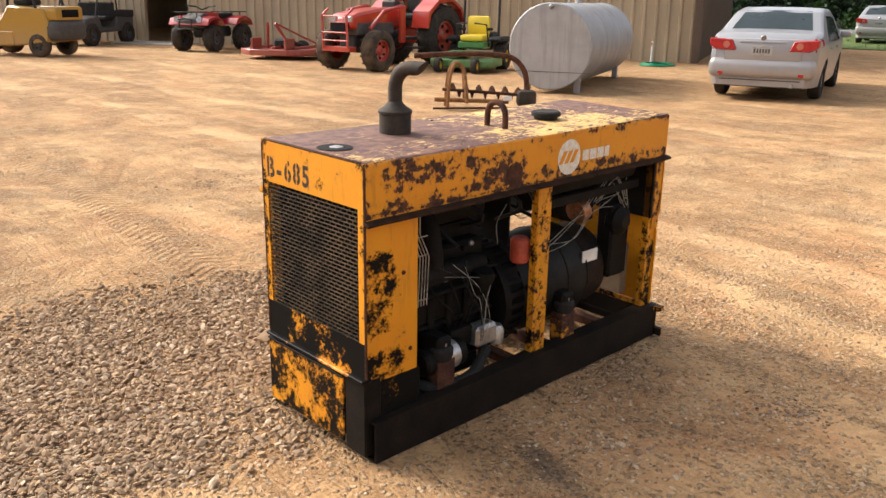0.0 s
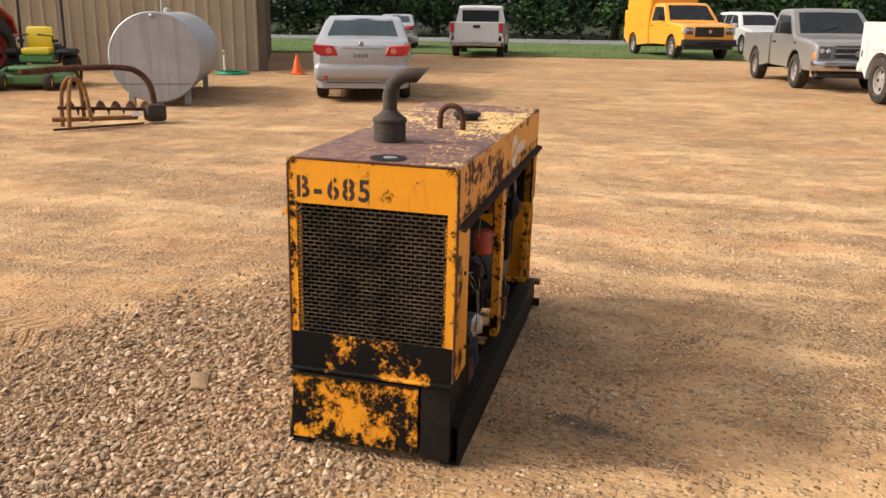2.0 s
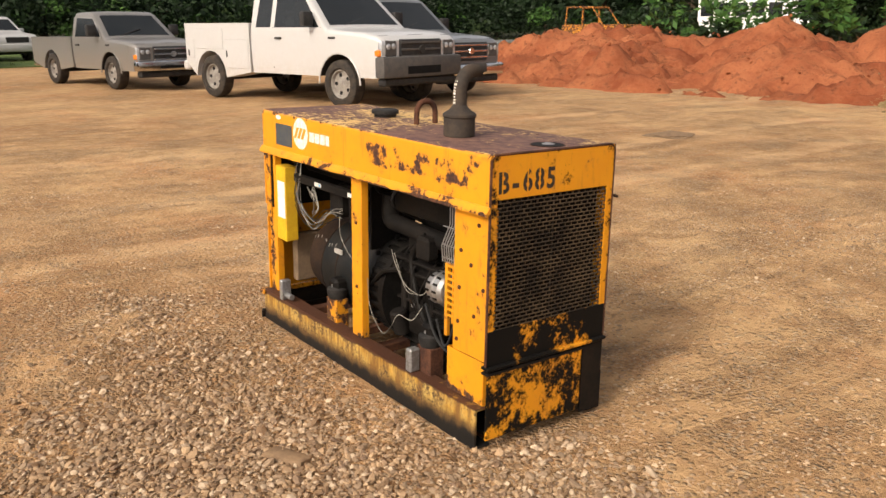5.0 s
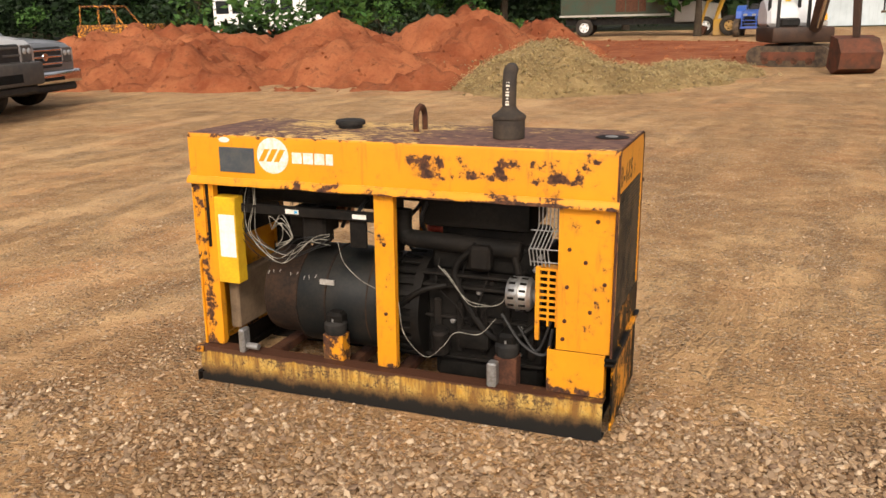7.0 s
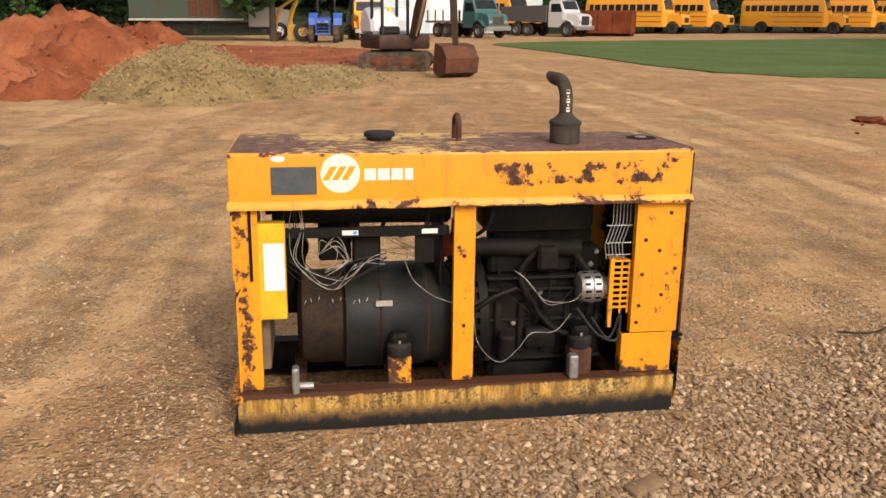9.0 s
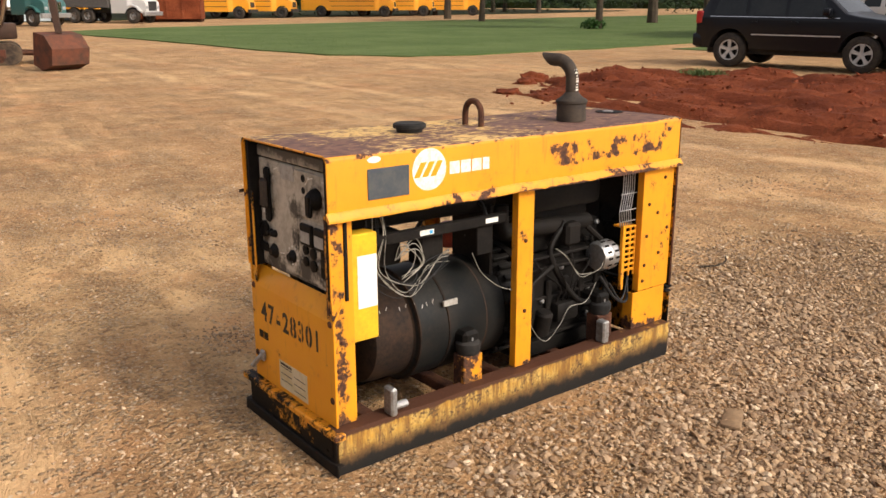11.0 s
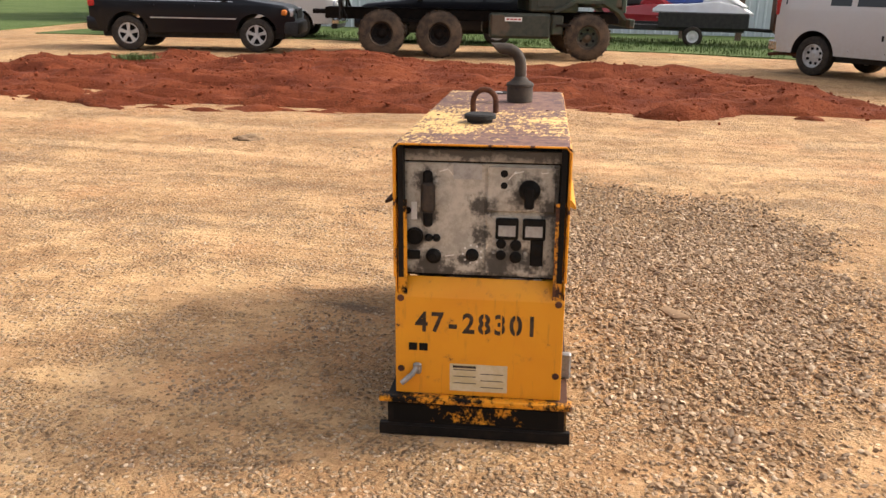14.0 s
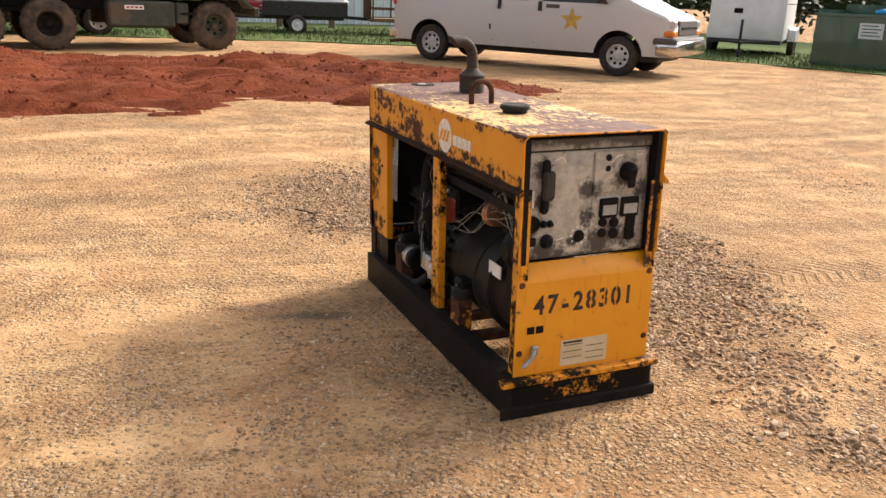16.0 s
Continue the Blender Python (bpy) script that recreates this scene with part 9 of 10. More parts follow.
def storage_tank(at):
    root = thing("storage_tank", "silver steel fuel tank lying on short legs", "tank", at)
    r, n, z = 0.68, 3.9, 0.74
    part("shell", lathe([(0, r * 0.985), (0.012, r), (0.03, r + 0.008), (0.05, r), (n * 0.5, r), (n - 0.05, r), (n - 0.03, r + 0.008), (n, r)], (0, 0, z), (1, 0, 0), 56), "galv", root, "streaked silver cylinder")
    part("end_weld", box((-0.006, -0.66, z - 0.40), (0.002, 0.66, z - 0.392)), "panel_grey", root)
    for x in (1.28, 2.6):
        part("girth_weld", lathe([(0, r + 0.002), (0.008, r + 0.006), (0.016, r + 0.002)], (x, 0, z), (1, 0, 0), 56, None, False), "galv", root)
    for x in (0.25, n - 0.3):
        for s in (-1, 1):
            part("leg", box((x - 0.05, s * 0.42 - 0.05, 0.0), (x + 0.05, s * 0.42 + 0.05, 0.3), 0.006), "galv", root)
    part("valve", lathe([(0, 0.03), (0.05, 0.035), (0.07, 0.02)], (-0.002, 0.0, z + 0.62), (-1, 0, 0.1), 12), "steel", root)
    part("top_bung", lathe([(0, 0.06), (0.06, 0.06), (0.08, 0.04)], (1.9, 0, z + r - 0.01), (0, 0, 1), 14), "galv", root)
    part("vent_pipe", tube([(1.2, 0, z + r - 0.02), (1.2, 0, z + r + 0.25)], 0.02, 8), "galv", root)


def post_auger(at):
    root = thing("post_hole_auger", "rusty tractor post-hole auger lying on the ground", "auger", at)
    part("boom", tube([(-1.0, 0.0, 0.70), (-0.4, 0.0, 0.73), (0.2, 0.0, 0.72), (0.42, 0, 0.64), (0.54, 0, 0.48), (0.58, 0, 0.24)], 0.038, 10, None, 5), "rust", root, "bent rust-red boom pipe")
    for y in (-0.22, 0.16):
        b = tube([(-0.55, y, 0.0), (-0.52, y, 0.42), (-0.44, y * 0.5, 0.60), (-0.32, y * 0.5, 0.52), (-0.28, y, 0.08)], 0.026, 8, None, 4)
        part("stand", b, "stand_pipe", root, "bent yellow-brown stand pipe")
    part("auger_shaft", tube([(-0.6, 0.1, 0.24), (0.7, -0.05, 0.17)], 0.022, 8), "rust", root)
    b = bmesh.new()
    n = 66
    prev = None
    for k in range(n + 1):
        t = k / n
        c = Vector((-0.5 + 1.0 * t, 0.09 - 0.11 * t, 0.235 - 0.05 * t))
        a = t * 2 * math.pi * 5.5
        rr = 0.10
        i, o = b.verts.new(c + Vector((0, math.cos(a), math.sin(a))) * 0.02), b.verts.new(c + Vector((0, math.cos(a), math.sin(a))) * rr)
        if prev:
            b.faces.new((prev[0], prev[1], o, i))
        prev = (i, o)
    bmesh.ops.solidify(b, geom=b.faces[:], thickness=0.008)
    part("flighting", b, "rust", root, "rusty spiral flighting")
    part("gearbox", box((0.44, -0.14, 0.02), (0.70, 0.1, 0.25), 0.05, seg=2), "pipe", root, "dark gearbox")
    part("side_tube", tube([(-0.72, -0.12, 0.12), (0.3, -0.16, 0.10)], 0.03, 10), "stand_pipe", root)
    part("ground_bar", tube([(-0.75, -0.3, 0.02), (0.35, -0.25, 0.03)], 0.015, 6), "rust", root)
    part("tag", box((0.22, -0.21, 0.12), (0.34, -0.20, 0.18)), "white", root, "white tag")


forklift(pose(4.95, 20.6, 0, 0, 0, 122))
side_by_side(pose(8.3, 24.6, 0, 0, 0, 215))
quad_bike(pose(9.95, 20.15, 0, 0, 0, 208) @ Matrix.Scale(1.18, 4))
brush_cutter(pose(9.7, 16.2, 0, 0, 0, 118))
tractor(pose(9.95, 12.5, 0, 0, 0, 191))
ride_mower(pose(11.0, 10.9, 0, 0, 0, 205))
storage_tank(pose(8.55, 6.75, 0, 0, 0, 25))
post_auger(pose(6.35, 6.05, 0, 0, 0, -40))

b = bmesh.new()
for k in range(5):
    pts = []
    for i in range(18):
        a = 2 * math.pi * i / 17
        pts.append(((0.55 - 0.05 * k) * math.cos(a) + 0.1 * noise.noise((k, i * 0.4, 0)), (0.4 - 0.03 * k) * math.sin(a), 0.02 + 0.008 * k + 0.02 * abs(noise.noise((i * 0.7, k, 2)))))
    tube(pts, 0.016, 6, b)
hose = link("garden_hose", b, "hose", smooth=50)
hose.matrix_basis = pose(15.7, 9.3, 0.0, 0, 0, 20)
tagged(hose, "coiled green garden hose on the ground by the barn", "hose")
tap = thing("standpipe", "short standpipe with a brass tap by the barn", "tap", pose(15.9, 9.6, 0))
part("riser", tube([(0, 0, 0), (0, 0, 0.55)], 0.025, 8), "white_plain", tap)
part("spout", tube([(0, 0, 0.5), (-0.12, -0.05, 0.5), (-0.14, -0.06, 0.44)], 0.02, 8), "copper", tap)
cone = thing("traffic_cone", "orange traffic cone standing beside the sedan", "cone", pose(16.3, 7.86, 0))
part("cone_base", box((-0.17, -0.17, 0), (0.17, 0.17, 0.03), 0.01), "cone", cone)
part("cone_body", lathe([(0.03, 0.13), (0.45, 0.03), (0.46, 0.02)], (0, 0, 0), (0, 0, 1), 20), "cone", cone)

# ---- excavator ----
def excavator(at, swing):
    root = thing("mini_excavator", "small white and brown tracked excavator with a rusty bucket", "excavator", at)
    for s in (-1, 1):
        line = []
        for k in range(11):
            a = math.pi / 2 + math.pi * k / 10
            line.append((-0.72 + 0.23 * math.cos(a), 0.24 + 0.235 * math.sin(a)))
        for k in range(11):
            a = -math.pi / 2 + math.pi * k / 10
            line.append((0.72 + 0.23 * math.cos(a), 0.24 + 0.235 * math.sin(a)))
        y0, y1 = sorted((s * 0.42, s * 0.78))
        trk = part("track", prism(line, "y", y0, y1, 0.0), "muddy_tyre", root, "mud-caked rubber track")
        b = bmesh.new()
        for k in range(24):
            x = -0.72 + 1.44 * k / 23
            box((x - 0.018, y0 - 0.004, 0.465), (x + 0.018, y1 + 0.004, 0.485), 0.0, b)
            box((x - 0.018, y0 - 0.004, -0.002), (x + 0.018, y1 + 0.004, 0.01), 0.0, b)
        tagged(part("track_lugs", b, "muddy_tyre", trk), kind="stuff")
        part("track_frame", box((-0.62, s * 0.60 - 0.19, 0.14), (0.62, s * 0.60 + 0.19, 0.36), 0.02), "digger_steel", root)
        for k in range(4):
            part("roller", rod((-0.5 + k * 0.33, s * 0.4, 0.14), (-0.5 + k * 0.33, s * 0.8, 0.14), 0.08, 12), "rust", root)
    part("turntable", lathe([(0, 0.42), (0.12, 0.42)], (0, 0, 0.42), (0, 0, 1), 24), "trim", root)
    part("dozer_blade", prism([(-0.06, 0.0), (0.05, 0.05), (0.05, 0.4), (-0.04, 0.45)], "y", -0.85, 0.85, 0.0, None, Matrix.Translation((1.35, 0, 0.05))), "digger_steel", root, "clay-coated dozer blade")
    for s in (-1, 1):
        part("blade_arm", tube([(0.5, s * 0.3, 0.28), (1.35, s * 0.3, 0.22)], 0.06, 6), "rust", root)
    m = Matrix.Rotation(radians(swing), 4, "Z")
    T = lambda b: (b.transform(m), b)[1]
    part("deck", T(box((-0.85, -0.72, 0.55), (0.6, 0.72, 0.92), 0.06, seg=2)), "digger_brown", root, "brown upper deck")
    b = prism([(-1.0, 0.90), (-1.02, 1.25), (-0.9, 1.55), (-0.5, 1.62), (-0.1, 1.3), (-0.05, 0.92)], "y", -0.66, 0.66, 0.08)
    part("engine_cover", T(b), "white_plain", root, "rounded white engine cover")
    for x, y in ((-0.2, -0.6), (-0.2, 0.1), (0.55, -0.6), (0.55, 0.1)):
        part("cab_post", T(box((x - 0.035, y - 0.035, 0.9), (x + 0.035, y + 0.035, 2.35), 0.01)), "trim", root)
    part("cab_roof", T(box((-0.3, -0.68, 2.33), (0.65, 0.18, 2.42), 0.04)), "white_plain", root)
    part("seat", T(box((-0.15, -0.45, 0.92), (0.3, 0.0, 1.12), 0.04)), "rubber", root)
    part("boom_lower", T(tube([(0.6, 0.25, 0.85), (0.95, 0.25, 1.5), (1.5, 0.25, 2.45)], [0.14, 0.16, 0.12], 4)), "digger_brown", root, "brown boom")
    part("boom_upper", T(tube([(1.5, 0.25, 2.45), (2.1, 0.25, 2.75), (2.75, 0.25, 2.6)], 0.11, 4)), "digger_brown", root)
    part("ram", T(tube([(0.75, 0.25, 0.9), (1.45, 0.25, 2.1)], 0.045, 8)), "chrome", root)
    part("stick", T(tube([(2.7, 0.25, 2.7), (2.95, 0.25, 1.8), (3.1, 0.25, 0.75)], [0.1, 0.1, 0.08], 4)), "digger_brown", root)
    b = prism([(2.85, 0.78), (3.25, 0.72), (3.5, 0.45), (3.42, 0.12), (3.05, 0.0), (2.72, 0.12), (2.78, 0.2), (3.05, 0.12), (3.35, 0.2), (3.4, 0.42), (3.2, 0.64), (2.85, 0.68)], "y", -0.15, 0.65, 0.0)
    part("bucket", T(b), "digger_steel", root, "rusty red digging bucket")
    part("bucket_side", T(prism([(2.85, 0.78), (3.25, 0.72), (3.5, 0.45), (3.42, 0.12), (3.05, 0.0), (2.72, 0.12)], "y", -0.17, -0.15, 0.0)), "digger_steel", root)
    part("bucket_side", T(prism([(2.85, 0.78), (3.25, 0.72), (3.5, 0.45), (3.42, 0.12), (3.05, 0.0), (2.72, 0.12)], "y", 0.65, 0.67, 0.0)), "digger_steel", root)
    part("work_lamp", T(box((0.62, -0.5, 1.5), (0.68, -0.38, 1.6), 0.01)), "paint_seat", root)


excavator(pose(-1.8, -19.9, 0, 0, 0, 168), -62)

# ---- far line of trucks and buses ----
def far_truck(at, label, paint, body=None, name="heavy_truck", grille="chrome", L=7.0, cab_back=0.9):
    root = thing(name, label, "truck", at)
    sh = Shell([(cab_back, 2.55), (cab_back + 0.1, 2.65), (cab_back + 1.0, 2.62), (cab_back + 1.35, 1.95), (cab_back + 1.45, 1.75), (3.3, 1.62), (3.48, 1.5), (3.5, 1.3)], [(cab_back, 1.1), (cab_back + 1.3, 1.1), (cab_back + 1.6, 0.95), (3.5, 0.85)], 0.7, 1.7, 0.1, ((2.55, 0.5),), 0.6, 0.02)
    part("cab", sh.mesh(0.12), [paint, "trim"], root)
    part("windscreen", sh.top_patch(cab_back + 1.02, cab_back + 1.34, 0.15), "glass", root)
    for s in (-1, 1):
        part("side_window", sh.side_patch([(cab_back + 0.2, 1.8), (cab_back + 1.25, 1.8), (cab_back + 0.98, 2.4), (cab_back + 0.2, 2.4)], s), "glass", root)
        wheel(root, (2.55, s * 0.95, 0.5), 0.5, 0.3, 0.5, "steel", "tyre", 5, s)
        for x in (-2.2, -1.1):
            wheel(root, (x, s * 0.95, 0.5), 0.5, 0.4, 0.5, "steel", "tyre", 5, s)
        part("headlamp", box((3.42, s * 0.7 - 0.12, 1.0), (3.54, s * 0.7 + 0.12, 1.2), 0.02), "lamp_clear", root)
        part("mudguard", prism([(1.95, 0.9), (2.2, 1.2), (2.55, 1.28), (2.95, 1.15), (3.2, 0.85), (3.1, 0.85), (2.9, 1.08), (2.55, 1.2), (2.25, 1.12), (2.05, 0.85)], "y", min(s * 0.8, s * 1.15), max(s * 0.8, s * 1.15)), paint, root)
    part("grille", box((3.47, -0.5, 0.85), (3.53, 0.5, 1.5), 0.03), grille, root)
    part("front_bumper", box((3.4, -1.15, 0.5), (3.6, 1.15, 0.8), 0.04), "steel", root)
    part("frame_rails", box((-L / 2, -0.4, 0.7), (3.2, 0.4, 0.95), 0.02), "trim", root)
    if body == "flat":
        part("bed", box((-L / 2, -1.2, 1.0), (cab_back - 0.1, 1.2, 1.15), 0.02), "wood", root)
        for s in (-1, 1):
            for k in range(5):
                part("stake", box((-3.3 + k * 0.95, s * 1.15 - 0.03, 1.15), (-3.2 + k * 0.95, s * 1.15 + 0.03, 1.9)), "trim", root)
    elif body == "dump":
        part("dump_body", prism([(-3.6, 1.1), (-3.7, 2.2), (cab_back - 0.15, 2.3), (cab_back - 0.15, 1.05)], "y", -1.2, 1.2, 0.03), "trim_grey" if paint == "paint_white" else paint, root)
    return root


def bus(at, label="parked yellow school bus", paint="paint_bus", name="school_bus"):
    root = thing(name, label, "bus", at, "row of school buses")
    sh = Shell([(-4.6, 2.75), (-4.5, 2.95), (2.6, 2.98), (2.75, 2.9), (3.0, 2.0), (3.1, 1.75), (4.4, 1.62), (4.55, 1.5), (4.6, 1.1)], [(-4.6, 1.15), (-4.3, 1.2), (2.8, 1.2), (3.2, 1.0), (4.6, 0.9)], 0.6, 1.9, 0.05, ((3.7, 0.5), (-2.6, 0.5)), 0.58, 0.02)
    part("body", sh.mesh(0.15), [paint, "trim"], root)
    part("windscreen", sh.top_patch(2.78, 2.99, 0.12), "glass", root)
    for s in (-1, 1):
        for k in range(10):
            x = -4.35 + k * 0.68
            part("window", sh.side_patch([(x, 1.95), (x + 0.56, 1.95), (x + 0.56, 2.5), (x, 2.5)], s), "glass", root)
        for z in (1.0, 1.45, 1.85):
            part("rub_rail", sh.side_patch([(-4.5, z), (2.7, z), (2.7, z + 0.05), (-4.5, z + 0.05)], s, 0.02), "trim", root)
        part("headlamp", lathe([(0, 0.1), (0.05, 0.11)], (4.55, s * 0.68, 1.05), (1, 0, 0), 14), "lamp_clear", root)
        part("mirror", tube([(4.2, s * 0.8, 1.55), (4.4, s * 1.15, 1.8)], 0.04, 6), "trim", root)
        for x in (3.7, -2.6):
            wheel(root, (x, s * 1.0, 0.5), 0.5, 0.3, 0.5, "trim", "tyre", 5, s)
    part("grille", box((4.55, -0.5, 0.95), (4.63, 0.5, 1.4), 0.03), "trim", root)
    part("front_bumper", box((4.55, -1.15, 0.5), (4.75, 1.15, 0.8), 0.04), "trim", root)
    part("sign_box", box((2.5, -0.8, 2.75), (2.78, 0.8, 2.97), 0.03), "trim", root)
    return root


far_truck(pose(-9.6, -52.0, 0, 0, 0, 118) @ Matrix.Scale(0.88, 4), "dark teal conventional truck with a bright grille", "paint_teal", "flat")
far_truck(pose(-15.6, -54.5, 0, 0, 0, 128) @ Matrix.Scale(0.88, 4), "white dump truck parked beyond the lawn", "paint_white", "dump", name="dump_truck", grille="trim")
far_truck(pose(-2.9, -48.0, 0, 0, 0, 92) @ Matrix.Scale(0.8, 4), "old yellow truck parked by the tractors", "paint_bus", "flat", grille="trim")
first_bus = bus(pose(-25.5, -63.5, 0, 0, 0, 136) @ Matrix.Scale(0.88, 4))
for x, y, a in ((-29.6, -64.3, 136), (-39.0, -63.5, 136), (-43.2, -63.5, 136), (-13.6, -62.5, 125), (-48.5, -63.0, 136)):
    copy_thing(first_bus, pose(x, y, 0, 0, 0, a))
tractor(pose(-0.4, -42.6, 0, 0, 0, 85), "paint_blue", "blue farm tractor with wide rear wheels", "farm_tractor", False)

# box truck with a weathered green body
bt = thing("box_truck", "old box truck with a weathered green and rust body", "truck", pose(4.6, -46.4, 0, 0, 0, 184))
part("cargo_box", box((-5.2, -1.2, 1.15), (0.6, 1.2, 3.5), 0.03), "box_green", bt, "dull green cargo box")
for k in range(9):
    part("box_rib", box((-5.1 + k * 0.68, 1.2, 1.2), (-5.04 + k * 0.68, 1.23, 3.45)), "box_green", bt)
    part("box_rib", box((-5.1 + k * 0.68, -1.23, 1.2), (-5.04 + k * 0.68, -1.2, 3.45)), "box_green", bt)
part("rust_panel", box((-2.2, -1.215, 1.3), (-0.6, -1.2, 3.3)), "rust", bt)
part("rust_panel", box((-2.2, 1.2, 1.3), (-0.6, 1.215, 3.3)), "rust", bt)
part("floor_sill", box((-5.25, -1.22, 1.05), (0.65, 1.22, 1.16), 0.01), "panel_light", bt)
part("chassis", box((-5.0, -0.5, 0.6), (3.2, 0.5, 0.95), 0.02), "trim", bt)
part("cab", prism([(0.9, 0.7), (0.9, 2.4), (1.9, 2.4), (2.3, 1.75), (3.2, 1.6), (3.3, 0.7)], "y", -1.0, 1.0, 0.06), "panel_light", bt, "faded grey cab")
for s in (-1, 1):
    part("cab_window", prism([(1.1, 1.75), (2.1, 1.75), (1.8, 2.3), (1.1, 2.3)], "y", min(s * 1.0, s * 1.012), max(s * 1.0, s * 1.012)), "glass", bt)
    for x in (-3.9, 2.5):
        wheel(bt, (x, s * 0.95, 0.48), 0.48, 0.3, 0.55, "white_plain", "tyre", 5, s)

# backhoe arm
bh = thing("backhoe", "yellow backhoe arm folded beside the trucks", "backhoe", pose(1.5, -45.0, 0, 0, 0, 175) @ Matrix.Scale(0.85, 4))
part("arm", tube([(0.0, 0, 0.9), (0.3, 0, 1.9), (0.8, 0, 2.9)], [0.11, 0.14, 0.1], 4), "paint_lift", bh)
part("stick", tube([(0.8, 0, 2.9), (-0.5, 0, 2.0), (-0.9, 0, 0.5)], [0.1, 0.1, 0.08], 4), "paint_lift", bh)
part("bucket", prism([(-1.2, 0.1), (-0.6, 0.05), (-0.45, 0.5), (-0.8, 0.6)], "y", -0.35, 0.35, 0.03), "rust", bh)
part("stand", box((0.0, -0.9, 0.0), (1.6, 0.9, 1.0), 0.06), "paint_lift", bh)
for s in (-1, 1):
    wheel(bh, (1.0, s * 1.0, 0.6), 0.6, 0.35, 0.5, "paint_lift", "tyre", 5, s)

# rusty roll-off box
ro = thing("rolloff_box", "rust-red open steel container", "container", pose(-19.6, -55.0, 0, 0, 0, 150))
b = quads("c", [((-2.2, -1.1, 0.3), (2.2, -1.04, 1.7), 0), ((-2.2, 1.04, 0.3), (2.2, 1.1, 1.7), 0), ((-2.2, -1.04, 0.3), (-2.14, 1.04, 1.7), 0), ((2.14, -1.04, 0.3), (2.2, 1.04, 1.7), 0), ((-2.2, -1.1, 0.2), (2.2, 1.1, 0.3), 0)], ro)
part("container_body", b, "red_clay_wet", ro)
for k in range(5):
    part("container_rib", box((-2.0 + k, -1.16, 0.3), (-1.9 + k, -1.1, 1.7), 0, box((-2.0 + k, 1.1, 0.3), (-1.9 + k, 1.16, 1.7))), "red_clay_wet", ro)
for s in (-1, 1):
    part("skid", box((-2.2, s * 0.5 - 0.08, 0.0), (2.2, s * 0.5 + 0.08, 0.2)), "rust", ro)

# small white bus and a stripped cab behind the clay heap
wb = thing("shuttle_bus", "small white shuttle bus behind the clay heap", "bus", pose(25.5, -40.5, 0, 0, 0, 200))
part("body", box((-3.0, -1.1, 0.6), (2.2, 1.1, 2.75), 0.12, seg=2), "white_plain", wb)
part("nose", prism([(2.2, 0.6), (2.2, 1.9), (2.5, 1.7), (3.2, 1.4), (3.3, 0.6)], "y", -0.95, 0.95, 0.06), "white_plain", wb)
for s in (-1, 1):
    for k in range(5):
        part("window", box((-2.8 + k * 0.9, min(s * 1.1, s * 1.115), 1.7), (-2.1 + k * 0.9, max(s * 1.1, s * 1.115), 2.4)), "glass", wb)
    for x in (-1.9, 2.3):
        wheel(wb, (x, s * 0.92, 0.42), 0.42, 0.28, 0.55, "rim", "tyre", 5, s)
part("door_window", box((2.2, -0.9, 1.75), (2.22, 0.9, 2.5)), "glass", wb)
sc = thing("stripped_cab", "rusty yellow stripped truck cab behind the clay heap", "truck cab", pose(27.0, -29.2, 0, 0, 0, 195))
part("cab_base", box((-1.2, -0.9, 0.3), (2.2, 0.9, 1.3), 0.06), "mount_paint", sc)
for s in (-1, 1):
    part("pillar_frame", tube([(-1.0, s * 0.85, 1.3), (-0.95, s * 0.8, 2.1), (0.4, s * 0.8, 2.1), (1.0, s * 0.85, 1.3)], 0.045, 6), "mount_paint", sc)
    part("door_pillar", tube([(-0.1, s * 0.85, 1.3), (-0.1, s * 0.8, 2.1)], 0.04, 6), "mount_paint", sc)
part("roof_rail", tube([(-0.95, -0.8, 2.1), (-0.95, 0.8, 2.1)], 0.04, 6), "mount_paint", sc)
part("header_rail", tube([(0.4, -0.8, 2.1), (0.4, 0.8, 2.1)], 0.04, 6), "mount_paint", sc)

# ---- shed and trailers ----
SH0, SH1 = Vector((-27.5, -16.0)), Vector((-30.0, 15.0))
ribbed_wall("wall_shed_front", (SH1.x, SH1.y), (SH0.x, SH0.y), 0, 3.8, "siding_blue", "pale blue ribbed steel shed wall")
ribbed_wall("wall_shed_back", (SH0.x - 9, SH0.y - 0.7), (SH1.x - 9, SH1.y - 0.7), 0, 3.8, "siding_blue", "pale blue ribbed steel shed wall")
ribbed_wall("wall_shed_south", (SH0.x, SH0.y), (SH0.x - 9, SH0.y - 0.7), 0, 3.8, "siding_blue", "pale blue ribbed steel shed end")
ribbed_wall("wall_shed_north", (SH1.x - 9, SH1.y - 0.7), (SH1.x, SH1.y), 0, 3.8, "siding_blue", "pale blue ribbed steel shed end")
b = bmesh.new()
q = [SH0 + Vector((0.5, -0.5)), SH1 + Vector((0.5, 0.5)), SH1 + Vector((-9.5, 0)), SH0 + Vector((-9.5, -1))]
lo = [b.verts.new((p.x, p.y, 3.8)) for p in q]
m0, m1 = (q[0] + q[3]) / 2, (q[1] + q[2]) / 2
r0, r1 = b.verts.new((m0.x, m0.y, 5.2)), b.verts.new((m1.x, m1.y, 5.2))
b.faces.new((lo[0], lo[1], r1, r0)), b.faces.new((lo[3], r0, r1, lo[2])), b.faces.new((lo[0], r0, lo[3])), b.faces.new((lo[1], lo[2], r1))
bmesh.ops.solidify(b, geom=b.faces[:], thickness=0.08)
tagged(link("shed_roof", b, "roof"), "grey steel shed roof", "roof", kind="structure")
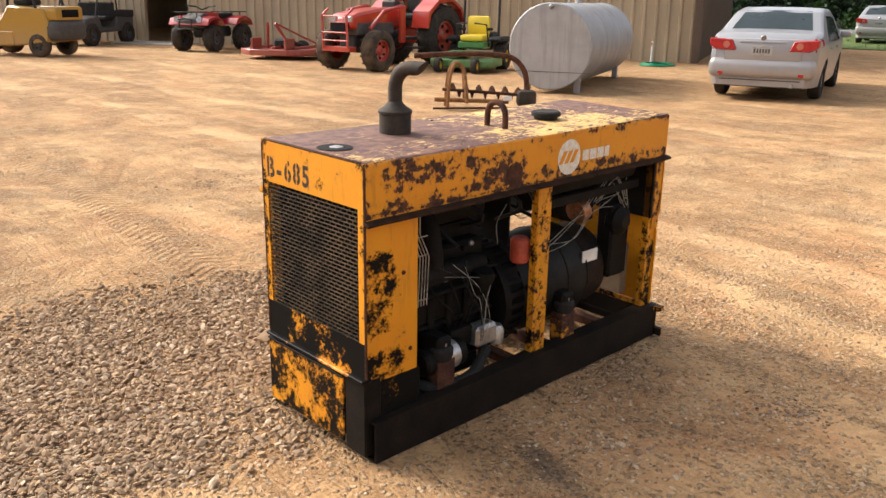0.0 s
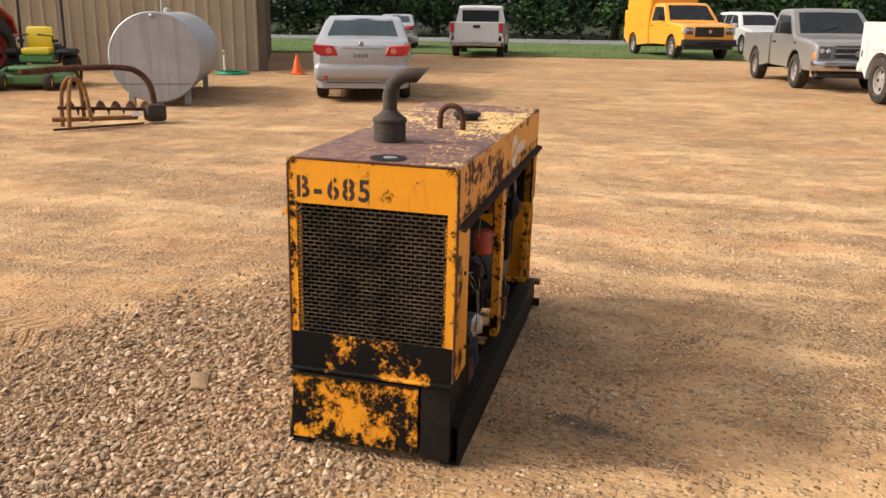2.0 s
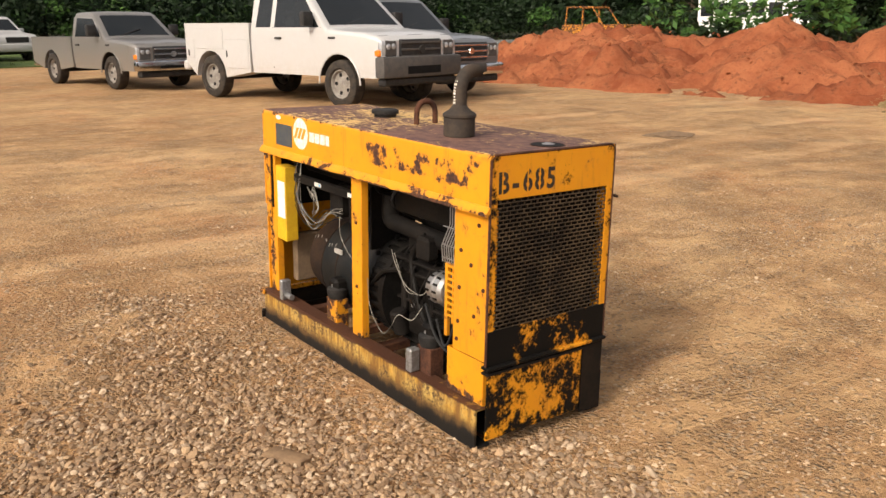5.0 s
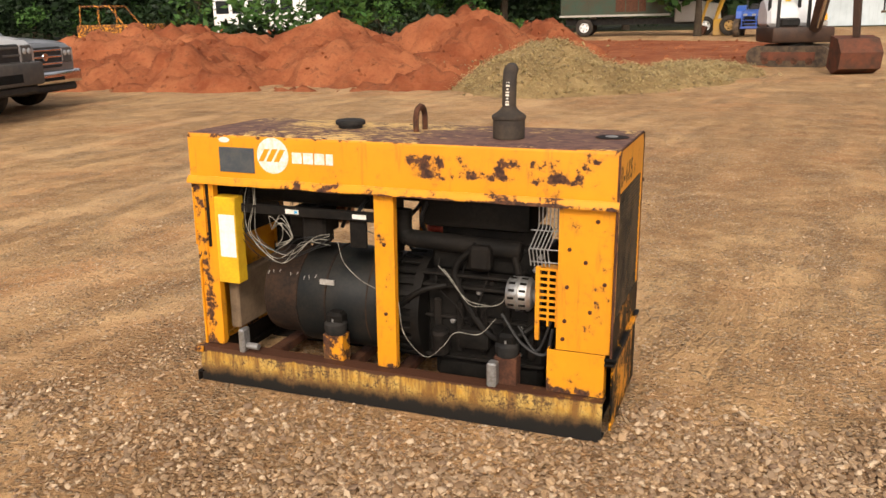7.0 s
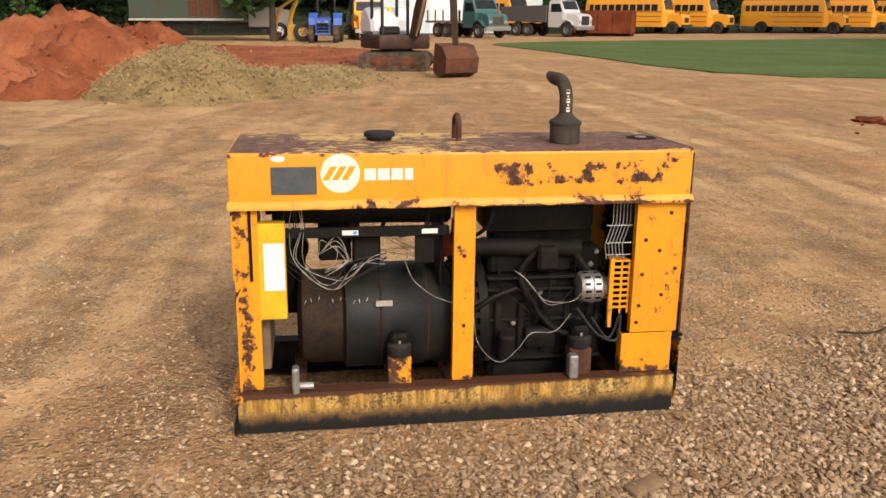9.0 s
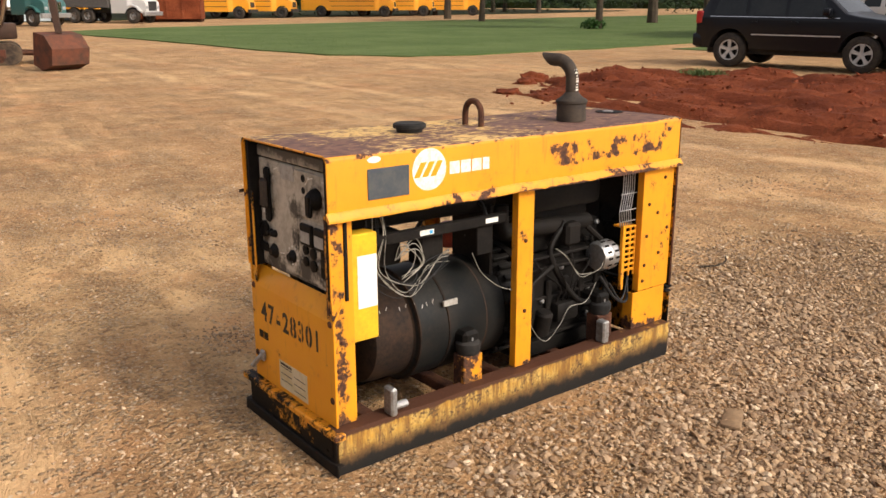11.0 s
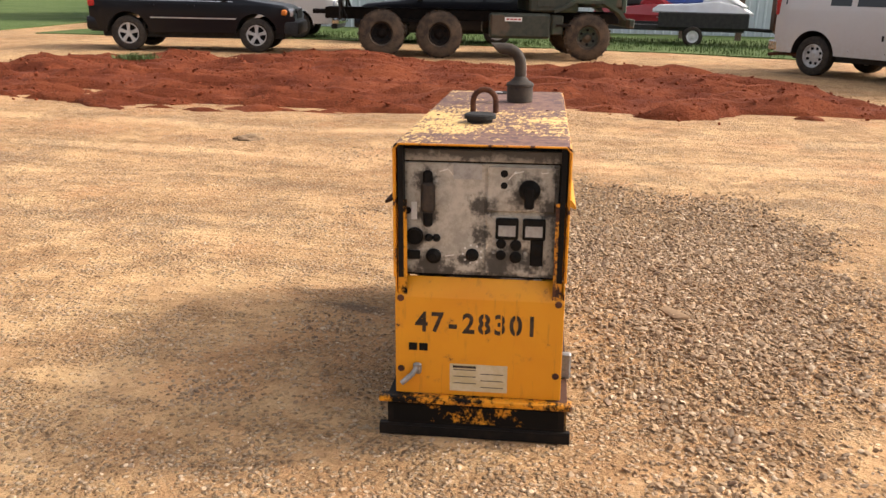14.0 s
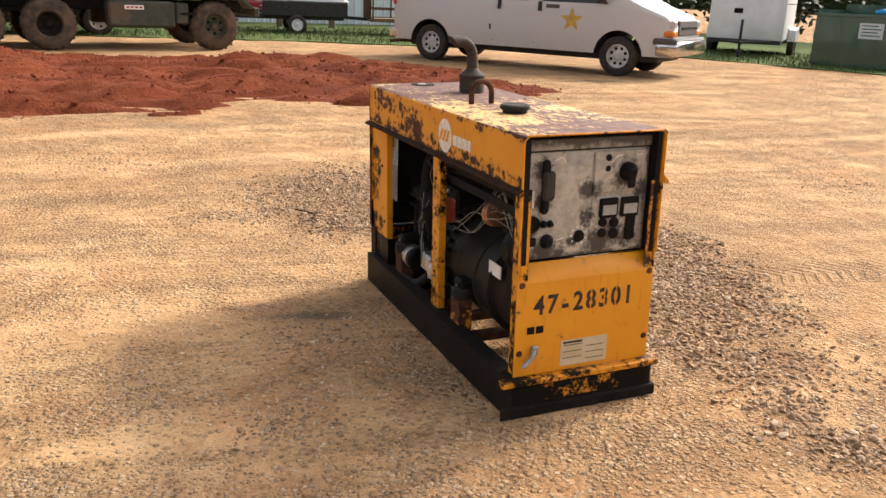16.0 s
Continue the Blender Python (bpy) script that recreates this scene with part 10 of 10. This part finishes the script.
for k, y in enumerate((4.6, 6.4)):
    pst = link("timber_post", box((-0.09, -0.09, 0), (0.09, 0.09, 3.4), 0.015), "siding_brown")
    pst.matrix_basis = pose(-26.0, y, 0)
    tagged(pst, "dark timber post before the shed", "post")

white_house = thing("far_building", "white gabled metal building beyond the trucks", "building", pose(-10, -66, 0))
part("wall", box((-7, -5, 0), (7, 5, 3.6)), "siding_blue", white_house)
part("roof", prism([(-5.5, 3.5), (0, 6.0), (5.5, 3.5), (5.5, 3.65), (0, 6.2), (-5.5, 3.65)], "x", -7.4, 7.4), "paint_teal", white_house)
part("door", box((-1.5, 5.0, 0), (1.5, 5.05, 2.8)), "white_plain", white_house)


def jet_ski(at, c1, c2, label):
    root = thing("jet_ski", label, "watercraft", at)
    sh = Shell([(-1.35, 0.30), (-1.2, 0.42), (-0.3, 0.45), (0.5, 0.55), (1.1, 0.42), (1.45, 0.22)], [(-1.35, 0.45), (0.3, 0.5), (1.0, 0.35), (1.45, 0.06)], [(-1.35, 0.05), (0.6, 0.0), (1.45, 0.18)], 0.25, 0.25, (), 0.3, 0.1)
    part("hull", sh.mesh(0.1, 0.05), [c1, "trim"], root)
    part("bonnet", prism([(0.0, 0.5), (0.3, 0.85), (0.6, 0.8), (1.2, 0.45), (1.3, 0.38)], "y", -0.26, 0.26, 0.06), c2, root)
    part("seat", prism([(-1.2, 0.42), (-1.15, 0.68), (-0.4, 0.66), (0.0, 0.82), (0.15, 0.5)], "y", -0.2, 0.2, 0.06), "paint_blue" if c2 == "white_plain" else "trim", root)
    part("handlebar", tube([(0.15, -0.4, 1.02), (0.2, -0.15, 0.98), (0.25, 0, 0.9), (0.2, 0.15, 0.98), (0.15, 0.4, 1.02)], 0.03, 8), "trim", root)
    part("mirror", box((0.4, -0.42, 0.84), (0.55, -0.28, 0.94), 0.03, box((0.4, 0.28, 0.84), (0.55, 0.42, 0.94), 0.03)), c2, root)


jet_ski(pose(-23.9, 3.0, 0.60, 0, 0, 60), "paint_red", "paint_red", "red jet ski on a low trailer")
jet_ski(pose(-23.2, 4.7, 0.72, 0, 0, 70), "white_plain", "white_plain", "white and blue jet ski on a low trailer")
jt = thing("watercraft_trailer", "low black trailer carrying two jet skis", "trailer", pose(-23.4, 3.9, 0, 0, 0, 82))
part("bed", box((-2.2, -0.9, 0.42), (2.0, 0.9, 0.58), 0.02), "trim", jt)
part("side_wall", box((-0.4, -1.0, 0.5), (2.1, -0.9, 0.95), 0.03), "trim", jt, "black trailer side")
part("tongue", tube([(2.0, 0, 0.5), (3.1, 0, 0.45)], 0.05, 8), "trim", jt)
for s in (-1, 1):
    wheel(jt, (0.6, s * 1.05, 0.28), 0.28, 0.18, 0.6, "white_plain", "tyre", 0, s)
    part("bunk", box((-2.2, s * 0.45 - 0.06, 0.58), (2.0, s * 0.45 + 0.06, 0.66)), "trim", jt)
rt = thing("utility_trailer", "rusty open utility trailer by the shed", "trailer", pose(-22.5, 8.3, 0, 0, 0, 80))
b = bmesh.new()
for z in (0.5, 0.8, 1.1):
    for s in (-1, 1):
        tube([(-1.6, s * 0.8, z), (1.6, s * 0.8, z)], 0.025, 6, b)
    tube([(-1.6, -0.8, z), (-1.6, 0.8, z)], 0.025, 6, b)
for k in range(5):
    for s in (-1, 1):
        tube([(-1.6 + k * 0.8, s * 0.8, 0.45), (-1.6 + k * 0.8, s * 0.8, 1.12)], 0.025, 6, b)
part("rail_frame", b, "rust", rt)
part("bed", box((-1.65, -0.82, 0.42), (1.65, 0.82, 0.5), 0.01), "wood", rt)
part("ramp", box((-1.7, -0.75, 0.5), (-1.64, 0.75, 1.5), 0.01), "rust", rt)
for s in (-1, 1):
    wheel(rt, (0.0, s * 0.92, 0.3), 0.3, 0.18, 0.55, "rust", "tyre", 0, s)

# enclosed white trailer
et = thing("enclosed_trailer", "white enclosed cargo trailer on the grass", "trailer", pose(-17.0, 16.6, 0, 0, 0, -48))
part("body", box((-1.9, -1.0, 0.45), (1.7, 1.0, 2.4), 0.05, seg=2), "white_plain", et)
for s in (-1, 1):
    part("fender", prism([(-1.0, 0.4), (-0.95, 0.72), (-0.75, 0.8), (0.05, 0.8), (0.25, 0.72), (0.3, 0.4)], "y", min(s * 1.0, s * 1.24), max(s * 1.0, s * 1.24), 0.02), "aluminium", et)
    for x in (-0.7, 0.0):
        wheel(et, (x, s * 1.12, 0.31), 0.31, 0.18, 0.55, "rim", "tyre", 5, s)
    part("belt_line", box((-1.9, s * 1.003 - 0.002, 1.42), (1.7, s * 1.003 + 0.002, 1.45)), "panel_grey", et)
part("floor_frame", box((-1.9, -0.95, 0.35), (1.7, 0.95, 0.46)), "trim", et)
part("tongue", tube([(1.6, -0.7, 0.42), (2.7, 0, 0.42), (1.6, 0.7, 0.42)], 0.05, 6), "trim", et)
part("jack", tube([(2.55, 0.0, 0.05), (2.55, 0.0, 1.0)], 0.035, 8), "trim", et)
part("jack_wheel", rod((2.55, -0.06, 0.1), (2.55, 0.06, 0.1), 0.1, 14), "rubber", et)
part("front_vent", box((1.7, -0.35, 1.15), (1.72, -0.12, 1.28), 0.005), "dark", et)

# dumpster
dm = thing("dumpster", "dark green dumpster with a blue lid thrown back", "dumpster", pose(-12.5, 16.3, 0, 0, 0, 22))
b = quads("d", [((-1.05, -0.9, 0.1), (1.05, -0.86, 1.25), 0), ((-1.05, 0.86, 0.1), (1.05, 0.9, 1.5), 0), ((-1.05, -0.86, 0.1), (-1.01, 0.86, 1.35), 0), ((1.01, -0.86, 0.1), (1.05, 0.86, 1.35), 0), ((-1.05, -0.9, 0.05), (1.05, 0.9, 0.1), 0)], dm)
part("bin", b, "paint_dump", dm, "dark green steel bin", None)
part("rim_bar", box((-1.1, -0.95, 1.2), (1.1, -0.88, 1.27), 0.01), "paint_dump", dm)
for s in (-1, 1):
    part("fork_sleeve", box((s * 1.1 - 0.05, -0.7, 0.65), (s * 1.1 + 0.05, 0.5, 0.85), 0.01), "paint_dump", dm)
lid = part("lid", box((-0.1, 0.2, 1.3), (1.05, 0.95, 1.38), 0.02, None, None), "lid_blue", dm, "bright blue plastic lid")
for k in range(5):
    part("lid_rib", box((0.0 + k * 0.22, 0.2, 1.38), (0.08 + k * 0.22, 0.95, 1.41), 0.01), "lid_blue", lid)
sg = part("sign", box((0.0, -0.912, 0.72), (0.55, -0.9, 1.08), 0.0), "siding_blue", dm, "pale printed sign")
for k in range(4):
    part("sign_bar", box((0.06, -0.916, 0.78 + k * 0.075), (0.49 - 0.06 * (k % 2), -0.912, 0.81 + k * 0.075)), "paint_teal", sg)
for s in (-1, 1):
    part("caster", rod((s * 0.85, -0.7, 0.05), (s * 0.85, -0.6, 0.05), 0.06, 10), "rubber", dm)

# vehicles half hidden behind the army truck
pickup(pose(-21.5, -8.6, 0, 0, 0, 95), "white pickup parked behind the black suv", "paint_white", L=5.6, H=1.85, Wd=1.95, wb=3.5, rear_axle=-1.8, cab=(-0.5, 0.9), hood_z=1.2, bed_z=1.25, extended=True)
suv(pose(-20.8, -2.6, 0, 0, 0, 275), "dark suv standing behind the army truck", "paint_black", strip=False)

# ---- lawn trees ----
tree(pose(-40.4, -51.4, 0), 11, 71, "broad shade tree on the lawn", low=0.35)
tree(pose(-36.4, -42.6, 0), 8, 72, "slim shade tree on the lawn", low=0.35)
tree(pose(-31.0, -27.3, 0), 7, 73, "young tree with sprouts round its foot", low=0.4)
tree(pose(-42.7, -33.3, 0), 13, 74, "broad shade tree on the lawn", low=0.35)
tree(pose(-55, -38, 0), 12, 75, "broad shade tree on the lawn", low=0.35)
tree(pose(2.3, -44.0, 0), 7.5, 76, "leafy tree hanging over the box truck", low=0.22, spread=0.36)
v3, f3 = [], []
rg = random.Random(4)
for k in range(7):
    leaf_cloud(rg, (-31.0 + rg.uniform(-0.5, 0.5), -27.3 + rg.uniform(-0.5, 0.5), 0.25), 0.35, 60, 0.1, v3, f3)
tagged(raw("sprouts", v3, f3, "leaf"), "leafy sprouts round the young tree", "shrub", kind="stuff")
blades("weed_clump", [([(-10.95, -6.7), (-11.5, -6.7), (-11.6, -7.3), (-11.0, -7.4)], 1.0, 0.2)], 700, "grass", "clump of bright green weeds beside the clay", seed=9)
